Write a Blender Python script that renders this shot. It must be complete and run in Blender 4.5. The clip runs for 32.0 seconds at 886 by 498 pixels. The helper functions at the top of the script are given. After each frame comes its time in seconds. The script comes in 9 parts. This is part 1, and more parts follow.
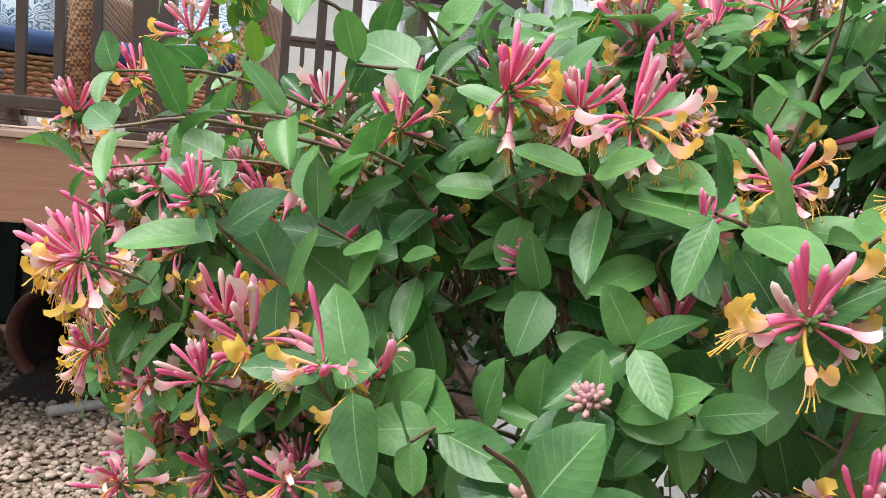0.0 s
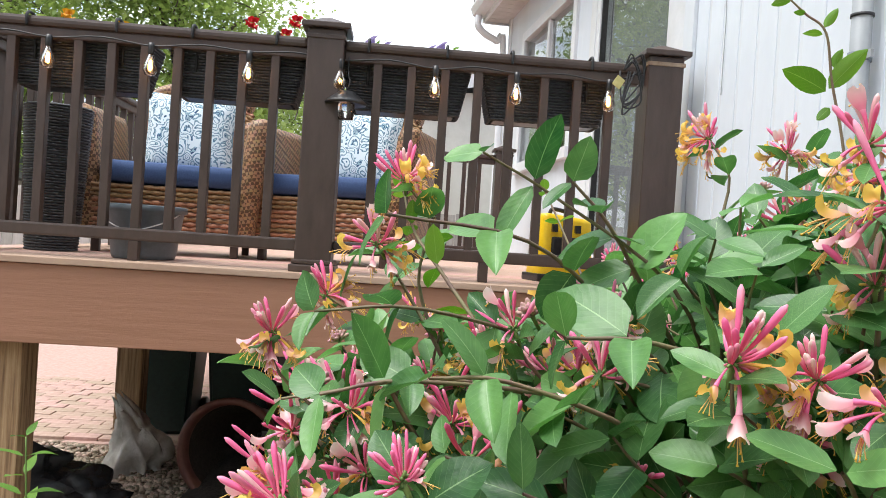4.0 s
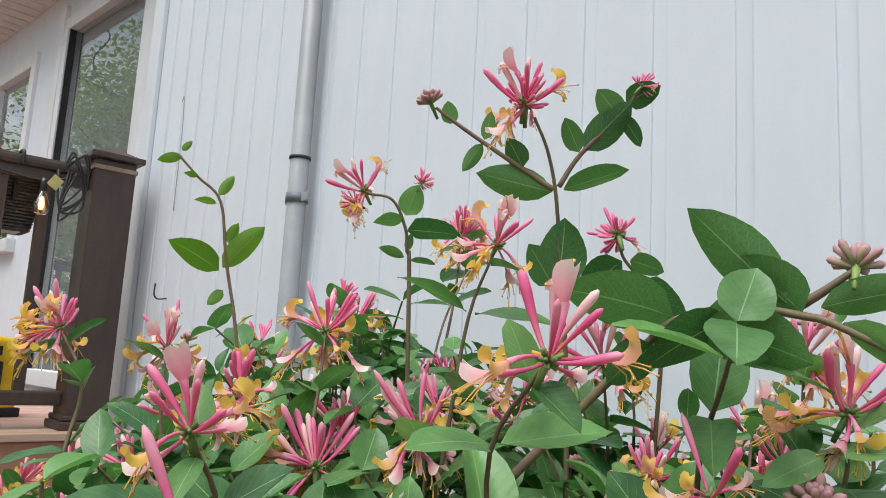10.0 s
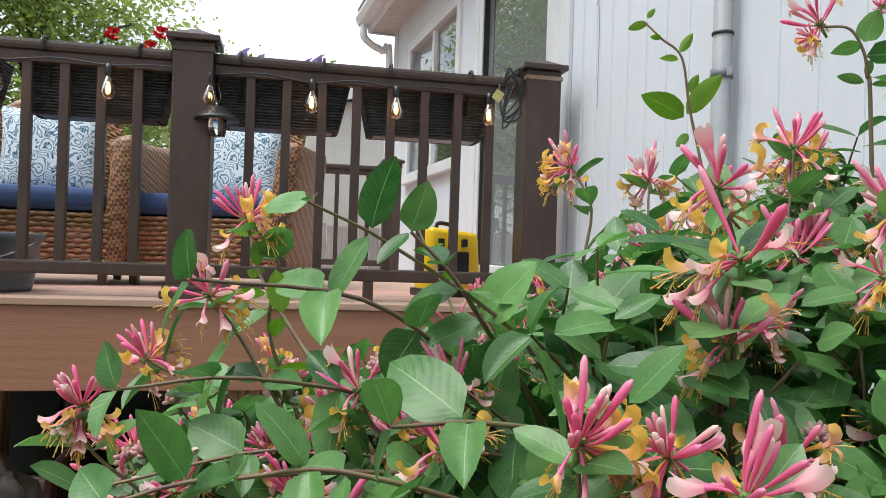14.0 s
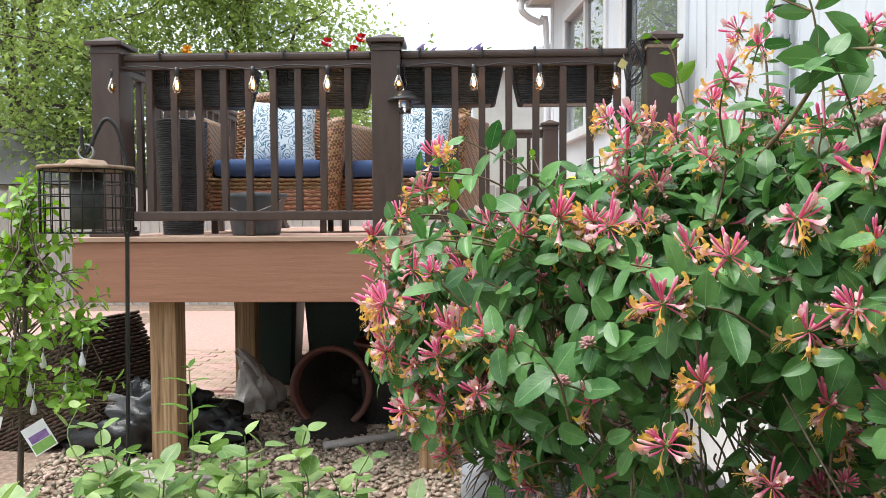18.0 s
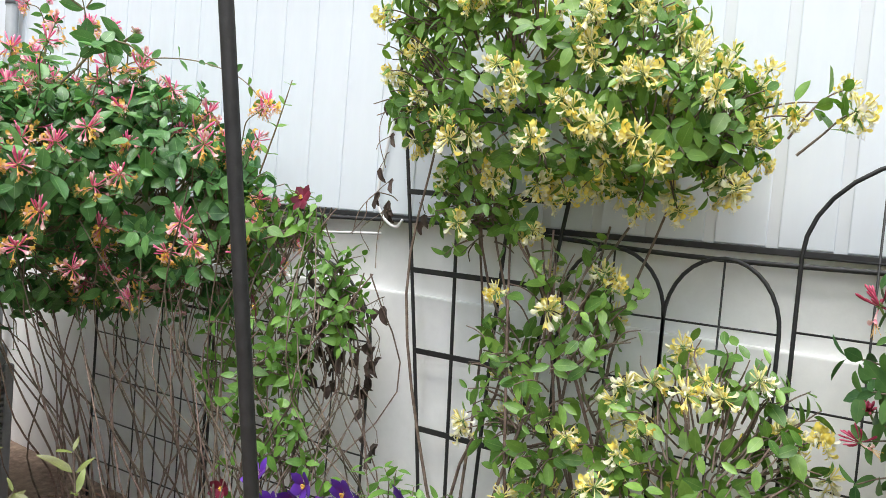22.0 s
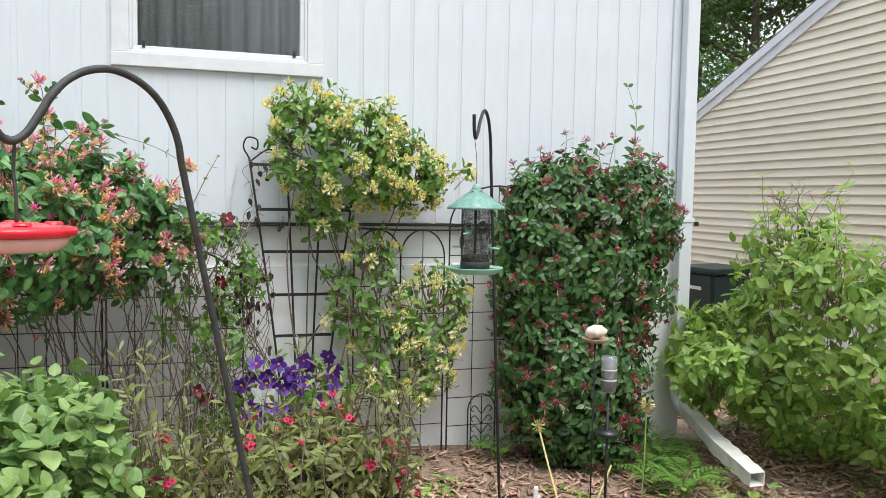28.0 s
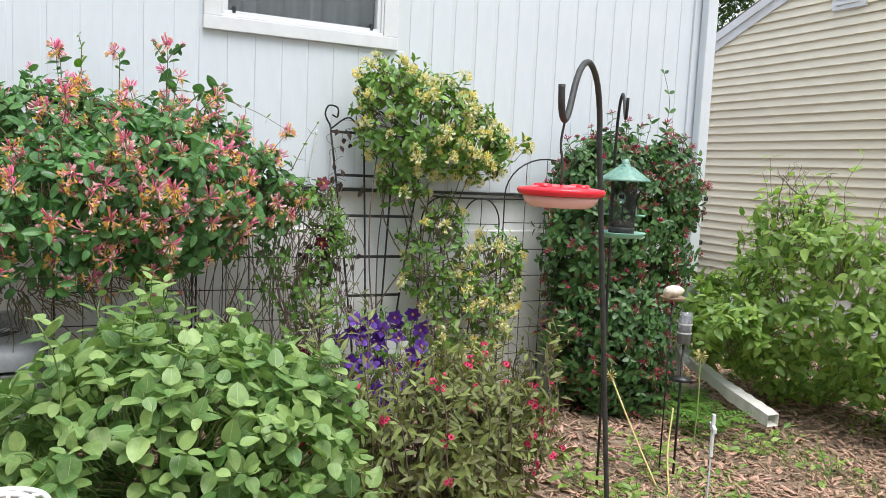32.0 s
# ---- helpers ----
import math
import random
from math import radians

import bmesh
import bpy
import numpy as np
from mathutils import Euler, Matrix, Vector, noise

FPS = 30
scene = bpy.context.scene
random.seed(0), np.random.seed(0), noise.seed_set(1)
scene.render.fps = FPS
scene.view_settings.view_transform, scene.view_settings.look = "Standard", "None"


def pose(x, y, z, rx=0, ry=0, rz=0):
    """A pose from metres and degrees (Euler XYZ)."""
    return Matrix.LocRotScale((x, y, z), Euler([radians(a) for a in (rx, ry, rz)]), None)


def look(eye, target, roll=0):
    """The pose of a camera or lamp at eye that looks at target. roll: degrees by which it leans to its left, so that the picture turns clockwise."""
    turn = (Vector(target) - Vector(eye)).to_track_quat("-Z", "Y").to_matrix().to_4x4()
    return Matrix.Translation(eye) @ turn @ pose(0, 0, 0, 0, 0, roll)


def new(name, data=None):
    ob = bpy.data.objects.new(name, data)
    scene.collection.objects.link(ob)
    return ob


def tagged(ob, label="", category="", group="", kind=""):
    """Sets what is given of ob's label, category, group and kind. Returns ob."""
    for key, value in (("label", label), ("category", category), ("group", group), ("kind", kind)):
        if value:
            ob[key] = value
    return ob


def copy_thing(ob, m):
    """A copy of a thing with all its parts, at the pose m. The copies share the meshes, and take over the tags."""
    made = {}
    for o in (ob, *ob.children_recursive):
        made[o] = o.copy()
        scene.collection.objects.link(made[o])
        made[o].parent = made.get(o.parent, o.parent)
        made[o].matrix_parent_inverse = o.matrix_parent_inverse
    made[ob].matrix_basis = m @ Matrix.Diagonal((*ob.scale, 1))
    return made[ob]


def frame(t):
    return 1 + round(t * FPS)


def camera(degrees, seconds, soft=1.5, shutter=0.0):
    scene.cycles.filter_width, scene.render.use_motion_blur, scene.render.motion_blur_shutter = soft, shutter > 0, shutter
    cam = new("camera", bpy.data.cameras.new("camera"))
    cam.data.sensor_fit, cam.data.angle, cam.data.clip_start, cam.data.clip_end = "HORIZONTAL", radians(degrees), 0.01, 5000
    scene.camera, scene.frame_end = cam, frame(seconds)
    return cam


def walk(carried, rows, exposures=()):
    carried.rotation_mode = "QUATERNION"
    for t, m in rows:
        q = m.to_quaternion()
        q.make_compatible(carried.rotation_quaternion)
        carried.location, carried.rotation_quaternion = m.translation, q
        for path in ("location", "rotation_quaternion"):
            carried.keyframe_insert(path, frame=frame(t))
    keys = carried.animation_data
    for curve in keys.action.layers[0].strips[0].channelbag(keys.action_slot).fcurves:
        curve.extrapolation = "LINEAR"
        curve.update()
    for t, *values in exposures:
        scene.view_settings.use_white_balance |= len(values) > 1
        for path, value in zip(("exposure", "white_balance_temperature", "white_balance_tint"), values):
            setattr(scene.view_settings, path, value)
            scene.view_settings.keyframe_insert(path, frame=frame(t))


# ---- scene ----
cam = camera(60.9, 32.0, soft=0.8)
PATH = [
    (0, (0.149, 0.005, 1.438), (0.659, 1.924, 1.202), 5.1),
    (0.5, (0.132, -0.041, 1.439), (0.567, 1.89, 1.152), 5.0),
    (1, (0.109, -0.073, 1.434), (0.462, 1.872, 1.13), 4.9),
    (1.5, (0.093, -0.094, 1.452), (0.396, 1.863, 1.173), 4.9),
    (2, (0.083, -0.110, 1.487), (0.348, 1.859, 1.259), 4.8),
    (2.5, (0.072, -0.116, 1.512), (0.296, 1.864, 1.342), 4.5),
    (3, (0.077, -0.087, 1.524), (0.256, 1.902, 1.412), 4.2),
    (3.5, (0.086, -0.010, 1.540), (0.213, 1.985, 1.483), 3.8),
    (5.5, (0.143, 0.153, 1.605), (0.469, 2.127, 1.64), 3.8),
    (6, (0.162, 0.183, 1.608), (0.708, 2.106, 1.67), 4.9),
    (6.5, (0.208, 0.178, 1.623), (1.025, 2.0, 1.726), 5.4),
    (7, (0.248, 0.196, 1.632), (1.253, 1.919, 1.788), 4.4),
    (7.5, (0.278, 0.211, 1.637), (1.386, 1.869, 1.797), 2.8),
    (8, (0.298, 0.213, 1.638), (1.479, 1.819, 1.798), 2.3),
    (8.5, (0.301, 0.223, 1.64), (1.533, 1.789, 1.812), 2.5),
    (9, (0.293, 0.226, 1.661), (1.559, 1.76, 1.871), 2.8),
    (9.5, (0.287, 0.226, 1.688), (1.578, 1.733, 1.941), 2.9),
    (10, (0.295, 0.23, 1.705), (1.595, 1.72, 2.005), 3.2),
    (10.5, (0.295, 0.229, 1.716), (1.594, 1.714, 2.041), 2.8),
    (11, (0.293, 0.234, 1.717), (1.574, 1.735, 2.044), 2.4),
    (11.5, (0.291, 0.227, 1.703), (1.523, 1.774, 2.005), 1.7),
    (12, (0.294, 0.205, 1.698), (1.419, 1.838, 1.958), 1.2),
    (12.5, (0.294, 0.177, 1.681), (1.249, 1.922, 1.89), 0.7),
    (13, (0.268, 0.155, 1.667), (1.013, 2.004, 1.823), 0.8),
    (13.5, (0.227, 0.148, 1.64), (0.771, 2.07, 1.729), 1.3),
    (14, (0.158, 0.117, 1.603), (0.555, 2.077, 1.618), 1.9),
    (14.5, (0.113, 0.036, 1.571), (0.421, 2.011, 1.505), 2.7),
    (15, (0.106, -0.044, 1.53), (0.327, 1.938, 1.388), 2.5),
    (15.5, (0.147, -0.079, 1.493), (0.253, 1.912, 1.325), 3.3),
    (17.5, (0.169, -0.614, 1.432), (0.041, 1.38, 1.345), -0.3),
    (18, (0.17, -0.743, 1.491), (0.113, 1.255, 1.41), -0.3),
    (18.5, (0.186, -0.904, 1.546), (0.244, 1.093, 1.471), -0.3),
    (19, (0.164, -1.067, 1.514), (0.441, 0.914, 1.476), 0.1),
    (19.5, (0.068, -1.201, 1.536), (0.646, 0.713, 1.508), 0.9),
    (20, (-0.057, -1.242, 1.444), (0.813, 0.559, 1.429), 0.6),
    (20.5, (-0.204, -1.246, 1.362), (0.933, 0.399, 1.343), 2.6),
    (21, (-0.358, -1.384, 1.355), (0.991, 0.091, 1.285), 3.2),
    (21.5, (-0.531, -1.555, 1.334), (0.998, -0.27, 1.248), 3.9),
    (22, (-0.598, -1.551, 1.338), (1.108, -0.511, 1.236), 4.7),
    (22.5, (-0.876, -1.502, 1.355), (1.005, -0.823, 1.305), 4.6),
    (23, (-1.037, -1.410, 1.368), (0.915, -0.974, 1.389), 2.2),
    (23.5, (-1.221, -1.277, 1.386), (0.772, -1.112, 1.447), 1.8),
    (24, (-1.482, -1.178, 1.372), (0.516, -1.262, 1.414), 0.8),
    (24.5, (-1.719, -1.113, 1.409), (0.267, -1.352, 1.408), -0.3),
    (26.5, (-2.514, -0.628, 1.488), (-0.564, -1.064, 1.388), -0.6),
    (27, (-2.673, -0.504, 1.488), (-0.733, -0.976, 1.371), -0.2),
    (27.5, (-2.869, -0.312, 1.496), (-0.946, -0.845, 1.359), 0.2),
    (28, (-2.934, -0.086, 1.468), (-1.02, -0.652, 1.331), 1.0),
    (28.5, (-3.045, 0.073, 1.454), (-1.139, -0.513, 1.294), 1.6),
    (29, (-3.172, 0.212, 1.445), (-1.262, -0.354, 1.27), 1.9),
    (30, (-3.133, 0.616, 1.435), (-1.216, 0.075, 1.258), 1.2),
    (31, (-3.041, 0.811, 1.43), (-1.156, 0.167, 1.247), 1.3),
    (32, (-2.879, 0.973, 1.436), (-1.077, 0.131, 1.23), 2.7),
]
walk(cam, [(t, look(eye, target, roll)) for t, eye, target, roll in PATH],
     exposures=[(0, 0.41), (3.5, 0.35), (6, 0.08), (9, -0.13), (13, -0.24), (14, -0.06), (15.5, 0.36), (18, 0.35), (20, 0.27), (21, 0.38), (22, 0.43), (23, 0.22), (24, 0.14), (32, 0.15)])

# ---------- sky, sun ----------
world = bpy.data.worlds.new("world")
scene.world = world
world.use_nodes = True
wn, wl = world.node_tree.nodes, world.node_tree.links
wn.clear()
w_out = wn.new("ShaderNodeOutputWorld")
w_bg = wn.new("ShaderNodeBackground")
w_sky = wn.new("ShaderNodeTexSky")
w_sky.sky_type, w_sky.sun_disc = "NISHITA", False
SUN_ELEV, SUN_ROT = 66.0, 256.0
w_sky.sun_elevation, w_sky.sun_rotation = radians(SUN_ELEV), radians(SUN_ROT)
w_tc = wn.new("ShaderNodeTexCoord")
w_map = wn.new("ShaderNodeMapping")
w_map.inputs["Scale"].default_value = (1.0, 1.0, 2.2)
w_noise = wn.new("ShaderNodeTexNoise")
w_noise.inputs["Scale"].default_value = 2.6
w_noise.inputs["Detail"].default_value = 7.0
w_noise.inputs["Roughness"].default_value = 0.58
w_ramp = wn.new("ShaderNodeValToRGB")
w_ramp.color_ramp.elements[0].position, w_ramp.color_ramp.elements[1].position = 0.34, 0.50
w_shade = wn.new("ShaderNodeTexNoise")
w_shade.inputs["Scale"].default_value = 4.5
w_shade.inputs["Detail"].default_value = 6.0
w_cloud = wn.new("ShaderNodeValToRGB")
w_cloud.color_ramp.elements[0].position, w_cloud.color_ramp.elements[0].color = 0.34, (4.0, 4.55, 5.5, 1)
w_cloud.color_ramp.elements[1].position, w_cloud.color_ramp.elements[1].color = 0.64, (9.0, 9.4, 9.9, 1)
w_mix = wn.new("ShaderNodeMix")
w_mix.data_type = "RGBA"
wl.new(w_tc.outputs["Generated"], w_map.inputs["Vector"])
wl.new(w_map.outputs["Vector"], w_noise.inputs["Vector"])
wl.new(w_map.outputs["Vector"], w_shade.inputs["Vector"])
wl.new(w_noise.outputs["Fac"], w_ramp.inputs["Fac"])
wl.new(w_shade.outputs["Fac"], w_cloud.inputs["Fac"])
wl.new(w_ramp.outputs["Color"], w_mix.inputs[0])
wl.new(w_sky.outputs["Color"], w_mix.inputs[6])
# an overcast sky is brightest overhead
w_sep = wn.new("ShaderNodeSeparateXYZ")
wl.new(w_tc.outputs["Generated"], w_sep.inputs[0])
w_rise = wn.new("ShaderNodeMapRange")
w_rise.inputs["From Min"].default_value, w_rise.inputs["From Max"].default_value = 0.0, 1.0
w_rise.inputs["To Min"].default_value, w_rise.inputs["To Max"].default_value = 0.85, 1.35
wl.new(w_sep.outputs["Z"], w_rise.inputs["Value"])
w_dim = wn.new("ShaderNodeVectorMath")
w_dim.operation = "SCALE"
wl.new(w_cloud.outputs["Color"], w_dim.inputs[0])
wl.new(w_rise.outputs["Result"], w_dim.inputs["Scale"])
wl.new(w_dim.outputs["Vector"], w_mix.inputs[7])
wl.new(w_mix.outputs[2], w_bg.inputs["Color"])
w_bg.inputs["Strength"].default_value = 0.165
wl.new(w_bg.outputs["Background"], w_out.inputs["Surface"])

sun = new("sun", bpy.data.lights.new("sun", "SUN"))
sun.data.energy, sun.data.angle, sun.data.color = 3.6, radians(42), (1.0, 0.975, 0.93)
sun.matrix_world = look((-6.0, -1.5, 14), (0, 0, 0))

# ---------- materials ----------
def mat(name, rough=0.6, metal=0.0):
    m = bpy.data.materials.new(name)
    m.use_nodes = True
    b = m.node_tree.nodes["Principled BSDF"]
    b.inputs["Roughness"].default_value, b.inputs["Metallic"].default_value = rough, metal
    return m, m.node_tree.nodes, m.node_tree.links, b


def rgba(c):
    return (c[0], c[1], c[2], 1.0)


def ramp(n, stops):
    r = n.new("ShaderNodeValToRGB")
    while len(r.color_ramp.elements) < len(stops):
        r.color_ramp.elements.new(0.5)
    for e, (p, c) in zip(r.color_ramp.elements, stops):
        e.position, e.color = p, rgba(c)
    return r


def surface(name, stops, scale=20.0, detail=6.0, rough=0.6, bump=0.15, metal=0.0, stretch=(1, 1, 1), dirt=None, vary=0.0, spread=0.02):
    """A weathered surface: grain, a second larger variation, fine relief. stops: colour ramp; dirt: colour of large stains."""
    m, n, l, b = mat(name, rough, metal)
    tc = n.new("ShaderNodeTexCoord")
    mp = n.new("ShaderNodeMapping")
    mp.inputs["Scale"].default_value = stretch
    l.new(tc.outputs["Object"], mp.inputs["Vector"])
    a = n.new("ShaderNodeTexNoise")
    a.inputs["Scale"].default_value, a.inputs["Detail"].default_value, a.inputs["Roughness"].default_value = scale, detail, 0.65
    l.new(mp.outputs["Vector"], a.inputs["Vector"])
    r = ramp(n, stops)
    l.new(a.outputs["Fac"], r.inputs["Fac"])
    col = r.outputs["Color"]
    if dirt is not None:
        g = n.new("ShaderNodeTexNoise")
        g.inputs["Scale"].default_value, g.inputs["Detail"].default_value = scale * 0.11, 8.0
        l.new(mp.outputs["Vector"], g.inputs["Vector"])
        gr = n.new("ShaderNodeMapRange")
        gr.inputs["From Min"].default_value, gr.inputs["From Max"].default_value = 0.5, 0.78
        l.new(g.outputs["Fac"], gr.inputs["Value"])
        mx = n.new("ShaderNodeMix")
        mx.data_type = "RGBA"
        mx.inputs[7].default_value = rgba(dirt)
        l.new(gr.outputs["Result"], mx.inputs[0])
        l.new(col, mx.inputs[6])
        col = mx.outputs[2]
    if vary:
        info, geo = n.new("ShaderNodeObjectInfo"), n.new("ShaderNodeNewGeometry")
        add = n.new("ShaderNodeMath")
        l.new(info.outputs["Random"], add.inputs[0])
        l.new(geo.outputs["Random Per Island"], add.inputs[1])
        fr = n.new("ShaderNodeMath")
        fr.operation = "FRACT"
        l.new(add.outputs[0], fr.inputs[0])
        mr = n.new("ShaderNodeMapRange")
        mr.inputs["To Min"].default_value, mr.inputs["To Max"].default_value = 1 - vary, 1 + vary
        l.new(fr.outputs[0], mr.inputs["Value"])
        hs = n.new("ShaderNodeHueSaturation")
        l.new(mr.outputs["Result"], hs.inputs["Value"])
        l.new(col, hs.inputs["Color"])
        if spread:
            mh = n.new("ShaderNodeMapRange")
            mh.inputs["To Min"].default_value, mh.inputs["To Max"].default_value = 0.5 + spread, 0.5 - spread
            l.new(fr.outputs[0], mh.inputs["Value"])
            l.new(mh.outputs["Result"], hs.inputs["Hue"])
        col = hs.outputs["Color"]
    l.new(col, b.inputs["Base Color"])
    if bump:
        bp = n.new("ShaderNodeBump")
        bp.inputs["Strength"].default_value, bp.inputs["Distance"].default_value = bump, 0.01
        l.new(a.outputs["Fac"], bp.inputs["Height"])
        l.new(bp.outputs["Normal"], b.inputs["Normal"])
    return m


def leaf_mat(name, dark, light, vein, rough=0.42, veins=9.0, thin=0.26):
    """Leaf: midrib and side veins along its own length, a different green from leaf to leaf, light through the blade."""
    m, n, l, b = mat(name, rough)
    uv = n.new("ShaderNodeUVMap")
    sep = n.new("ShaderNodeSeparateXYZ")
    l.new(uv.outputs["UV"], sep.inputs[0])

    def op(kind, a, c=None):
        x = n.new("ShaderNodeMath")
        x.operation = kind
        for i, v in enumerate((a, c)):
            if v is None:
                continue
            if isinstance(v, (int, float)):
                x.inputs[i].default_value = v
            else:
                l.new(v, x.inputs[i])
        return x.outputs[0]

    side = op("ABSOLUTE", op("SUBTRACT", sep.outputs[0], 0.5))
    rib = op("LESS_THAN", side, 0.014)
    wave = op("SINE", op("MULTIPLY", op("SUBTRACT", sep.outputs[1], op("MULTIPLY", side, 0.55)), veins * 6.28))
    cross = op("MULTIPLY", op("GREATER_THAN", wave, 0.96), 0.16)
    line = op("MAXIMUM", op("MULTIPLY", rib, 0.75), cross)
    info, geo = n.new("ShaderNodeObjectInfo"), n.new("ShaderNodeNewGeometry")
    rnd = op("FRACT", op("ADD", info.outputs["Random"], geo.outputs["Random Per Island"]))
    tc = n.new("ShaderNodeTexCoord")
    ns = n.new("ShaderNodeTexNoise")
    ns.inputs["Scale"].default_value, ns.inputs["Detail"].default_value = 55.0, 4.0
    l.new(tc.outputs["Object"], ns.inputs["Vector"])
    f = op("ADD", op("MULTIPLY", rnd, 0.75), op("MULTIPLY", op("SUBTRACT", ns.outputs["Fac"], 0.38), 0.75))
    r = ramp(n, [(0.0, dark), (0.55, [0.5 * (x + y) for x, y in zip(dark, light)]), (1.0, light)])
    l.new(f, r.inputs["Fac"])
    mx = n.new("ShaderNodeMix")
    mx.data_type = "RGBA"
    l.new(line, mx.inputs[0])
    l.new(r.outputs["Color"], mx.inputs[6])
    mx.inputs[7].default_value = rgba(vein)
    l.new(mx.outputs[2], b.inputs["Base Color"])
    bp = n.new("ShaderNodeBump")
    bp.inputs["Strength"].default_value, bp.inputs["Distance"].default_value = 0.10, 0.003
    rough_n = n.new("ShaderNodeTexNoise")
    rough_n.inputs["Scale"].default_value, rough_n.inputs["Detail"].default_value = 140.0, 3.0
    l.new(tc.outputs["Object"], rough_n.inputs["Vector"])
    l.new(op("ADD", op("SUBTRACT", op("MULTIPLY", wave, 0.14), line), op("MULTIPLY", rough_n.outputs["Fac"], 2.2)), bp.inputs["Height"])
    l.new(bp.outputs["Normal"], b.inputs["Normal"])
    tr = n.new("ShaderNodeBsdfTranslucent")
    tint = n.new("ShaderNodeHueSaturation")
    tint.inputs["Saturation"].default_value, tint.inputs["Value"].default_value = 1.15, 1.5
    l.new(mx.outputs[2], tint.inputs["Color"])
    l.new(tint.outputs["Color"], tr.inputs["Color"])
    ms = n.new("ShaderNodeMixShader")
    ms.inputs[0].default_value = thin
    l.new(b.outputs[0], ms.inputs[1])
    l.new(tr.outputs[0], ms.inputs[2])
    l.new(ms.outputs[0], n["Material Output"].inputs["Surface"])
    return m


def petal_mat(name, stops, rough=0.5, thin=0.3, mixed=0.25):
    """Petal: colour runs along the petal (its own length in the map), shifted from floret to floret."""
    m, n, l, b = mat(name, rough)
    uv = n.new("ShaderNodeUVMap")
    sep = n.new("ShaderNodeSeparateXYZ")
    l.new(uv.outputs["UV"], sep.inputs[0])
    geo, info = n.new("ShaderNodeNewGeometry"), n.new("ShaderNodeObjectInfo")
    a = n.new("ShaderNodeMath")
    a.operation = "ADD"
    l.new(geo.outputs["Random Per Island"], a.inputs[0])
    l.new(info.outputs["Random"], a.inputs[1])
    fr = n.new("ShaderNodeMath")
    fr.operation = "FRACT"
    l.new(a.outputs[0], fr.inputs[0])
    mr = n.new("ShaderNodeMapRange")
    mr.inputs["To Min"].default_value, mr.inputs["To Max"].default_value = -mixed, mixed
    l.new(fr.outputs[0], mr.inputs["Value"])
    s = n.new("ShaderNodeMath")
    s.operation = "ADD"
    l.new(sep.outputs[1], s.inputs[0])
    l.new(mr.outputs["Result"], s.inputs[1])
    r = ramp(n, stops)
    l.new(s.outputs[0], r.inputs["Fac"])
    l.new(r.outputs["Color"], b.inputs["Base Color"])
    tr = n.new("ShaderNodeBsdfTranslucent")
    l.new(r.outputs["Color"], tr.inputs["Color"])
    ms = n.new("ShaderNodeMixShader")
    ms.inputs[0].default_value = thin
    l.new(b.outputs[0], ms.inputs[1])
    l.new(tr.outputs[0], ms.inputs[2])
    l.new(ms.outputs[0], n["Material Output"].inputs["Surface"])
    return m


def glass_mat(name, color=(1, 1, 1), rough=0.02):
    m, n, l, b = mat(name, rough)
    b.inputs["Transmission Weight"].default_value = 1.0
    b.inputs["Base Color"].default_value = rgba(color)
    b.inputs["IOR"].default_value = 1.45
    return m


def lamp_mat(name, color, strength):
    m, n, l, b = mat(name, 0.3)
    b.inputs["Base Color"].default_value = rgba(color)
    b.inputs["Emission Color"].default_value = rgba(color)
    b.inputs["Emission Strength"].default_value = strength
    return m


M_WALL = surface("white_wall_paint", [(0.3, (0.645, 0.69, 0.75)), (0.7, (0.70, 0.745, 0.805))], 9, 8, 0.55, 0.12, stretch=(1, 1, 0.25), dirt=(0.62, 0.64, 0.66))
M_TRIM = surface("white_trim_paint", [(0.3, (0.68, 0.70, 0.73)), (0.7, (0.75, 0.77, 0.80))], 14, 6, 0.45, 0.08, dirt=(0.63, 0.63, 0.63))
M_FOUND = surface("painted_parging", [(0.3, (0.82, 0.82, 0.82)), (0.7, (0.87, 0.87, 0.87))], 28, 8, 0.8, 0.10, dirt=(0.74, 0.73, 0.71))
M_DOWN = surface("grey_aluminium_paint", [(0.3, (0.28, 0.30, 0.32)), (0.7, (0.36, 0.38, 0.40))], 10, 5, 0.45, 0.05, dirt=(0.25, 0.26, 0.27))
M_SOFFIT = surface("beige_soffit", [(0.3, (0.50, 0.46, 0.43)), (0.7, (0.58, 0.54, 0.51))], 10, 5, 0.6, 0.08)
M_ROOF = surface("grey_shingle", [(0.3, (0.10, 0.10, 0.11)), (0.7, (0.22, 0.21, 0.21))], 60, 6, 0.9, 0.5, vary=0.2)
M_RAIL = surface("dark_brown_composite", [(0.3, (0.045, 0.028, 0.022)), (0.7, (0.070, 0.045, 0.036))], 24, 8, 0.42, 0.15, stretch=(1, 1, 0.3), dirt=(0.085, 0.062, 0.052))
M_FASCIA = surface("reddish_brown_fascia", [(0.3, (0.30, 0.145, 0.085)), (0.7, (0.37, 0.185, 0.115))], 16, 9, 0.6, 0.3, stretch=(0.12, 1, 1.6), dirt=(0.26, 0.13, 0.085))
M_BOARD = surface("weathered_deck_board", [(0.3, (0.40, 0.24, 0.18)), (0.7, (0.54, 0.36, 0.29))], 12, 8, 0.7, 0.3, stretch=(0.15, 1, 1), dirt=(0.5, 0.4, 0.35), vary=0.1)
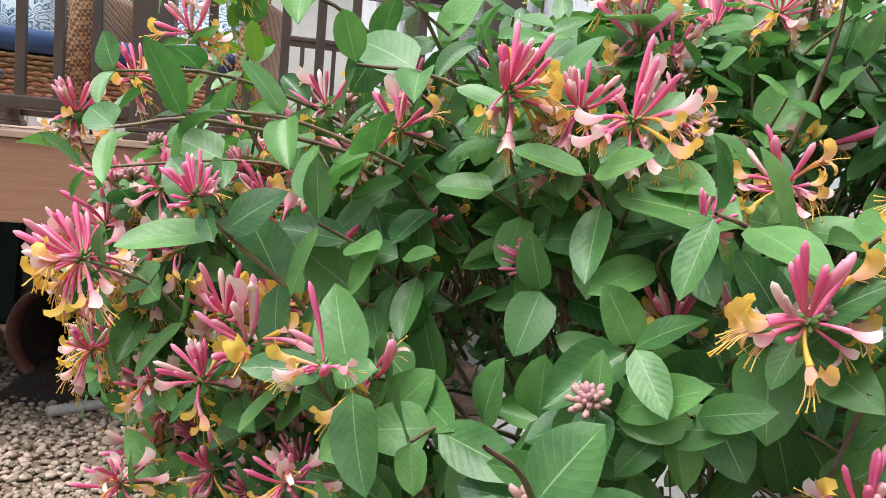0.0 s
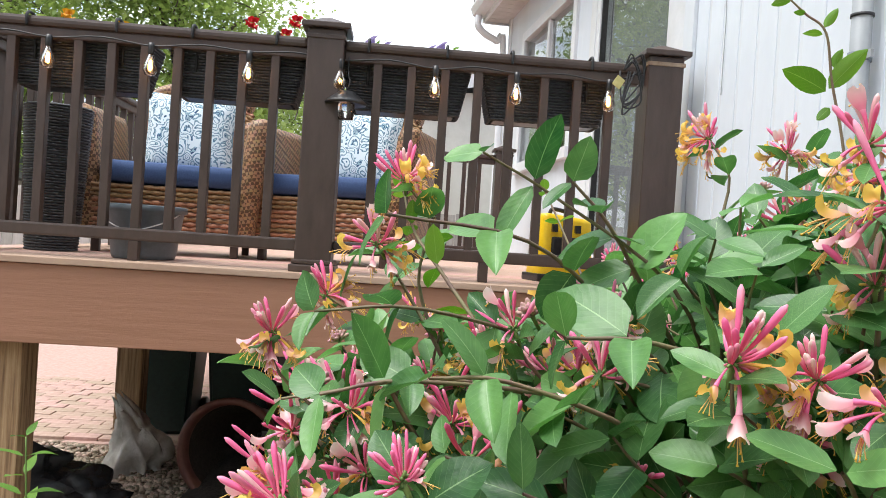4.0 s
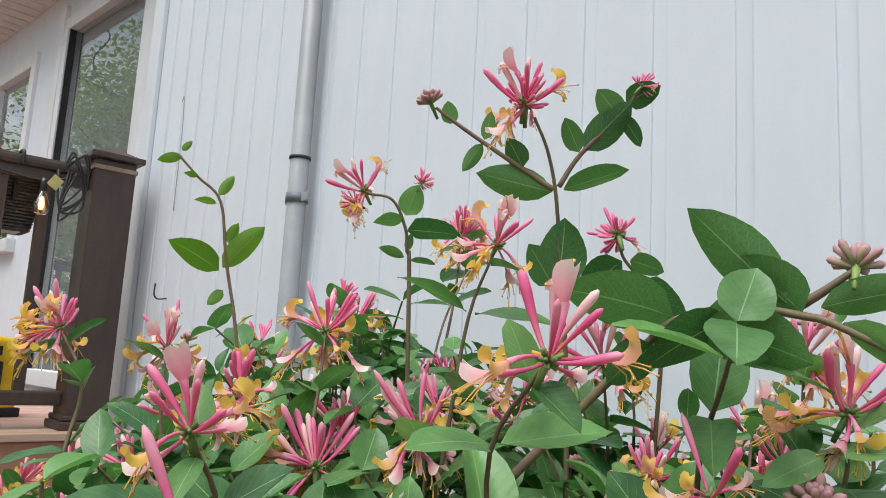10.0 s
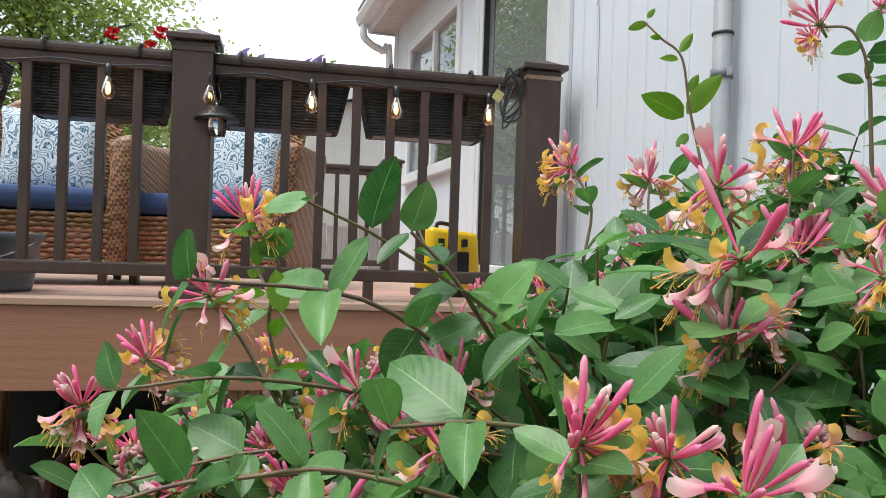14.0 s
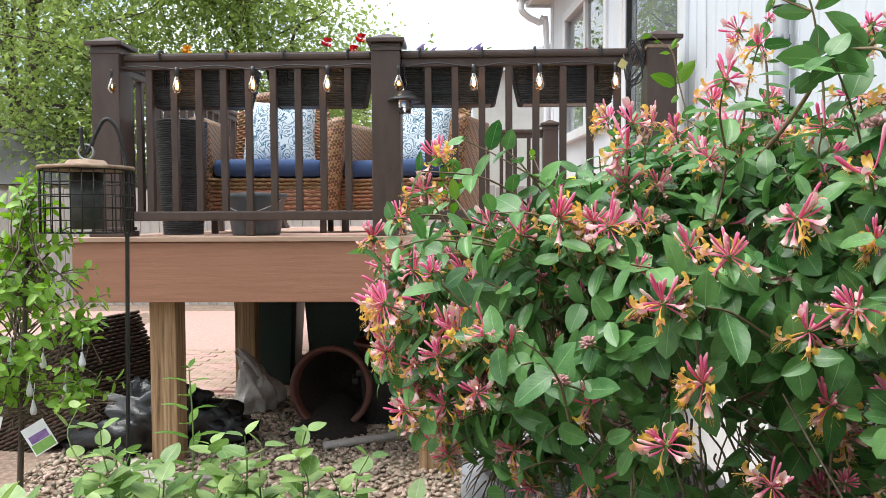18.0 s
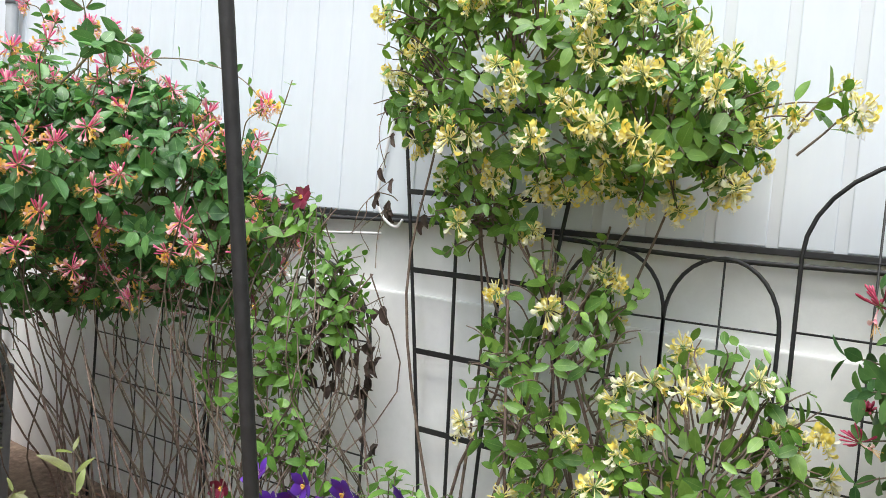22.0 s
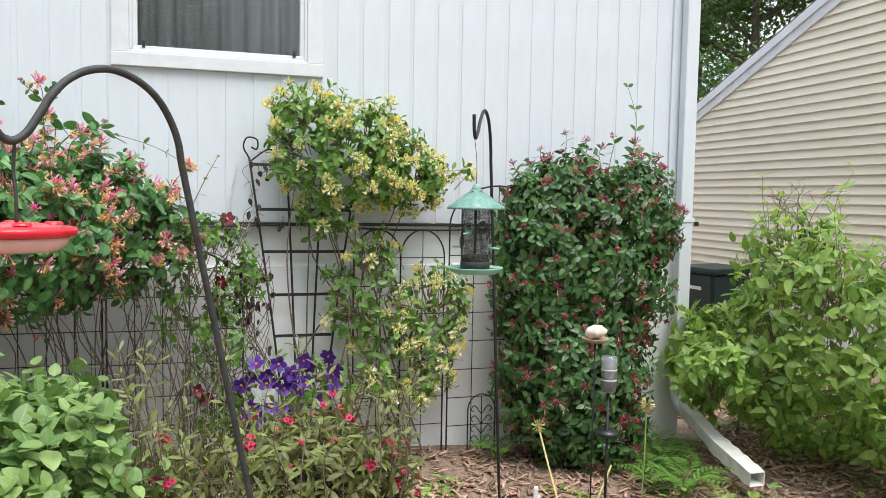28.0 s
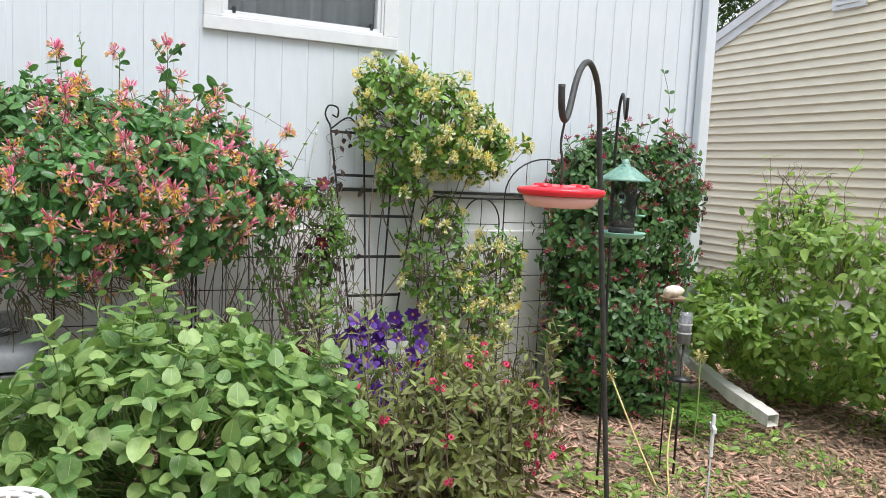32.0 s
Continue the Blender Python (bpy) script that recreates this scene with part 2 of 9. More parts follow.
M_LUMBER = surface("treated_lumber", [(0.32, (0.13, 0.07, 0.035)), (0.5, (0.34, 0.21, 0.11)), (0.68, (0.50, 0.35, 0.20))], 48, 6, 0.75, 0.4, stretch=(1.2, 1.2, 0.05), dirt=(0.22, 0.15, 0.09))
M_FENCE = surface("grey_weathered_fence", [(0.3, (0.34, 0.31, 0.28)), (0.7, (0.52, 0.49, 0.46))], 14, 8, 0.85, 0.4, stretch=(1, 1, 0.15), dirt=(0.25, 0.23, 0.21), vary=0.15)
M_LAP = surface("cream_vinyl_siding", [(0.3, (0.74, 0.68, 0.54)), (0.7, (0.79, 0.73, 0.60))], 8, 5, 0.5, 0.06, stretch=(0.3, 1, 1), dirt=(0.70, 0.63, 0.50), vary=0.03, spread=0.0)
M_SOIL = surface("dark_garden_soil", [(0.3, (0.12, 0.085, 0.062)), (0.55, (0.25, 0.175, 0.13)), (0.75, (0.42, 0.32, 0.25))], 34, 10, 0.95, 0.6, dirt=(0.34, 0.25, 0.18))
M_BLACKSOIL = surface("black_potting_soil", [(0.3, (0.010, 0.008, 0.007)), (0.7, (0.045, 0.034, 0.028))], 60, 10, 0.95, 0.9)
M_MULCH = surface("wood_mulch_chip", [(0.3, (0.25, 0.145, 0.095)), (0.7, (0.52, 0.36, 0.26))], 40, 6, 0.9, 0.3, vary=0.5)
M_GRAVEL = surface("river_gravel", [(0.3, (0.23, 0.175, 0.13)), (0.7, (0.48, 0.39, 0.30))], 45, 6, 0.75, 0.2, vary=0.5, spread=0.03)
M_STONE = surface("grey_field_stone", [(0.3, (0.24, 0.22, 0.20)), (0.7, (0.48, 0.44, 0.39))], 22, 9, 0.85, 0.5, dirt=(0.3, 0.24, 0.17))
M_PAVER = surface("pink_paver", [(0.3, (0.36, 0.24, 0.19)), (0.7, (0.48, 0.34, 0.28))], 26, 8, 0.85, 0.3, vary=0.12)
M_IRON = surface("black_painted_iron", [(0.3, (0.008, 0.008, 0.009)), (0.7, (0.022, 0.022, 0.024))], 60, 6, 0.55, 0.2, dirt=(0.035, 0.033, 0.03))
M_GREYIRON = surface("worn_grey_iron", [(0.3, (0.016, 0.018, 0.018)), (0.7, (0.055, 0.058, 0.057))], 50, 8, 0.55, 0.25)
M_WICKER = surface("brown_wicker", [(0.3, (0.22, 0.10, 0.045)), (0.7, (0.46, 0.25, 0.125))], 60, 6, 0.55, 0.3, vary=0.25)
M_BLACKWICKER = surface("black_wicker", [(0.3, (0.022, 0.023, 0.026)), (0.7, (0.075, 0.078, 0.085))], 60, 5, 0.4, 0.25, vary=0.3, spread=0.0)
M_DARKWICKER = surface("dark_brown_wicker", [(0.3, (0.030, 0.018, 0.012)), (0.7, (0.085, 0.052, 0.036))], 60, 6, 0.55, 0.3, vary=0.3)
M_CUSHION = surface("navy_cushion_cloth", [(0.3, (0.030, 0.062, 0.16)), (0.7, (0.050, 0.095, 0.22))], 160, 4, 0.85, 0.2)
M_POT = surface("terracotta_brown_pot", [(0.3, (0.095, 0.030, 0.024)), (0.7, (0.17, 0.060, 0.045))], 18, 8, 0.5, 0.15, dirt=(0.22, 0.13, 0.10))
M_BIN = surface("dark_green_bin_plastic", [(0.3, (0.006, 0.020, 0.018)), (0.7, (0.012, 0.034, 0.030))], 40, 4, 0.45, 0.05)
M_BLACKPLASTIC = surface("black_plastic", [(0.3, (0.010, 0.010, 0.011)), (0.7, (0.03, 0.03, 0.032))], 30, 5, 0.35, 0.1)
M_GREYPLASTIC = surface("grey_bucket_plastic", [(0.3, (0.12, 0.14, 0.16)), (0.7, (0.18, 0.20, 0.23))], 20, 5, 0.45, 0.05)
M_YELLOW = surface("yellow_plastic", [(0.3, (0.80, 0.52, 0.01)), (0.7, (0.88, 0.62, 0.02))], 20, 4, 0.35, 0.03)
M_BAG = surface("black_bin_bag", [(0.3, (0.012, 0.013, 0.014)), (0.7, (0.035, 0.037, 0.040))], 9, 8, 0.24, 1.0)
M_SACK = surface("pale_sack", [(0.3, (0.42, 0.38, 0.34)), (0.7, (0.74, 0.71, 0.67))], 14, 9, 0.4, 0.5)
M_PVC = surface("white_pvc", [(0.3, (0.66, 0.64, 0.60)), (0.7, (0.78, 0.76, 0.72))], 18, 7, 0.4, 0.06, dirt=(0.5, 0.45, 0.38))
M_GREYPIPE = surface("grey_weathered_pipe", [(0.3, (0.33, 0.30, 0.28)), (0.7, (0.46, 0.43, 0.40))], 25, 7, 0.6, 0.1)
M_ACTOP = surface("grey_ac_enamel", [(0.3, (0.24, 0.25, 0.27)), (0.7, (0.34, 0.35, 0.38))], 16, 6, 0.4, 0.05, dirt=(0.25, 0.24, 0.23))
M_ACDARK = surface("dark_ac_louvre", [(0.3, (0.03, 0.032, 0.034)), (0.7, (0.07, 0.072, 0.075))], 30, 5, 0.5, 0.1)
M_LOUVRE = surface("grey_ac_louvre", [(0.3, (0.17, 0.175, 0.18)), (0.7, (0.25, 0.255, 0.26))], 30, 5, 0.45, 0.1, dirt=(0.2, 0.2, 0.2))
M_ACFIN = surface("ac_coil_fins", [(0.3, (0.05, 0.05, 0.054)), (0.7, (0.10, 0.10, 0.105))], 80, 3, 0.5, 0.4)
M_FEEDER = surface("green_feeder_paint", [(0.3, (0.085, 0.21, 0.165)), (0.6, (0.20, 0.37, 0.305)), (0.8, (0.36, 0.48, 0.42))], 22, 8, 0.45, 0.2, dirt=(0.40, 0.43, 0.37))
M_PORT = surface("grey_green_port", [(0.3, (0.055, 0.10, 0.085)), (0.7, (0.13, 0.20, 0.17))], 30, 6, 0.5, 0.15, dirt=(0.2, 0.24, 0.21))
M_TRAY = surface("pale_green_tray", [(0.3, (0.20, 0.50, 0.40)), (0.7, (0.30, 0.60, 0.49))], 18, 6, 0.45, 0.1, dirt=(0.42, 0.45, 0.38))
M_SEED = surface("bird_seed", [(0.3, (0.03, 0.026, 0.022)), (0.52, (0.10, 0.085, 0.07)), (0.75, (0.30, 0.26, 0.22))], 130, 4, 0.85, 0.6)
M_RED = surface("red_feeder_plastic", [(0.3, (0.72, 0.012, 0.03)), (0.7, (0.82, 0.03, 0.05))], 12, 3, 0.22, 0.02)
M_RUST = surface("rusty_lid", [(0.3, (0.20, 0.12, 0.075)), (0.7, (0.40, 0.29, 0.20))], 24, 8, 0.7, 0.3, dirt=(0.45, 0.38, 0.3))
M_BARK = surface("tree_bark", [(0.3, (0.055, 0.042, 0.032)), (0.7, (0.15, 0.12, 0.095))], 18, 9, 0.9, 0.8, stretch=(1, 1, 0.3))
M_TWIG = surface("brown_vine_stem", [(0.3, (0.09, 0.062, 0.05)), (0.7, (0.24, 0.18, 0.14))], 60, 6, 0.75, 0.3, vary=0.25)
M_PURPLETWIG = surface("purplish_green_stem", [(0.3, (0.15, 0.075, 0.075)), (0.7, (0.22, 0.20, 0.09))], 25, 5, 0.6, 0.1, vary=0.3)
M_GREENSTEM = surface("green_stem", [(0.3, (0.11, 0.20, 0.05)), (0.7, (0.20, 0.30, 0.09))], 40, 4, 0.6, 0.1, vary=0.2)
M_STRAW = surface("dry_straw_stalk", [(0.3, (0.42, 0.36, 0.12)), (0.7, (0.58, 0.50, 0.22))], 40, 4, 0.7, 0.1, vary=0.2)
M_DEAD = surface("dead_brown_leaf", [(0.3, (0.035, 0.024, 0.02)), (0.7, (0.10, 0.07, 0.055))], 40, 5, 0.8, 0.3, vary=0.4)
M_CURTAIN = surface("grey_curtain", [(0.3, (0.13, 0.14, 0.155)), (0.7, (0.20, 0.21, 0.225))], 60, 4, 0.9, 0.15)
# dimness of the rooms behind the windows, put into a dark grey
M_ROOMSHADE = surface("room_shade_grey", [(0.3, (0.10, 0.10, 0.10)), (0.7, (0.16, 0.155, 0.15))], 6, 4, 0.9, 0.0)
M_ACRYLIC = surface("frosted_clear_acrylic", [(0.3, (0.60, 0.63, 0.64)), (0.7, (0.74, 0.77, 0.78))], 20, 3, 0.08, 0.02)
M_SHELL = surface("cream_shell", [(0.3, (0.70, 0.60, 0.48)), (0.7, (0.82, 0.76, 0.66))], 30, 4, 0.4, 0.1)
M_CREAMWALL = surface("cream_painted_wall", [(0.3, (0.66, 0.64, 0.58)), (0.7, (0.74, 0.72, 0.66))], 7, 5, 0.7, 0.08, dirt=(0.6, 0.57, 0.5))
M_PAPER = surface("white_tag_card", [(0.3, (0.74, 0.75, 0.76)), (0.7, (0.80, 0.81, 0.82))], 10, 3, 0.5, 0.0)
M_TAGGREEN = surface("tag_green_print", [(0.3, (0.16, 0.34, 0.06)), (0.7, (0.25, 0.45, 0.10))], 30, 3, 0.5, 0.0)
M_TAGPURPLE = surface("tag_purple_print", [(0.3, (0.12, 0.06, 0.2)), (0.7, (0.3, 0.16, 0.42))], 60, 3, 0.5, 0.0)
M_BRICK = surface("worn_red_brick", [(0.3, (0.20, 0.10, 0.085)), (0.7, (0.33, 0.19, 0.16))], 30, 8, 0.9, 0.4)
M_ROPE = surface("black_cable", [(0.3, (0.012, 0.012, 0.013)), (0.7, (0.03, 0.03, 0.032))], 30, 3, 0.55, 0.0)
M_WHITEWIRE = surface("white_wire", [(0.3, (0.62, 0.62, 0.62)), (0.7, (0.72, 0.72, 0.72))], 30, 3, 0.5, 0.0)
M_GLASS = glass_mat("clear_glass")
M_PANE = glass_mat("window_glass", (0.93, 0.97, 0.96), 0.0)
M_NECTAR = surface("pale_pink_nectar_cup", [(0.3, (0.78, 0.42, 0.38)), (0.7, (0.85, 0.55, 0.50))], 8, 3, 0.2, 0.0)
M_BULB = lamp_mat("warm_bulb_glow", (1.0, 0.55, 0.20), 9.0)
# amber tint paints the orange halo of the lit clear bulbs
M_BULBGLASS = glass_mat("bulb_glass_glow_tint", (1.0, 0.60, 0.28), 0.25)

L_HONEY = leaf_mat("honeysuckle_leaf", (0.026, 0.098, 0.030), (0.180, 0.385, 0.115), (0.26, 0.44, 0.19), 0.36)
L_YOUNG = leaf_mat("young_honeysuckle_leaf", (0.10, 0.24, 0.035), (0.22, 0.40, 0.07), (0.30, 0.46, 0.14), 0.4)
L_YELLOWVINE = leaf_mat("yellow_honeysuckle_leaf", (0.060, 0.155, 0.030), (0.26, 0.44, 0.085), (0.27, 0.40, 0.12), 0.40)
L_REDVINE = leaf_mat("red_honeysuckle_leaf", (0.026, 0.085, 0.027), (0.125, 0.25, 0.070), (0.14, 0.23, 0.08), 0.36)
L_CLEM = leaf_mat("clematis_leaf", (0.06, 0.16, 0.025), (0.20, 0.38, 0.07), (0.22, 0.36, 0.1), 0.45)
L_VIBURN = leaf_mat("viburnum_leaf", (0.075, 0.175, 0.045), (0.37, 0.50, 0.18), (0.38, 0.48, 0.20), 0.45, veins=7)
L_WEIGELA = leaf_mat("bronze_weigela_leaf", (0.085, 0.070, 0.030), (0.28, 0.36, 0.10), (0.25, 0.25, 0.11), 0.48, thin=0.25)
L_SHRUB = leaf_mat("bright_shrub_leaf", (0.090, 0.190, 0.038), (0.42, 0.57, 0.15), (0.36, 0.50, 0.17), 0.38, veins=8, thin=0.40)
L_SAPLING = leaf_mat("sapling_leaf", (0.12, 0.27, 0.03), (0.34, 0.56, 0.09), (0.36, 0.54, 0.14), 0.4)
L_TREE = leaf_mat("tree_foliage", (0.15, 0.22, 0.06), (0.40, 0.48, 0.18), (0.30, 0.38, 0.14), 0.6, thin=0.5)
L_TREE_DARK = leaf_mat("dark_tree_foliage", (0.03, 0.07, 0.018), (0.095, 0.17, 0.045), (0.12, 0.2, 0.06), 0.6, thin=0.35)
L_GRASS = leaf_mat("grass_blade", (0.06, 0.14, 0.02), (0.2, 0.32, 0.06), (0.22, 0.34, 0.08), 0.5)
L_FERN = leaf_mat("fern_frond", (0.06, 0.15, 0.02), (0.16, 0.31, 0.05), (0.2, 0.34, 0.08), 0.5)
P_CORAL = petal_mat("coral_honeysuckle_floret", [(0.0, (0.85, 0.25, 0.32)), (0.45, (0.88, 0.16, 0.38)), (0.8, (0.90, 0.23, 0.45)), (1.0, (0.93, 0.44, 0.58))], 0.42, 0.34)
P_LIP = petal_mat("orange_floret_lip", [(0.0, (0.92, 0.46, 0.37)), (0.35, (0.93, 0.55, 0.28)), (0.7, (0.93, 0.58, 0.13)), (1.0, (0.93, 0.66, 0.13))], 0.5, 0.42, 0.35)
P_BUD = petal_mat("dusky_pink_bud", [(0.0, (0.40, 0.40, 0.22)), (0.5, (0.55, 0.34, 0.30)), (1.0, (0.58, 0.30, 0.34))], 0.5, 0.2, 0.3)
P_PALE = petal_mat("pale_pink_bud_tip", [(0.0, (0.80, 0.26, 0.36)), (0.5, (0.88, 0.48, 0.52)), (1.0, (0.92, 0.76, 0.72))], 0.45, 0.3, 0.2)
P_STAMEN = petal_mat("yellow_stamen", [(0.0, (0.86, 0.58, 0.28)), (1.0, (0.85, 0.52, 0.05))], 0.5, 0.2, 0.15)
P_YELLOW = petal_mat("yellow_honeysuckle_floret", [(0.0, (0.70, 0.72, 0.34)), (0.5, (0.90, 0.84, 0.42)), (1.0, (0.93, 0.82, 0.28))], 0.5, 0.35, 0.35)
P_WHITEY = petal_mat("creamy_honeysuckle_floret", [(0.0, (0.74, 0.76, 0.44)), (0.5, (0.90, 0.87, 0.62)), (1.0, (0.93, 0.91, 0.80))], 0.5, 0.35, 0.3)
P_LEMON = petal_mat("lemon_floret_lip", [(0.0, (0.95, 0.91, 0.60)), (0.5, (0.95, 0.86, 0.34)), (1.0, (0.94, 0.76, 0.14))], 0.5, 0.4, 0.4)
P_RED = petal_mat("crimson_honeysuckle_bud", [(0.0, (0.24, 0.025, 0.05)), (0.6, (0.43, 0.03, 0.085)), (1.0, (0.63, 0.13, 0.22))], 0.45, 0.2, 0.3)
P_PURPLE = petal_mat("purple_clematis_petal", [(0.0, (0.13, 0.02, 0.20)), (0.5, (0.085, 0.018, 0.27)), (1.0, (0.12, 0.04, 0.36))], 0.55, 0.2, 0.25)
P_MAROON = petal_mat("maroon_clematis_petal", [(0.0, (0.22, 0.012, 0.05)), (0.5, (0.13, 0.006, 0.025)), (1.0, (0.10, 0.006, 0.02))], 0.55, 0.15, 0.2)
P_WEIGELA = petal_mat("hot_pink_weigela_petal", [(0.0, (0.45, 0.02, 0.07)), (1.0, (0.75, 0.06, 0.17))], 0.5, 0.25, 0.2)
P_GERANIUM = petal_mat("red_geranium_petal", [(0.0, (0.5, 0.0, 0.01)), (1.0, (0.72, 0.01, 0.02))], 0.5, 0.2, 0.2)
P_LILAC = petal_mat("lilac_petunia_petal", [(0.0, (0.22, 0.14, 0.42)), (1.0, (0.42, 0.34, 0.62))], 0.5, 0.25, 0.2)
P_ORANGE = petal_mat("orange_marigold_petal", [(0.0, (0.7, 0.22, 0.0)), (1.0, (0.85, 0.45, 0.02))], 0.5, 0.2, 0.2)


def paisley_mat():
    m, n, l, b = mat("paisley_pillow_cloth", 0.85)
    tc = n.new("ShaderNodeTexCoord")
    wv = n.new("ShaderNodeTexNoise")
    wv.inputs["Scale"].default_value = 9.0
    l.new(tc.outputs["Object"], wv.inputs["Vector"])
    mxv = n.new("ShaderNodeMix")
    mxv.data_type = "RGBA"
    mxv.inputs[0].default_value = 0.12
    l.new(tc.outputs["Object"], mxv.inputs[6])
    l.new(wv.outputs["Color"], mxv.inputs[7])
    vo = n.new("ShaderNodeTexVoronoi")
    vo.inputs["Scale"].default_value = 17.0
    l.new(mxv.outputs[2], vo.inputs["Vector"])
    s = n.new("ShaderNodeMath")
    s.operation = "MULTIPLY"
    s.inputs[1].default_value = 26.0
    l.new(vo.outputs["Distance"], s.inputs[0])
    sn = n.new("ShaderNodeMath")
    sn.operation = "SINE"
    l.new(s.outputs[0], sn.inputs[0])
    r = ramp(n, [(0.0, (0.66, 0.74, 0.78)), (0.3, (0.62, 0.72, 0.77)), (0.46, (0.16, 0.38, 0.5)), (0.62, (0.03, 0.08, 0.18)), (0.85, (0.02, 0.04, 0.11)), (1.0, (0.34, 0.52, 0.58))])
    l.new(sn.outputs[0], r.inputs["Fac"])
    l.new(r.outputs["Color"], b.inputs["Base Color"])
    return m


M_PAISLEY = paisley_mat()


def weave_mat(name, dark, light, cell=0.016):
    """Flat rattan strips woven over and under: two crossing sets of ridges."""
    m, n, l, b = mat(name, 0.5)
    tc = n.new("ShaderNodeTexCoord")
    ck = n.new("ShaderNodeTexChecker")
    ck.inputs["Scale"].default_value = 1.0 / cell
    ck.inputs["Color1"].default_value, ck.inputs["Color2"].default_value = rgba(dark), rgba(light)
    ns = n.new("ShaderNodeTexNoise")
    ns.inputs["Scale"].default_value, ns.inputs["Detail"].default_value = 35.0, 5.0
    mx = n.new("ShaderNodeMix")
    mx.data_type, mx.blend_type = "RGBA", "MULTIPLY"
    mx.inputs[0].default_value = 0.6
    rot = n.new("ShaderNodeMapping")
    rot.inputs["Rotation"].default_value = (0.35, 0.2, 0.785)
    l.new(tc.outputs["Object"], rot.inputs["Vector"])
    l.new(rot.outputs["Vector"], ck.inputs["Vector"])
    l.new(tc.outputs["Object"], ns.inputs["Vector"])
    l.new(ck.outputs["Color"], mx.inputs[6])
    l.new(ns.outputs["Color"], mx.inputs[7])
    l.new(mx.outputs[2], b.inputs["Base Color"])
    bp = n.new("ShaderNodeBump")
    bp.inputs["Strength"].default_value, bp.inputs["Distance"].default_value = 0.6, 0.004
    l.new(ck.outputs["Fac"], bp.inputs["Height"])
    l.new(bp.outputs["Normal"], b.inputs["Normal"])
    return m


M_RATTAN = weave_mat("woven_brown_rattan", (0.16, 0.075, 0.035), (0.52, 0.29, 0.15))


# ---------- geometry helpers ----------
class Buf:
    """Collects vertices, faces, map coordinates and material slots of one mesh."""

    def __init__(self):
        self.v, self.f, self.uv, self.m, self.n = [], [], [], [], 0

    def add(self, verts, faces, uvs=None, slot=0):
        verts = np.asarray(verts, float)
        self.v.append(verts)
        for f in faces:
            self.f.append([i + self.n for i in f])
            self.m.append(slot)
        u = np.zeros((len(verts), 2)) if uvs is None else np.asarray(uvs, float)
        self.uv.append(u)
        self.n += len(verts)
        return self

    def put(self, other, m):
        """Adds a copy of another Buf, moved by the matrix m."""
        a = np.array(m)
        vv = other.verts() @ a[:3, :3].T + a[:3, 3]
        self.v.append(vv)
        self.f.extend([[i + self.n for i in f] for f in other.f])
        self.m.extend(other.m)
        self.uv.append(np.concatenate(other.uv))
        self.n += len(vv)

    def verts(self):
        return np.concatenate(self.v)

    def mesh(self, name, mats, smooth=True):
        me = bpy.data.meshes.new(name)
        me.from_pydata(self.verts().tolist(), [], self.f)
        uvl = me.uv_layers.new(name="UVMap")
        uv = np.concatenate(self.uv)
        idx = np.array([i for f in self.f for i in f])
        uvl.data.foreach_set("uv", uv[idx].ravel())
        for mm in mats:
            me.materials.append(mm)
        me.polygons.foreach_set("material_index", self.m)
        me.polygons.foreach_set("use_smooth", [smooth] * len(self.f))
        me.update()
        return me


def part(name, data, material, parent, label="", at=None, kind="", smooth=None):
    """Links a Buf, a bmesh or a mesh as one object under a thing or a part (or as a thing of its own, parent None)."""
    mats = list(material) if isinstance(material, (list, tuple)) else [material]
    if isinstance(data, Buf):
        me = data.mesh(name, mats, True if smooth is None else smooth)
    elif isinstance(data, bmesh.types.BMesh):
        me = bpy.data.meshes.new(name)
        data.to_mesh(me)
        data.free()
        for mm in mats:
            me.materials.append(mm)
        if smooth:
            for p in me.polygons:
                p.use_smooth = True
    else:
        me = data
    ob = new(name, me)
    if parent is not None:
        ob.parent = parent
    if at is not None:
        ob.matrix_basis = at
    return tagged(ob, label=label, kind=kind)


def thing(name, label, category, at=None, group="", kind=""):
    ob = new(name)
    ob.empty_display_size = 0.1
    if at is not None:
        ob.matrix_basis = at
    return tagged(ob, label, category, group, kind)


def box(x0, x1, y0, y1, z0, z1, bevel=0.0, bm=None):
    """A bevelled box in a bmesh."""
    out = bm or bmesh.new()
    r = bmesh.ops.create_cube(out, size=1.0)
    bmesh.ops.scale(out, vec=(x1 - x0, y1 - y0, z1 - z0), verts=r["verts"])
    bmesh.ops.translate(out, vec=((x0 + x1) / 2, (y0 + y1) / 2, (z0 + z1) / 2), verts=r["verts"])
    if bevel:
        edges = {e for v in r["verts"] for e in v.link_edges}
        bmesh.ops.bevel(out, geom=list(edges), offset=bevel, segments=2, affect="EDGES", profile=0.6)
    return out


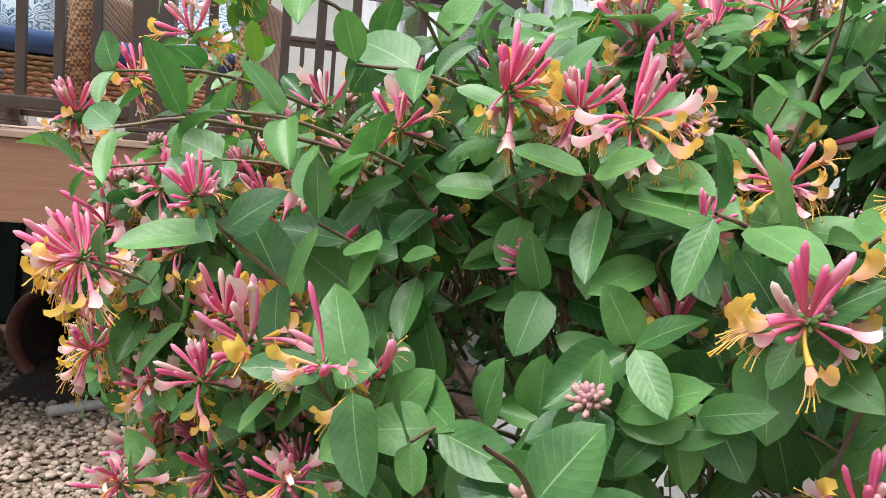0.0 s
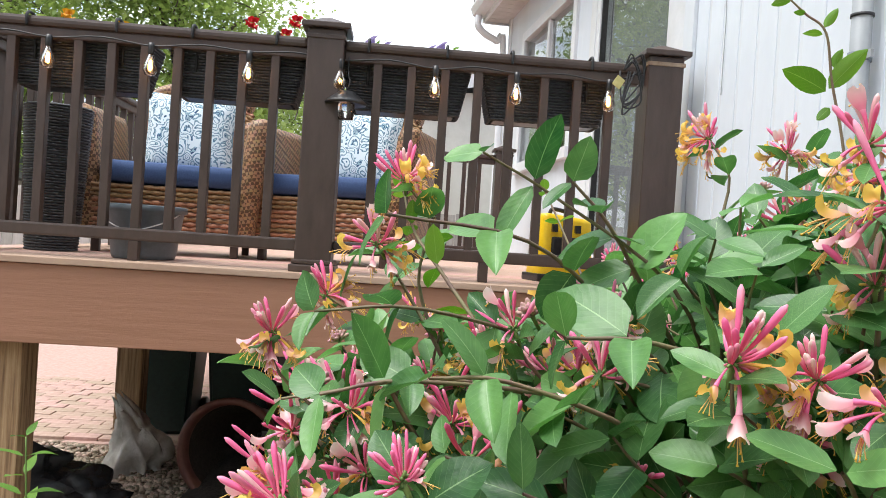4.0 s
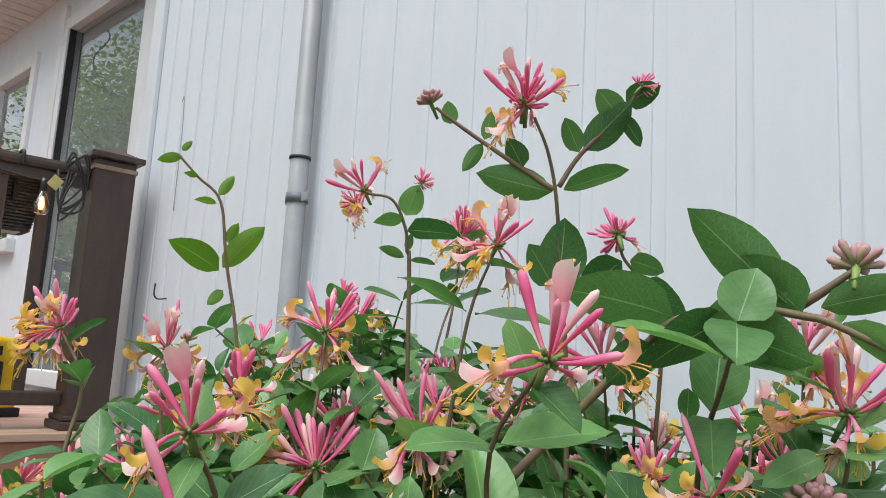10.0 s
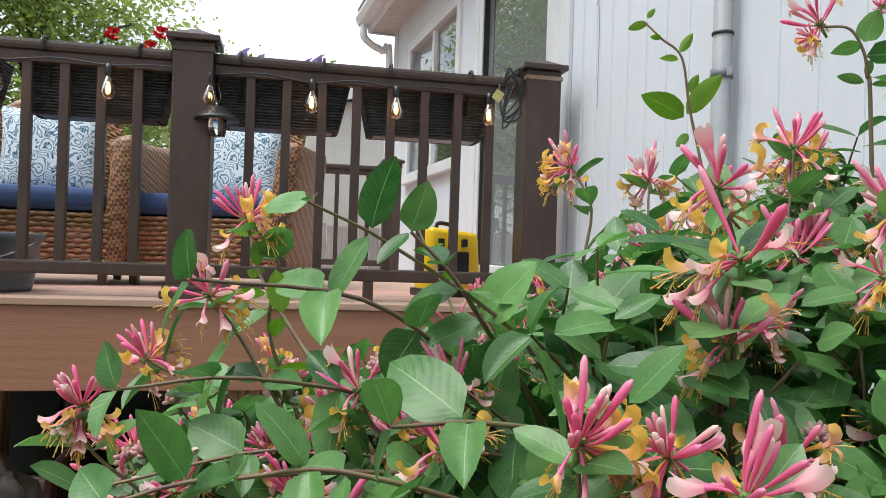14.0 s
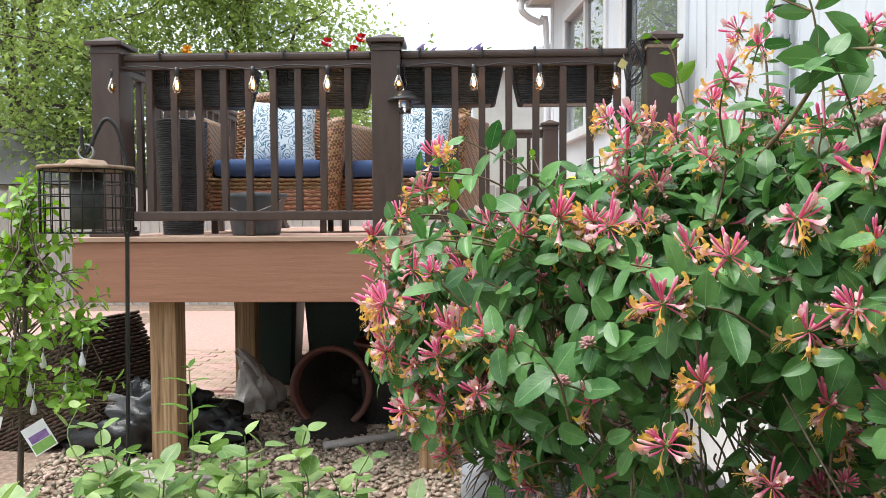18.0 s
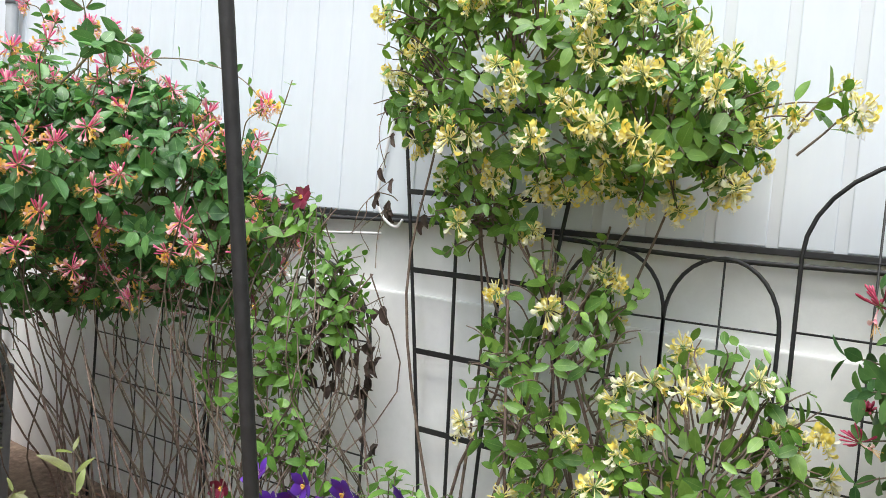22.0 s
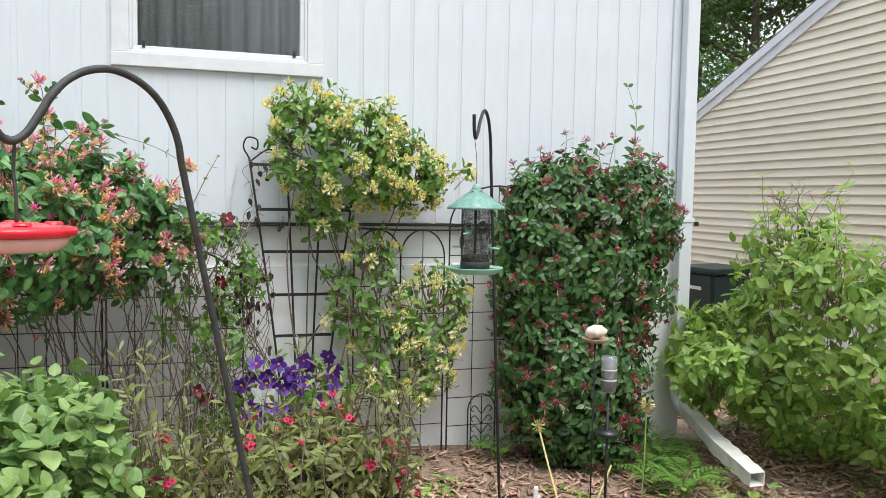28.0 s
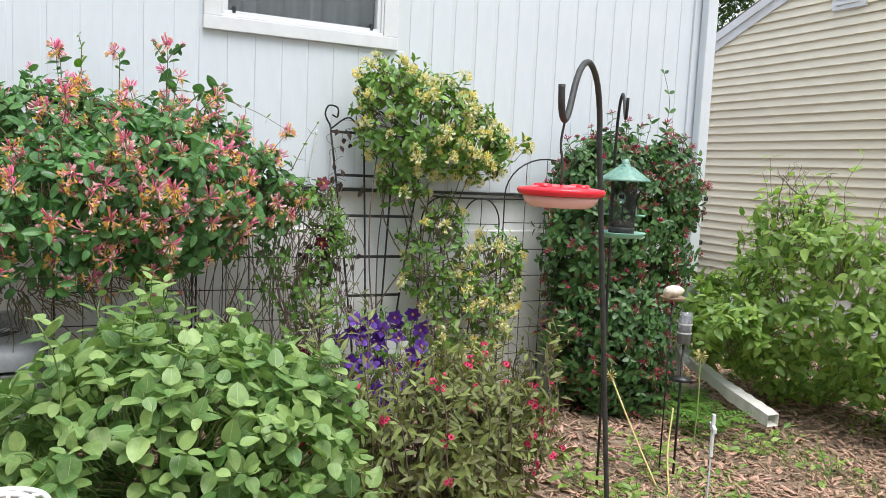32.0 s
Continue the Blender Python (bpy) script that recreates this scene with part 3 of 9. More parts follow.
def tube(buf, pts, radii, sides=6, slot=0, cap=True):
    """A tube along points, with a radius at each of them; map v runs along it."""
    pts = np.asarray(pts, float)
    radii = np.broadcast_to(np.asarray(radii, float), (len(pts),))
    tan = np.gradient(pts, axis=0)
    tan /= np.linalg.norm(tan, axis=1)[:, None] + 1e-12
    up = np.array([0.0, 0.0, 1.0]) if abs(tan[0][2]) < 0.9 else np.array([1.0, 0.0, 0.0])
    verts, uvs = [], []
    a = np.linspace(0, 2 * np.pi, sides, endpoint=False)
    for i, (p, t, r) in enumerate(zip(pts, tan, radii)):
        s = np.cross(t, up)
        s /= np.linalg.norm(s) + 1e-12
        up = np.cross(s, t)
        verts.append(p + r * (np.cos(a)[:, None] * s + np.sin(a)[:, None] * up))
        uvs.append(np.column_stack([a / 6.2832, np.full(sides, i / (len(pts) - 1))]))
    faces = []
    for i in range(len(pts) - 1):
        for j in range(sides):
            k = (j + 1) % sides
            faces.append([i * sides + j, i * sides + k, (i + 1) * sides + k, (i + 1) * sides + j])
    if cap:
        faces.append(list(range(sides))[::-1])
        faces.append([(len(pts) - 1) * sides + j for j in range(sides)])
    return buf.add(np.concatenate(verts), faces, np.concatenate(uvs), slot)


def bend(points, steps=8):
    """A smooth line through points (Catmull-Rom)."""
    p = [np.asarray(q, float) for q in points]
    p = [2 * p[0] - p[1]] + p + [2 * p[-1] - p[-2]]
    out = []
    for i in range(1, len(p) - 2):
        for s in np.linspace(0, 1, steps, endpoint=False):
            a, b, c, d = p[i - 1], p[i], p[i + 1], p[i + 2]
            out.append(0.5 * (2 * b + (c - a) * s + (2 * a - 5 * b + 4 * c - d) * s * s + (3 * b - a - 3 * c + d) * s ** 3))
    out.append(p[-2])
    return np.array(out)


def lathe(buf, profile, sides=24, slot=0, wave=0.0, petals=0):
    """A turned form round z from (radius, height) pairs."""
    a = np.linspace(0, 2 * np.pi, sides, endpoint=False)
    k = 1 + wave * np.cos(petals * a)
    verts = np.concatenate([np.column_stack([r * k * np.cos(a), r * k * np.sin(a), np.full(sides, z)]) for r, z in profile])
    uv = np.concatenate([np.column_stack([a / 6.2832, np.full(sides, i / (len(profile) - 1))]) for i in range(len(profile))])
    faces = []
    for i in range(len(profile) - 1):
        for j in range(sides):
            q = (j + 1) % sides
            faces.append([i * sides + j, i * sides + q, (i + 1) * sides + q, (i + 1) * sides + j])
    return buf.add(verts, faces, uv, slot)


def frame_from(y, z):
    """Rotation whose y axis runs along y and whose z axis is near z."""
    y = np.asarray(y, float)
    y = y / (np.linalg.norm(y) + 1e-12)
    x = np.cross(y, z)
    if np.linalg.norm(x) < 1e-6:
        x = np.cross(y, (1.0, 0.2, 0.1))
    x /= np.linalg.norm(x)
    return np.column_stack([x, y, np.cross(x, y)])


def mat4(rot, loc, s=1.0):
    m = np.eye(4)
    m[:3, :3] = np.asarray(rot) * s
    m[:3, 3] = loc
    return m


# ---------- leaves and flowers ----------
def leaf_shape(length=1.0, width=0.5, rows=6, cols=3, fold=0.18, droop=0.15, blunt=0.75, wave=0.0, stalk=0.06, teeth=0.0, curl=0.0, full=0.8):
    """A leaf blade along y with a folded midrib, a drooping tip and an outline that tapers at both ends."""
    b = Buf()
    verts, uvs = [], []
    for i in range(rows + 1):
        t = i / rows
        w = width * 0.5 * (math.sin(math.pi * t ** blunt) ** full if 0 < t < 1 else 0.012)
        if teeth and 0 < i < rows:
            w *= 1 + teeth * (1 if i % 2 else -1)
        for j in range(cols):
            s = 2 * j / (cols - 1) - 1
            z = fold * abs(s) * w - droop * length * t * t + wave * length * math.sin(7 * t + 2 * s) * abs(s) + curl * w * s * s
            verts.append((s * w, stalk * length + length * t, z))
            uvs.append((0.5 + 0.5 * s, t))
    faces = []
    for i in range(rows):
        for j in range(cols - 1):
            a = i * cols + j
            faces.append([a, a + 1, a + cols + 1, a + cols])
    b.add(verts, faces, uvs)
    return b


def floret(buf, turn, rise, kind, size, rng, frill=1.0, aged=0.55):
    """One honeysuckle floret from the head's centre: a thin curved tube, then a club-shaped bud tip or two lips that roll back, with hanging stamens."""
    d = np.array([math.cos(turn) * math.cos(rise), math.sin(turn) * math.cos(rise), math.sin(rise)])
    n = 5
    bud = kind == "bud"
    L = size * (rng.uniform(0.8, 1.15) if bud else rng.uniform(0.72, 1.05))
    side = np.array([-math.sin(turn), math.cos(turn), 0]) * (rng.uniform(-0.28, 0.28) if bud else rng.uniform(-0.5, 0.5))
    up = np.array([0, 0, 1.0])
    lift = rng.uniform(0.25, 0.65) if bud else rng.uniform(-0.6, 0.1)
    pts = [d * L * 0.06]
    for i in range(1, n + 1):
        t = i / n
        pts.append(d * L * t + up * lift * L * t * t * math.cos(rise) + side * L * t * t)
    if bud:
        pts.append(pts[-1] + (pts[-1] - pts[-2]) * 0.9)
        pts.append(pts[-1] + (pts[-1] - pts[-2]) * 0.45)
        k = rng.uniform(0.82, 1.12)
        tube(buf, pts, [x * size * k for x in (0.028, 0.032, 0.040, 0.054, 0.074, 0.090, 0.082, 0.022)], 7, rng.choice((0, 0, 0, 0, 2)))
        return
    old = rng.random() < aged
    lip = 1 if old else 2
    tube(buf, pts, [x * size for x in (0.028, 0.031, 0.036, 0.044, 0.058, 0.082)], 6, 1 if old and rng.random() < 0.3 else 0, cap=False)
    end, out = pts[-1], pts[-1] - pts[-2]
    out = out / np.linalg.norm(out)
    lat = np.cross(out, up)
    lat /= np.linalg.norm(lat) + 1e-9
    nor = np.cross(lat, out)
    roll = rng.uniform(2.0, 3.6) if old else rng.uniform(0.5, 1.7)
    # a broad hooded blade above, rolled back and notched at its end; a narrow strap below it
    for sgn, width, ln, turn_back, cols, hollow in ((1, 0.40 * frill, 0.50 * frill, roll, 5, 0.85), (-1, 0.13 * frill, 0.62 * frill, rng.uniform(1.8, 4.0), 3, 0.3)):
        verts, uvs = [], []
        c, ang = end + nor * sgn * 0.055 * size, 0.10
        rows = 7
        for i in range(rows):
            t = i / (rows - 1)
            w = width * size * 0.5 * (0.36 + 1.35 * t - 0.95 * t ** 3)
            fwd = out * math.cos(ang) + nor * sgn * math.sin(ang)
            nrm = nor * sgn * math.cos(ang) - out * math.sin(ang)
            for j in range(cols):
                s_ = 2 * j / (cols - 1) - 1
                tooth = (0.06 if j % 2 else -0.05) * size if i == rows - 1 and cols > 3 else 0.0
                verts.append(c + lat * w * s_ - nrm * hollow * w * abs(s_) ** 1.6 + fwd * tooth)
                uvs.append((0.5 + 0.5 * s_, t))
            ang += turn_back / (rows - 1) * (0.35 + 1.3 * t)
            c = c + fwd * ln * size / (rows - 1)
        faces = [[i * cols + j, i * cols + j + 1, (i + 1) * cols + j + 1, (i + 1) * cols + j] for i in range(rows - 1) for j in range(cols - 1)]
        buf.add(verts, faces, uvs, lip)
    for k in range(5):
        q = end + lat * rng.uniform(-0.05, 0.05) * size
        reach = rng.uniform(0.45, 0.85) * size
        e = q + out * reach - up * rng.uniform(0.15, 0.6) * size + lat * rng.uniform(-0.3, 0.3) * size
        mid = q + (e - q) * 0.55 + out * 0.12 * size
        tube(buf, [q, mid, e - (e - mid) * 0.18, e], [0.015 * size, 0.014 * size, 0.015 * size, 0.036 * size], 4, 3)


def honey_head(seed, opened, size=0.040, n=13, frill=1.0, aged=0.42):
    """A lopsided whorl of florets on a short stalk: a sheaf of buds stands up in the middle, open ones reach out below and hang. opened: share of open florets; aged: share of these that have turned."""
    rng = random.Random(seed)
    b = Buf()
    tube(b, [(0, 0, -0.02), (0, 0, 0.004)], [0.0018, 0.003], 5, 4)
    lean = rng.uniform(0, 6.28)
    for i in range(n):
        ring = i % 3
        a = i * 2.39996 + rng.uniform(-0.5, 0.5)
        a += 0.75 * math.sin(lean - a)
        rise = (-0.30, 0.40, 0.98)[ring] + rng.uniform(-0.32, 0.32)
        kind = "open" if rng.random() < opened * (1.4, 0.75, 0.10)[ring] else "bud"
        floret(b, a, rise, kind, size * rng.uniform(0.78, 1.15), rng, frill, aged)
    for k in range(14):
        a = k * 2.4
        e = np.array([math.cos(a) * 0.006, math.sin(a) * 0.006, -0.003 + 0.0008 * k])
        tube(b, [e * 0.3, e], [0.0018, 0.0013], 4, 4)
    return b


def bud_head(seed, size=0.026, n=16):
    """A tight unopened head."""
    rng = random.Random(seed)
    b = Buf()
    tube(b, [(0, 0, -0.02), (0, 0, 0.004)], [0.0018, 0.003], 5, 4)
    for i in range(n):
        a, rise = i * 2.39996, 0.35 + 1.1 * i / n
        d = np.array([math.cos(a) * math.cos(rise), math.sin(a) * math.cos(rise), math.sin(rise)])
        L = size * rng.uniform(0.75, 1.05)
        tube(b, [d * 0.002, d * L * 0.5, d * L * 0.85, d * L], [0.0014, 0.0022, 0.0031, 0.0010], 5, 5)
    return b


def star_flower(petals=6, r=0.05, width=0.036, cup=0.25, heart=0.006):
    b = Buf()
    for k in range(petals):
        p = leaf_shape(r, width, 4, 3, -0.2, 0.12, 1.15, 0.02, 0.05)
        b.put(p, np.array(Matrix.Rotation(2 * math.pi * k / petals + 0.1 * (k % 2), 4, "Z") @ Matrix.Rotation(cup * (1 + 0.3 * (k % 2)), 4, "X")))
    for k in range(7):
        a = k * 0.9
        tube(b, [(0, 0, 0), (heart * math.cos(a), heart * math.sin(a), heart * 1.6)], [0.0012, 0.0016], 4, 1)
    return b


def trumpet_flower(r=0.03):
    b = Buf()
    lathe(b, [(0.1 * r, -0.9 * r), (0.25 * r, -0.5 * r), (0.45 * r, -0.1 * r), (0.9 * r, 0.1 * r), (1.0 * r, 0.05 * r)], 10, 0, 0.1, 5)
    return b


def trumpet_cluster(seed, r=0.009, n=5):
    """A few small trumpets that face all ways, close together."""
    rng = random.Random(seed)
    b = Buf()
    for k in range(n):
        d = Vector((rng.uniform(-1, 1), rng.uniform(-1, 1), rng.uniform(-0.2, 1))).normalized()
        b.put(trumpet_flower(r * rng.uniform(0.8, 1.2)), np.array(Matrix.Translation(d * 0.018) @ d.to_track_quat("Z", "Y").to_matrix().to_4x4()))
    return b


def ellipsoid_points(blobs, n, rng, inner=0.75):
    """Points near the skin of a union of ellipsoids (centre, radii), with the way outwards."""
    out = []
    area = np.array([(b[1][0] * b[1][1] + b[1][0] * b[1][2] + b[1][1] * b[1][2]) for b in blobs])
    area = area / area.sum()
    while len(out) < n:
        k = rng.choices(range(len(blobs)), area)[0]
        c, r = np.array(blobs[k][0], float), np.array(blobs[k][1], float)
        d = np.array([rng.gauss(0, 1) for _ in range(3)])
        d /= np.linalg.norm(d)
        p = c + d * r * rng.uniform(inner, 1.06)
        if any(i != k and (((p - np.array(bc)) / np.array(br)) ** 2).sum() < 0.62 for i, (bc, br) in enumerate(blobs)):
            continue
        nrm = d / r
        out.append((p, nrm / np.linalg.norm(nrm), c))
    return out


def sway(a, b, rng, lift=0.05, k=0.08):
    a, b = np.asarray(a, float), np.asarray(b, float)
    L = np.linalg.norm(b - a)
    m1 = a + (b - a) * 0.35 + np.array([rng.uniform(-k, k) * L, rng.uniform(-k, k) * L, lift * L])
    m2 = a + (b - a) * 0.7 + np.array([rng.uniform(-k, k) * L, rng.uniform(-k, k) * L, lift * L])
    return bend([a, m1, m2, b], 4)


def bush(root, blobs, twigs, templates, leaf_mats, stem_mat, leaf_len, rng, pairs=3, spread=1.0, up=0.5, droop=0.15, heads=(), head_mats=(), head_share=0.0,
         head_name="flower_head", keep=None, singles=None, single_name="leaf", reach=0.45, stem_r=0.0022, twig_len=0.22, whorl=2, named_heads=(), head_up=0.5, shoots=()):
    """A leafy plant: twigs grow from inside the blobs to their skin, carry leaf pairs and end in a flower head or a young tip.
    keep(p): whether a leaf may stand at p. singles(p): whether a leaf at p is an object of its own (300 at most)."""
    stems, leaves, count, n_heads = Buf(), Buf(), 0, 0
    tmeshes = [t.mesh(single_name, leaf_mats) for t in templates]
    hmeshes = [h.mesh(head_name, head_mats) for h in heads]

    def put_leaf(p, d, nrm, size):
        nonlocal count
        if keep is not None and not keep(p):
            return
        k = rng.randrange(len(templates))
        m = mat4(frame_from(d, nrm), p, size)
        if singles is not None and count < 300 and singles(p):
            part(single_name, tmeshes[k], leaf_mats, root, at=Matrix(m.tolist()))
            count += 1
        else:
            leaves.put(templates[k], m)

    def put_head(p, d, k=None, s=1.0):
        nonlocal n_heads
        if keep is not None and not keep(p):
            return
        z = np.asarray(d, float)
        z = z / np.linalg.norm(z)
        R = frame_from(np.cross(z, (rng.uniform(-1, 1), rng.uniform(-1, 1), 0.3)), z)
        me = hmeshes[rng.randrange(len(hmeshes)) if k is None else k]
        part(head_name, me, head_mats, root, at=Matrix(mat4(R, p, s).tolist()))
        n_heads += 1

    def one_twig(a, b, nrm, head=None, scale=1.0):
        line = sway(a, b, rng, 0.10)
        tube(stems, line, np.linspace(stem_r * 1.3, stem_r * 0.6, len(line)), 4, 0, False)
        d = line[-1] - line[-3]
        d /= np.linalg.norm(d)
        turn = rng.uniform(0, math.pi)
        for j in range(pairs):
            t = 1.0 - (j + (0.25 if head is not None else 0.0)) * (0.75 / max(pairs, 1))
            if t <= 0.05:
                break
            i = min(int(t * (len(line) - 1)), len(line) - 2)
            f = t * (len(line) - 1) - i
            p = line[i] * (1 - f) + line[i + 1] * f
            x = np.cross(d, (0, 0, 1.0))
            if np.linalg.norm(x) < 0.1:
                x = np.cross(d, (0, 1.0, 0))
            x /= np.linalg.norm(x)
            y = np.cross(x, d)
            grow = 1.0 if j else 0.72
            for w in range(whorl):
                ang = turn + 2 * math.pi * w / whorl + rng.uniform(-0.3, 0.3)
                side = math.cos(ang) * x + math.sin(ang) * y
                ld = side * spread + d * rng.uniform(0.2, 0.6) + np.array([0, 0, rng.uniform(-droop * 2, 0.15)])
                ln = np.array([rng.gauss(0, 0.3), rng.gauss(0, 0.3), up]) + nrm * 0.7 + d * 0.25
                put_leaf(p, ld, ln, leaf_len * scale * grow * rng.uniform(0.72, 1.18))
            turn += math.pi / 2 + rng.uniform(-0.2, 0.2)
        if head is not None:
            hd = d * 0.3 + nrm * 0.35 + np.array([rng.gauss(0, 0.25), rng.gauss(0, 0.25), head_up + 0.45])
            put_head(line[-1] + d * 0.006, hd, head if head >= 0 else None, rng.uniform(0.75, 1.12))

    for (p, nrm, c) in ellipsoid_points(blobs, twigs, rng):
        a = p - nrm * twig_len * rng.uniform(0.6, 1.3) - np.array([0, 0, 0.3 * twig_len])
        use = -1 if heads and rng.random() < (head_share(p) if callable(head_share) else head_share) else None
        one_twig(a, p, nrm, use)
    for (x, y, z, k) in named_heads:
        p = np.array([x, y, z])
        best = min(blobs, key=lambda b: (((p - np.array(b[0])) / np.array(b[1])) ** 2).sum())
        nrm = p - np.array(best[0])
        nrm /= np.linalg.norm(nrm)
        one_twig(p - nrm * twig_len * 0.7 - np.array([0, 0, 0.6 * twig_len]), p, nrm, k)
    for (a, b, sc) in shoots:
        nrm = np.array([rng.uniform(-0.4, 0.1), -0.5, 0.7])
        one_twig(np.array(a), np.array(b), nrm / np.linalg.norm(nrm), None, sc)
    if leaves.n:
        part("leaves", leaves, leaf_mats, root, kind="stuff")
    if stems.n:
        part("twig_growth", stems, stem_mat, root, kind="stuff")
    return one_twig


def gz(x, y):
    """Height of the ground: a gentle rise towards the deck."""
    return 0.03 + 0.05 * max(-2.6, min(3.2, y)) + 0.012 * math.sin(2.1 * x + 1.3 * y)


OVAL = [leaf_shape(1.0, 0.50, 7, 5, 0.22, 0.10, 0.85, 0.012, full=0.62), leaf_shape(1.0, 0.58, 7, 5, 0.14, 0.20, 0.80, 0.02, full=0.60), leaf_shape(1.0, 0.44, 7, 5, 0.35, 0.05, 0.9, 0.015, full=0.65),
        leaf_shape(0.85, 0.64, 7, 5, 0.1, 0.12, 0.75, 0.03, 0.02, full=0.58), leaf_shape(0.95, 0.66, 7, 5, 0.2, 0.06, 0.72, 0.025, 0.02, full=0.6), leaf_shape(0.9, 0.5, 7, 5, 0.7, 0.12, 0.8, 0.02, 0.03, full=0.62)]
OVAL_LOW = [leaf_shape(1.0, 0.50, 5, 3, 0.22, 0.10, 0.85, full=0.65), leaf_shape(1.0, 0.56, 5, 3, 0.12, 0.2, 0.8, full=0.65), leaf_shape(1.0, 0.44, 5, 3, 0.5, 0.05, 0.9, full=0.65)]
POINTED = [leaf_shape(1.0, 0.50, 6, 3, 0.2, 0.2, 0.68, 0.015, 0.1), leaf_shape(1.0, 0.42, 6, 3, 0.3, 0.1, 0.66, 0.02, 0.1), leaf_shape(1.0, 0.56, 6, 3, 0.15, 0.28, 0.7, 0.02, 0.1)]
BROAD = [leaf_shape(1.0, 0.74, 7, 5, 0.16, 0.06, 0.72, 0.012, 0.1, full=0.62), leaf_shape(1.0, 0.68, 7, 5, 0.25, 0.03, 0.70, 0.015, 0.1, full=0.62), leaf_shape(0.95, 0.78, 7, 5, 0.10, 0.10, 0.72, 0.015, 0.1, full=0.6)]
NARROW = [leaf_shape(1.0, 0.30, 5, 3, 0.3, 0.2, 0.75, 0.02), leaf_shape(1.0, 0.26, 5, 3, 0.2, 0.05, 0.8, 0.02)]


# ---------- ground ----------
def ground():
    xs = np.concatenate([[-600, -120, -40, -15, -8], np.linspace(-5, 5, 56), [8, 15, 40, 120, 600]])
    ys = np.concatenate([[-600, -120, -40, -15], np.linspace(-9, 6, 76), [8, 15, 40, 120, 600]])
    verts, faces = [], []
    for y in ys:
        for x in xs:
            lump = 0.012 * noise.noise(Vector((x * 2.5, y * 2.5, 0))) + 0.008 * noise.noise(Vector((x * 9, y * 9, 3))) if abs(x) < 6 and -9 < y < 6 else 0
            verts.append((x, y, gz(x, y) + lump))
    nx = len(xs)
    for j in range(len(ys) - 1):
        for i in range(nx - 1):
            faces.append([j * nx + i, j * nx + i + 1, (j + 1) * nx + i + 1, (j + 1) * nx + i])
    b = Buf().add(verts, faces)
    return tagged(part("ground", b, M_SOIL, None), "dark garden soil with wood mulch and thin grass", "ground", kind="structure")


ground()

# ---------- house ----------
WX = 1.33
SID_Z = 1.315


def plain(name, bm, material, label, category, smooth=None):
    return tagged(part(name, bm, material, None, smooth=smooth), label, category, kind="structure")


Y0, Y1 = -2.99, 3.30
WIN = (-0.545, 0.365, 2.19, 3.25)


def near_wall():
    w = thing("wall_east", "white house wall clad in vertical grooved wood siding", "wall", kind="structure")
    bm = bmesh.new()
    for (a, b, c, d) in ((Y0, WIN[0] - 0.01, SID_Z - 0.02, 4.1), (WIN[1] + 0.01, Y1, SID_Z - 0.02, 4.1), (WIN[0] - 0.01, WIN[1] + 0.01, SID_Z - 0.02, WIN[2] - 0.01), (WIN[0] - 0.01, WIN[1] + 0.01, WIN[3] + 0.01, 4.1)):
        box(WX + 0.0045, WX + 0.20, a, b, c, d, 0, bm)
    part("sheathing", bm, M_WALL, w)
    step, gap = 0.1455, 0.0065
    y = -1.4155 - 10 * step
    full = None
    while y < Y1 - 0.02:
        a, b = max(y, Y0 + 0.14), min(y + step - gap, Y1)
        spans = [(SID_Z, 4.1)]
        if b > WIN[0] - 0.085 and a < WIN[1] + 0.085:
            spans = [(SID_Z, WIN[2] - 0.07), (WIN[3] + 0.07, 4.1)]
        for z0, z1 in spans:
            if full is None or len(spans) > 1 or b - a < step - gap - 0.001:
                bm = box(0, 0.016, 0, b - a, z0, z1, 0.003)
                o = part("siding_board", bm, M_WALL, w, at=pose(WX, a, 0))
                if len(spans) == 1 and full is None:
                    full = o.data
            else:
                part("siding_board", full, M_WALL, w, at=pose(WX, a, 0))
        y += step
    # black strip stands in for the shaded gap below the boards
    part("drip_edge", box(WX - 0.006, WX + 0.03, Y0, Y1, SID_Z - 0.018, SID_Z - 0.002, 0.002), M_ROPE, w, "black strip painting the shade in the gap under the siding")
    part("corner_board", box(WX - 0.018, WX + 0.004, Y0 - 0.02, Y0 + 0.15, SID_Z - 0.1, 4.1, 0.004), M_WALL, w)
    part("corner_board", box(WX - 0.018, WX + 0.20, Y0 - 0.04, Y0 - 0.021, SID_Z - 0.1, 4.1, 0.004), M_WALL, w)
    part("corner_board", box(WX - 0.02, WX + 0.0, Y1 - 0.09, Y1 + 0.02, 1.42, 4.1, 0.004), M_WALL, w)
    return w


near_wall()


def side_wall():
    """The end wall that closes the house behind the corner."""
    plain("wall_south", box(WX + 0.2, 9.0, Y0 - 0.02, Y0 + 0.15, -0.3, 4.1), M_WALL, "plain white end wall of the house", "wall")
    # added room backing; its dark grey stands for unlit space
    plain("wall_inner", box(2.6, 2.7, Y0 + 0.2, 9.0, 1.2, 4.1), M_ROOMSHADE, "added inner wall, coloured dark grey for a dim room", "wall")


side_wall()


def foundation():
    f = thing("foundation", "white painted parged foundation wall with a ledge", "foundation", kind="structure")
    part("upper_band", box(WX + 0.035, WX + 0.30, Y0, Y1, 1.06, SID_Z - 0.005), M_FOUND, f)
    bm = box(WX + 0.012, WX + 0.30, Y0 - 0.01, Y1, -0.4, 1.072, 0.006)
    part("lower_band", bm, M_FOUND, f)


foundation()


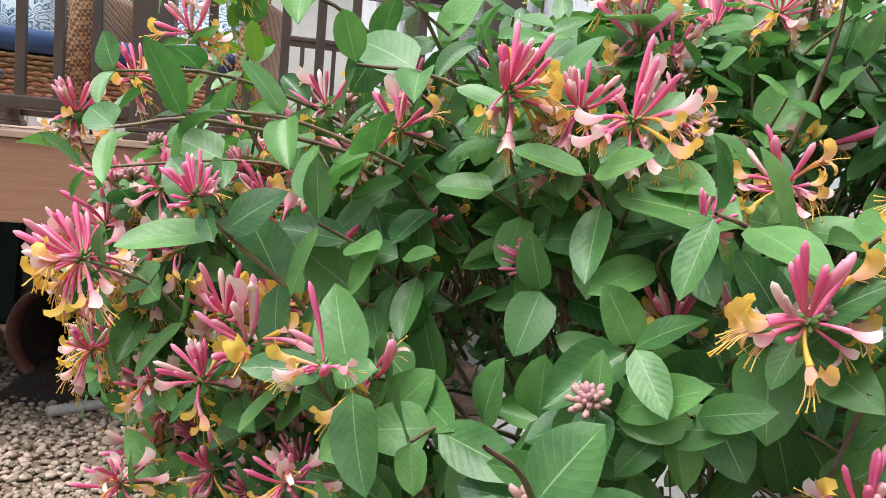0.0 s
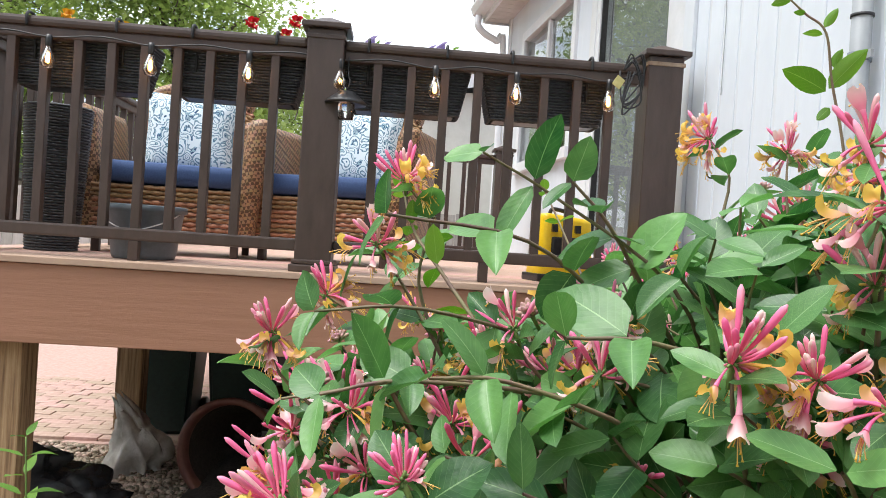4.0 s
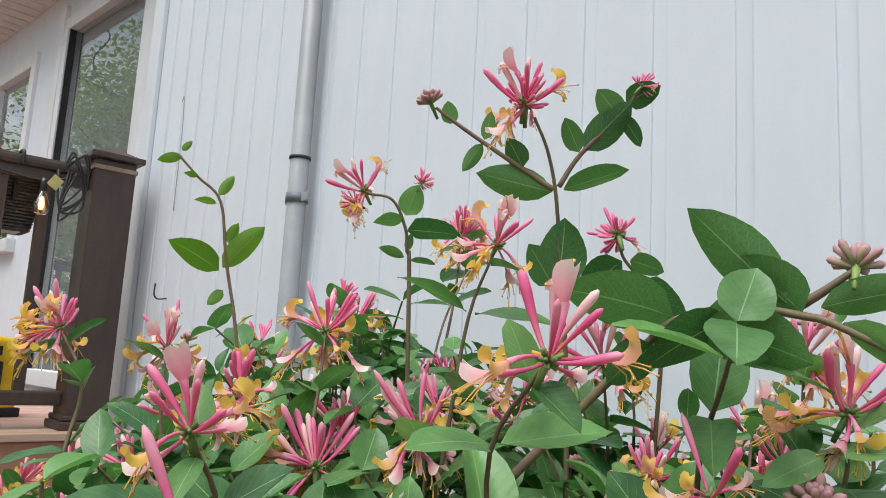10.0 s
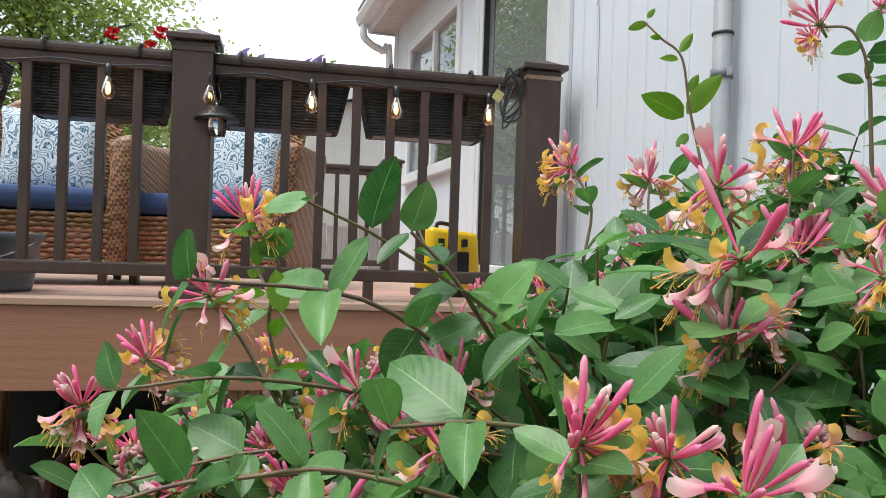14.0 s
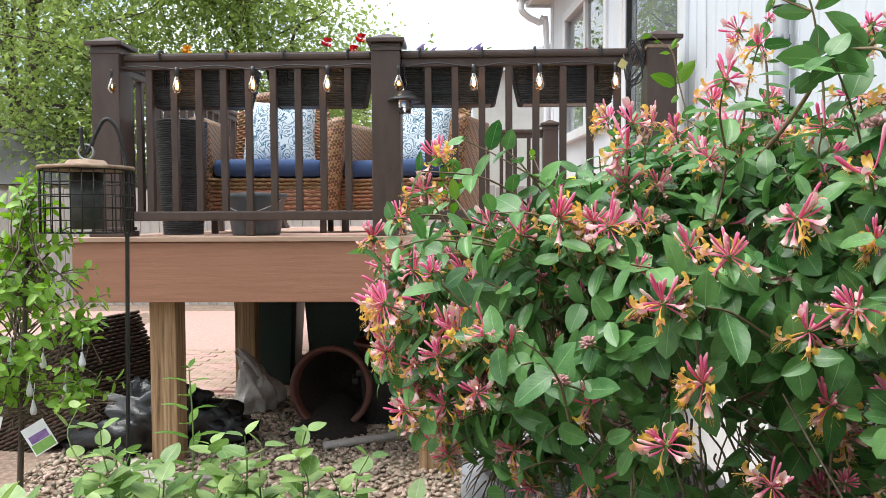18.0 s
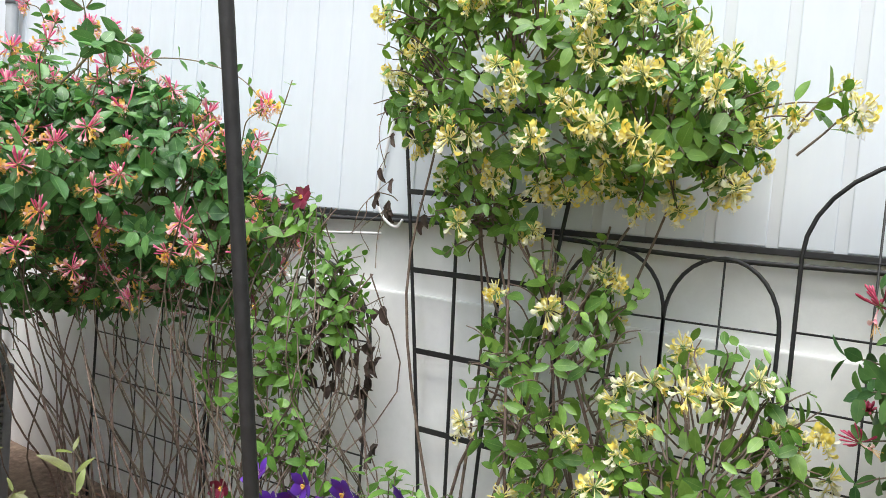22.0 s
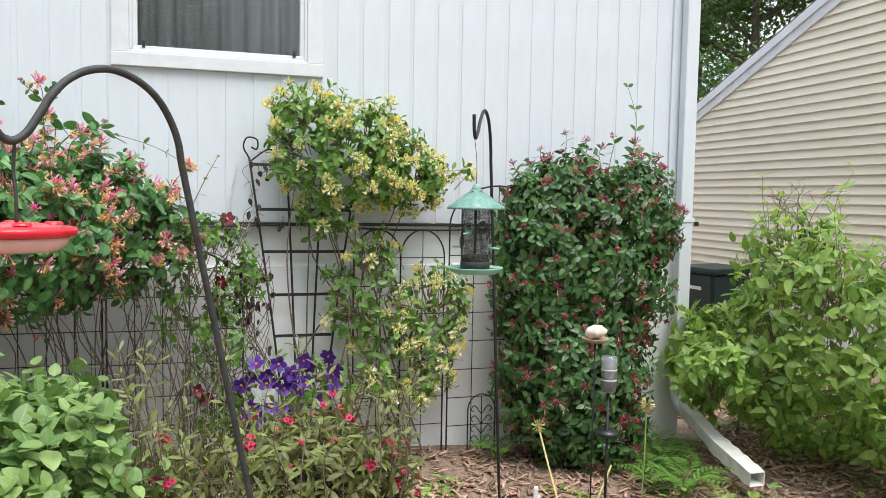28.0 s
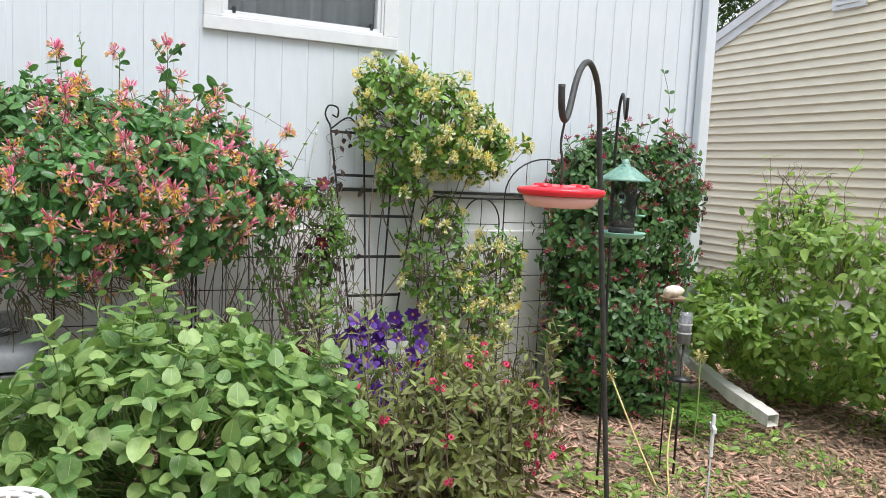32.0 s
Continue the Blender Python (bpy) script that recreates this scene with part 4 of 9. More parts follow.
def window_one():
    w = thing("window_1", "white framed window with grey curtains behind the glass", "window", kind="structure")
    a, b, c, d = WIN
    t, o = 0.085, 0.022
    for nm, q in (("window_frame", (a - t, b + t, d, d + t)), ("window_frame", (a - t, a, c, d)), ("window_frame", (b, b + t, c, d))):
        part(nm, box(WX - o, WX + 0.03, q[0], q[1], q[2], q[3], 0.004), M_TRIM, w)
    part("window_sill", box(WX - 0.026, WX + 0.03, a - t - 0.003, b + t + 0.003, c - 0.072, c - 0.001, 0.004), M_TRIM, w)
    e = 0.016
    for q in ((a, b, c, c + e), (a, b, d - e, d), (a, a + e, c + e, d - e), (b - e, b, c + e, d - e)):
        part("window_bead", box(WX - 0.015, WX + 0.03, q[0], q[1], q[2], q[3], 0.005), M_TRIM, w)
    for q in ((a + e, b - e, c + e, c + 0.038), (a + e, b - e, d - 0.038, d - e), (a + e, a + 0.038, c + 0.038, d - 0.038), (b - 0.038, b - e, c + 0.038, d - 0.038)):
        part("sash", box(WX - 0.004, WX + 0.05, q[0], q[1], q[2], q[3], 0.003), M_TRIM, w)
    pane = part("pane", box(WX + 0.026, WX + 0.031, a + 0.038, b - 0.038, c + 0.038, d - 0.038), M_PANE, w)
    pane.visible_shadow = False
    for yy in (a + 0.07, b - 0.07):
        part("latch", box(WX - 0.012, WX + 0.012, yy - 0.008, yy + 0.008, c + 0.026, c + 0.062, 0.002), M_BLACKPLASTIC, w)
    bz = Buf()
    ny = 60
    verts, faces = [], []
    for i in range(ny + 1):
        yy = a - 0.05 + (b - a + 0.1) * i / ny
        xx = WX + 0.13 + 0.018 * math.sin(i * 0.9) + 0.01 * math.sin(i * 2.3 + 1)
        verts += [(xx, yy, c - 0.1), (xx, yy, d + 0.1)]
    for i in range(ny):
        faces.append([2 * i, 2 * i + 2, 2 * i + 3, 2 * i + 1])
    bz.add(verts, faces)
    cur = tagged(part("curtain", bz, M_CURTAIN, None), "grey pleated curtain hanging behind the window", "curtain")
    sol = cur.modifiers.new("thick", "SOLIDIFY")
    sol.thickness = 0.003


window_one()

# wall behind the deck: it stands back a little and runs at a slight angle
FAR = Matrix.Translation((1.40, 5.9, 0)) @ Matrix.Rotation(math.atan2(0.15, 1.6), 4, "Z")


def far_wall():
    """Local x: into the house, local y: along the wall (0 at the near jamb of its window)."""
    w = thing("wall_deck", "white boarded house wall beside the deck", "wall", FAR, kind="structure")
    s0, s1 = -2.75, 2.22
    d0, d1, dz0, dz1 = -1.786, -0.548, 1.45, 3.76
    g0, g1, gz0, gz1 = 0.0, 1.48, 2.36, 3.57
    bm = bmesh.new()
    for q in ((s0, d0, -0.2, 4.0), (d1, g0, -0.2, 4.0), (g1, s1, -0.2, 4.0), (d0, d1, -0.2, dz0), (d0, d1, dz1, 4.0), (g0, g1, -0.2, gz0), (g0, g1, gz1, 4.0)):
        box(0.0, 0.18, q[0], q[1], q[2], q[3], 0, bm)
    part("boarding", bm, M_WALL, w)
    part("end_wall", box(0.181, 3.0, s1 - 0.15, s1, -0.2, 4.0), M_WALL, w)
    part("corner_board", box(-0.015, 0.0, s1 - 0.10, s1 + 0.02, 0.2, 4.0, 0.003), M_TRIM, w)
    part("corner_board", box(-0.02, 0.0, s0, s0 + 0.11, 1.42, 4.0, 0.003), M_TRIM, w)
    d = thing("door_1", "sliding glass patio door with white frame", "door", FAR, kind="structure")
    for q in ((d0, d0 + 0.07, dz0, dz1), (d1 - 0.07, d1, dz0, dz1), (d0 + 0.07, d1 - 0.07, dz1 - 0.08, dz1), (d0 + 0.07, d1 - 0.07, dz0, dz0 + 0.09)):
        part("door_frame", box(-0.02, 0.09, q[0], q[1], q[2], q[3], 0.004), M_TRIM, d)
    part("casing", box(-0.025, 0.0, d0 - 0.19, d0, dz0, dz1 + 0.1, 0.004), M_TRIM, d)
    part("casing", box(-0.025, 0.0, d1, d1 + 0.11, dz0, dz1 + 0.1, 0.004), M_TRIM, d)
    part("meeting_stile", box(-0.01, 0.03, d1 - 0.082, d1 - 0.07, dz0, dz1, 0.002), M_ROPE, d, "black gasket")
    pane = part("pane", box(0.03, 0.036, d0 + 0.07, d1 - 0.07, dz0 + 0.09, dz1 - 0.08), M_PANE, d)
    pane.visible_shadow = False
    part("door_blind", box(0.07, 0.075, d0 + 0.05, d1 - 0.05, dz0, dz1), M_CURTAIN, d, "pale vertical blind behind the glass")
    g = thing("window_2", "white framed sliding window beside the patio door", "window", FAR, kind="structure")
    for q in ((g0 - 0.09, g0, gz0 - 0.02, gz1 + 0.09), (g1, g1 + 0.09, gz0 - 0.02, gz1 + 0.09), (g0, g1, gz1, gz1 + 0.09)):
        part("window_frame", box(-0.025, 0.06, q[0], q[1], q[2], q[3], 0.004), M_TRIM, g)
    part("window_sill", box(-0.06, 0.06, g0 - 0.12, g1 + 0.12, gz0 - 0.09, gz0, 0.006), M_TRIM, g)
    part("mullion", box(0.0, 0.05, (g0 + g1) / 2 - 0.03, (g0 + g1) / 2 + 0.03, gz0, gz1, 0.003), M_TRIM, g)
    for q in ((g0, (g0 + g1) / 2 - 0.03), ((g0 + g1) / 2 + 0.03, g1)):
        pane = part("pane", box(0.03, 0.036, q[0], q[1], gz0, gz1), M_PANE, g)
        pane.visible_shadow = False
    e = thing("eave", "beige soffit with white gutter under the roof edge", "eave", FAR, kind="structure")
    ez = 3.97
    bm = bmesh.new()
    for k in range(34):
        box(-0.26, 0.0, s1 + 0.10 - (k + 1) * 0.13, s1 + 0.10 - k * 0.13 - 0.008, ez, ez + 0.015, 0.002, bm)
    part("soffit", bm, M_SOFFIT, e)
    part("fascia_board", box(-0.29, -0.261, -8.0, s1 + 0.12, ez - 0.02, ez + 0.16, 0.003), M_TRIM, e)
    part("rake_board", box(-0.26, 0.1, s1 + 0.10, s1 + 0.13, ez - 0.02, ez + 0.16, 0.003), M_TRIM, e)
    gut = bmesh.new()
    prof = [(-0.29, 0.13), (-0.42, 0.15), (-0.425, 0.12), (-0.395, 0.05), (-0.35, 0.03), (-0.29, 0.03)]
    vs = [[gut.verts.new((x, yy, ez + z)) for x, z in prof] for yy in (-8.0, s1 + 0.13)]
    for i in range(len(prof)):
        j = (i + 1) % len(prof)
        gut.faces.new((vs[0][i], vs[0][j], vs[1][j], vs[1][i]))
    gut.faces.new(vs[0][::-1])
    gut.faces.new(vs[1])
    part("gutter", gut, M_TRIM, e)
    b = Buf()
    tube(b, bend([(-0.35, s1 + 0.02, ez + 0.03), (-0.35, s1 + 0.02, ez - 0.08), (-0.26, s1 + 0.03, ez - 0.16), (-0.14, s1 + 0.03, ez - 0.22), (-0.06, s1 + 0.03, ez - 0.34), (-0.06, s1 + 0.03, 1.5)], 6), 0.037, 10)
    part("downspout", b, M_TRIM, e, "white downspout with two bends")
    part("roof_deck", box(-0.40, 6.0, -8.0, s1 + 0.13, ez + 0.17, ez + 0.24, 0.01), M_ROOF, e)


far_wall()
plain("ceiling", box(WX + 0.22, 9.0, Y0, 9.5, 4.02, 4.08), M_ROOMSHADE, "added ceiling, coloured dark grey for a dim room", "ceiling")
plain("roof", box(WX - 0.25, 9.0, Y0 - 0.2, 3.5, 4.25, 4.33, 0.01), M_ROOF, "grey shingled roof over the house", "roof")
plain("soffit", box(WX - 0.23, WX + 0.3, Y0 - 0.2, 3.45, 4.12, 4.15, 0.003), M_SOFFIT, "beige soffit under the roof edge", "soffit")
plain("floor", box(WX + 0.3, 9.0, Y0 + 0.2, 9.0, 1.25, 1.30), M_ROOMSHADE, "added floor, coloured dark grey for a dim room", "floor")


def neighbour_house():
    """Lap-sided gable wall that faces the garden, with its rake boards and roof."""
    NY = -6.4
    h = thing("neighbour_house", "cream lap-sided gable of the neighbouring house", "house")
    ex, ez, rx, rz = 7.2, 2.35, -0.8, 5.71
    slope = (rz - ez) / (ex - rx)
    lap = 0.1016
    k = 0
    z = 0.25
    while z < rz - 0.15:
        right = ex - 0.05 if z < ez else ex - (z - ez) / slope
        left = -7.0 if z < ez else 2 * rx - right
        left = max(left, -7.0)
        b = bmesh.new()
        v = [b.verts.new(p) for p in ((left, NY + 0.006, z), (right, NY + 0.006, z), (right, NY - 0.026, z + lap + 0.004), (left, NY - 0.026, z + lap + 0.004), (left, NY - 0.03, z), (right, NY - 0.03, z))]
        b.faces.new(v[:4])
        b.faces.new((v[0], v[4], v[5], v[1]))
        part("lap", b, M_LAP, h)
        z += lap
    part("sheathing", box(-7.0, ex - 0.05, NY - 0.25, NY - 0.032, -0.3, ez), M_LAP, h)
    bm = bmesh.new()
    vv = [bm.verts.new((x, NY - 0.034, zz)) for x, zz in ((ex - 0.05, ez), (rx, rz - 0.05), (2 * rx - ex, ez))]
    bm.faces.new(vv)
    part("gable_sheathing", bm, M_LAP, h)
    part("foundation_band", box(-7.0, ex, NY - 0.2, NY - 0.02, -0.3, 0.25, 0.004), M_FOUND, h)
    L = math.hypot(ex - rx, rz - ez)
    for sgn in (1, -1):
        ang = math.atan2(rz - ez, ex - rx)
        m = Matrix.Translation((rx, NY, rz)) @ Matrix.Rotation(0 if sgn > 0 else math.pi, 4, "Z") @ Matrix.Rotation(ang, 4, "Y")
        y0 = 0.0
        part("rake_board", box(0, L + 0.25, (-0.01 if sgn > 0 else -0.02), (0.02 if sgn > 0 else 0.01), -0.20, -0.02, 0.003), M_TRIM, h, at=m)
        part("rake_trim", box(0, L + 0.25, (0.021 if sgn > 0 else -0.045), (0.045 if sgn > 0 else -0.021), -0.10, 0.0, 0.003), M_TRIM, h, at=m)
        part("roof", box(-0.05, L + 0.4, (-6.0 if sgn > 0 else -0.03), (0.03 if sgn > 0 else 6.0), 0.003, 0.028, 0.002), M_ROOF, h, at=m)
    vent = part("gable_vent", box(2.68, 3.08, NY - 0.02, NY + 0.03, 3.37, 3.85, 0.008), M_TRIM, h, "white louvred gable vent")
    for i in range(7):
        part("slat", box(2.73, 3.03, NY + 0.028, NY + 0.045, 3.42 + i * 0.056, 3.455 + i * 0.056, 0.003), M_TRIM, vent)


neighbour_house()


# ---------- deck ----------
DZ = 1.405
PX = (-1.655, -0.223, 1.16)
RY = 3.145


def deck():
    d = thing("deck", "raised deck with reddish fascia and dark brown railing", "deck")
    part("fascia", box(-1.81, 1.30, 3.0, 3.028, 1.075, DZ - 0.027, 0.004), M_FASCIA, d, "reddish-brown wood-grain fascia board")
    part("fascia", box(-1.81, -1.782, 3.029, 8.0, 1.075, DZ - 0.027, 0.004), M_FASCIA, d)
    y = 2.985
    base = None
    while y < 7.9:
        if base is None:
            base = part("deck_board", box(-1.825, 1.31, 0, 0.136, DZ - 0.025, DZ, 0.003), M_BOARD, d, at=pose(0, y, 0)).data
        else:
            part("deck_board", base, M_BOARD, d, at=pose(0, y, 0))
        y += 0.1405
    for yy in (3.03, 4.4, 5.8, 7.2):
        part("beam", box(-1.75, 1.25, yy, yy + 0.045, 1.10, DZ - 0.03, 0.004), M_LUMBER, d)
    for xx in (-1.4, -0.9, -0.4, 0.1, 0.6, 1.1):
        part("joist", box(xx, xx + 0.04, 3.08, 7.9, 1.16, DZ - 0.03, 0.003), M_LUMBER, d)
    for xx, yy in ((-1.40, 3.18), (0.0, 3.18), (-1.36, 4.5), (0.9, 4.5), (-0.2, 5.9)):
        g = gz(xx, yy)
        part("support_post", box(xx - 0.07, xx + 0.07, yy - 0.07, yy + 0.07, g - 0.1, 1.10, 0.008), M_LUMBER, d, "treated lumber post")

    def post(x, yy):
        p = part("railing_post", box(x - 0.073, x + 0.073, yy - 0.073, yy + 0.073, DZ, 2.375, 0.006), M_RAIL, d)
        part("post_skirt", box(x - 0.092, x + 0.092, yy - 0.092, yy + 0.092, DZ, DZ + 0.03, 0.006), M_RAIL, p)
        part("post_skirt", box(x - 0.083, x + 0.083, yy - 0.083, yy + 0.083, DZ + 0.031, DZ + 0.05, 0.005), M_RAIL, p)
        bm = box(x - 0.096, x + 0.096, yy - 0.096, yy + 0.096, 2.376, 2.398, 0.004)
        r = bmesh.ops.create_cone(bm, cap_ends=True, segments=4, radius1=0.118, radius2=0.02, depth=0.035)
        bmesh.ops.rotate(bm, verts=r["verts"], cent=(0, 0, 0), matrix=Matrix.Rotation(radians(45), 3, "Z"))
        bmesh.ops.translate(bm, verts=r["verts"], vec=(x, yy, 2.416))
        part("post_cap", bm, M_RAIL, p)
        part("post_band", box(x - 0.078, x + 0.078, yy - 0.078, yy + 0.078, 2.335, 2.352, 0.003), M_RUST if x > 1 else M_RAIL, p)

    for x in PX:
        post(x, RY)
    post(-1.655, 6.6)
    post(1.0, 6.6)
    def bay(a, b):
        L = (b - a).length
        m = Matrix.Translation(a) @ Matrix.Rotation(math.atan2(b.y - a.y, b.x - a.x), 4, "Z")
        bm = box(0.073, L - 0.073, -0.036, 0.036, 2.305, 2.345, 0.014)
        box(0.073, L - 0.073, -0.022, 0.022, 2.262, 2.306, 0.006, bm)
        part("top_rail", bm, M_RAIL, d, at=m)
        part("bottom_rail", box(0.073, L - 0.073, -0.024, 0.024, 1.485, 1.535, 0.008), M_RAIL, d, at=m)
        part("rail_foot", box(L / 2 - 0.02, L / 2 + 0.02, -0.02, 0.02, DZ, 1.486, 0.004), M_RAIL, d, at=m)
        n = max(2, round((L - 0.15) / 0.131))
        for i in range(1, n):
            x = 0.073 + (L - 0.146) * i / n
            part("baluster", bar, M_RAIL, d, at=m @ Matrix.Translation((x, 0, 0)))

    bmb = box(-0.0175, 0.0175, -0.0175, 0.0175, 1.53, 2.27, 0.004)
    bar = bpy.data.meshes.new("baluster")
    bmb.to_mesh(bar)
    bmb.free()
    bar.materials.append(M_RAIL)
    V = Vector
    bay(V((PX[0], RY, 0)), V((PX[1], RY, 0)))
    bay(V((PX[1], RY, 0)), V((PX[2], RY, 0)))
    bay(V((PX[0], RY, 0)), V((PX[0], 6.6, 0)))
    bay(V((PX[0], 6.6, 0)), V((1.0, 6.6, 0)))
    return d


deck()


def string_lights():
    s = thing("string_lights", "black cable with warm filament bulbs along the railing", "string lights")
    xs = [-1.62, -1.29, -0.90, -0.52, -0.16, 0.22, 0.55, 0.93]
    pts = []
    for i, x in enumerate(xs):
        pts.append((x, RY - 0.055, 2.262 - 0.004 * (i % 3)))
        if i < len(xs) - 1:
            pts.append(((x + xs[i + 1]) / 2, RY - 0.05, 2.275))
    pts.append((1.05, RY - 0.09, 2.30))
    b = Buf()
    tube(b, bend(pts, 4), 0.0035, 5)
    part("cable", b, M_ROPE, s)
    for x in xs:
        b = Buf()
        lathe(b, [(0.0, 0.03), (0.011, 0.03), (0.013, 0.012), (0.013, -0.012), (0.010, -0.016), (0.0, -0.016)], 10)
        so = part("socket", b, M_BLACKPLASTIC, s, at=pose(x, RY - 0.062, 2.235))
        b = Buf()
        lathe(b, [(0.009, -0.016), (0.014, -0.03), (0.026, -0.062), (0.027, -0.078), (0.019, -0.096), (0.0, -0.102)], 14)
        part("bulb", b, M_BULBGLASS, so, "clear glass bulb tinted amber for its orange glow").visible_shadow = False
        b = Buf()
        lathe(b, [(0.0, -0.030), (0.009, -0.036), (0.014, -0.060), (0.010, -0.080), (0.0, -0.086)], 8)
        part("filament", b, M_BULB, so, "glowing warm filament")
    for k in range(5):
        b = Buf()
        r = random.Random(k)
        tube(b, bend([(0.98, RY - 0.08, 2.30), (1.0 + 0.05 * r.random(), RY - 0.1, 2.33 + 0.04 * r.random()), (1.06, RY - 0.08, 2.28 - 0.12 * r.random()), (0.98, RY - 0.1, 2.18 - 0.1 * r.random()), (0.96 + 0.08 * r.random(), RY - 0.08, 2.30)], 5), 0.004, 5)
        part("plug_cable", b, M_ROPE, s, "tangled black plug cable")
    part("cable_tag", box(-0.019, 0.019, -0.002, 0.002, -0.022, 0.022, 0.001), M_STRAW, s, "yellow warning tag", at=pose(0.957, RY - 0.098, 2.25, 0, 32, 8))


string_lights()


def weave_shell(buf, w0, w1, dep0, dep1, h, rows, cols, rad, centre=(0, 0, 0)):
    """A woven rectangular basket skin: bulging strands round a tapering box."""
    for i in range(rows):
        t = (i + 0.5) / rows
        a, b = (w0 + (w1 - w0) * t) / 2, (dep0 + (dep1 - dep0) * t) / 2
        z = h * t
        pts = []
        per = [(-a, -b), (a, -b), (a, b), (-a, b), (-a, -b)]
        for k in range(4):
            (x0, y0), (x1, y1) = per[k], per[k + 1]
            n = cols if k % 2 == 0 else max(2, cols // 2)
            for j in range(n):
                s = j / n
                nx, ny = (y1 - y0), -(x1 - x0)
                ln = math.hypot(nx, ny)
                off = rad * 0.55 * (1 if (j + i) % 2 else -1)
                pts.append((x0 + (x1 - x0) * s + nx / ln * off + centre[0], y0 + (y1 - y0) * s + ny / ln * off + centre[1], z + centre[2]))
        pts.append(pts[0])
        tube(buf, pts, rad, 4, 0, False)
    return buf


def flower_box(x0, x1, flowers, label):
    w, h = x1 - x0, 0.20
    t = thing("railing_planter", label, "planter", pose((x0 + x1) / 2, RY + 0.125, 2.085), group="planters on the railing")
    b = Buf()
    weave_shell(b, w - 0.09, w, 0.13, 0.17, h, 17, 34, 0.0068)
    part("woven_shell", b, M_BLACKWICKER, t, kind="stuff")
    bm = bmesh.new()
    r = bmesh.ops.create_cube(bm, size=1.0)
    bmesh.ops.translate(bm, verts=r["verts"], vec=(0, 0, 0.5))
    for v in r["verts"]:
        top = v.co.z > 0.5
        v.co = Vector((v.co.x * (w - 0.03 if top else w - 0.12), v.co.y * (0.14 if top else 0.10), v.co.z * (h - 0.015)))
    part("liner", bm, M_BLACKPLASTIC, t)
    for xx in (-w * 0.3, w * 0.3):
        b = Buf()
        tube(b, bend([(xx, -0.09, 0.10), (xx, -0.088, 0.245), (xx, -0.13, 0.272), (xx, -0.168, 0.262), (xx, -0.170, 0.215)], 5), 0.006, 6)
        part("hanger_hook", b, M_IRON, t)
    rng = random.Random(int(x0 * 100))
    st, lv = Buf(), Buf()
    for k in range(26):
        px, py = rng.uniform(-w * 0.42, w * 0.42), rng.uniform(-0.05, 0.05)
        top = (px + rng.uniform(-0.03, 0.03), py + rng.uniform(-0.03, 0.03), h + rng.uniform(0.03, 0.08))
        tube(st, [(px, py, h - 0.03), top], [0.002, 0.0015], 4)
        lv.put(OVAL_LOW[k % 3], mat4(frame_from((rng.uniform(-1, 1), rng.uniform(-1, 1), 0.2), (0, 0, 1)), top, rng.uniform(0.03, 0.05)))
    part("stems", st, M_GREENSTEM, t, kind="stuff")
    part("leaves", lv, L_CLEM, t, kind="stuff")
    for (fx, fz, m) in flowers:
        b = Buf()
        tube(b, [(fx, 0, h - 0.02), (fx + 0.01, 0, h + fz)], 0.002, 4, 1)
        for k in range(7 if m is not P_LILAC else 1):
            q = trumpet_flower(0.017 if m is not P_LILAC else 0.032)
            a = k * 2.4
            b.put(q, np.array(Matrix.Translation((fx + 0.01 + 0.018 * math.cos(a) * (k > 0), 0.018 * math.sin(a) * (k > 0), h + fz + 0.01 * (k % 3))) @ Matrix.Rotation(0.6, 4, (math.sin(a), -math.cos(a), 0))))
        part("flower", b, [m, M_GREENSTEM], t)
    return t


flower_box(-1.50, -0.93, [(-0.1, 0.10, P_ORANGE), (0.12, 0.07, P_ORANGE)], "black wicker railing planter with orange marigolds")
flower_box(-0.86, -0.31, [(0.02, 0.13, P_GERANIUM), (0.2, 0.15, P_GERANIUM), (0.16, 0.09, P_GERANIUM)], "black wicker railing planter with red geraniums")
flower_box(-0.16, 0.37, [(-0.17, 0.11, P_LILAC), (-0.11, 0.09, P_LILAC), (0.08, 0.09, P_LILAC), (0.13, 0.11, P_LILAC)], "black wicker railing planter with lilac petunias")
flower_box(0.42, 0.97, [(0.10, 0.06, P_GERANIUM)], "black wicker railing planter hung beside the house wall")


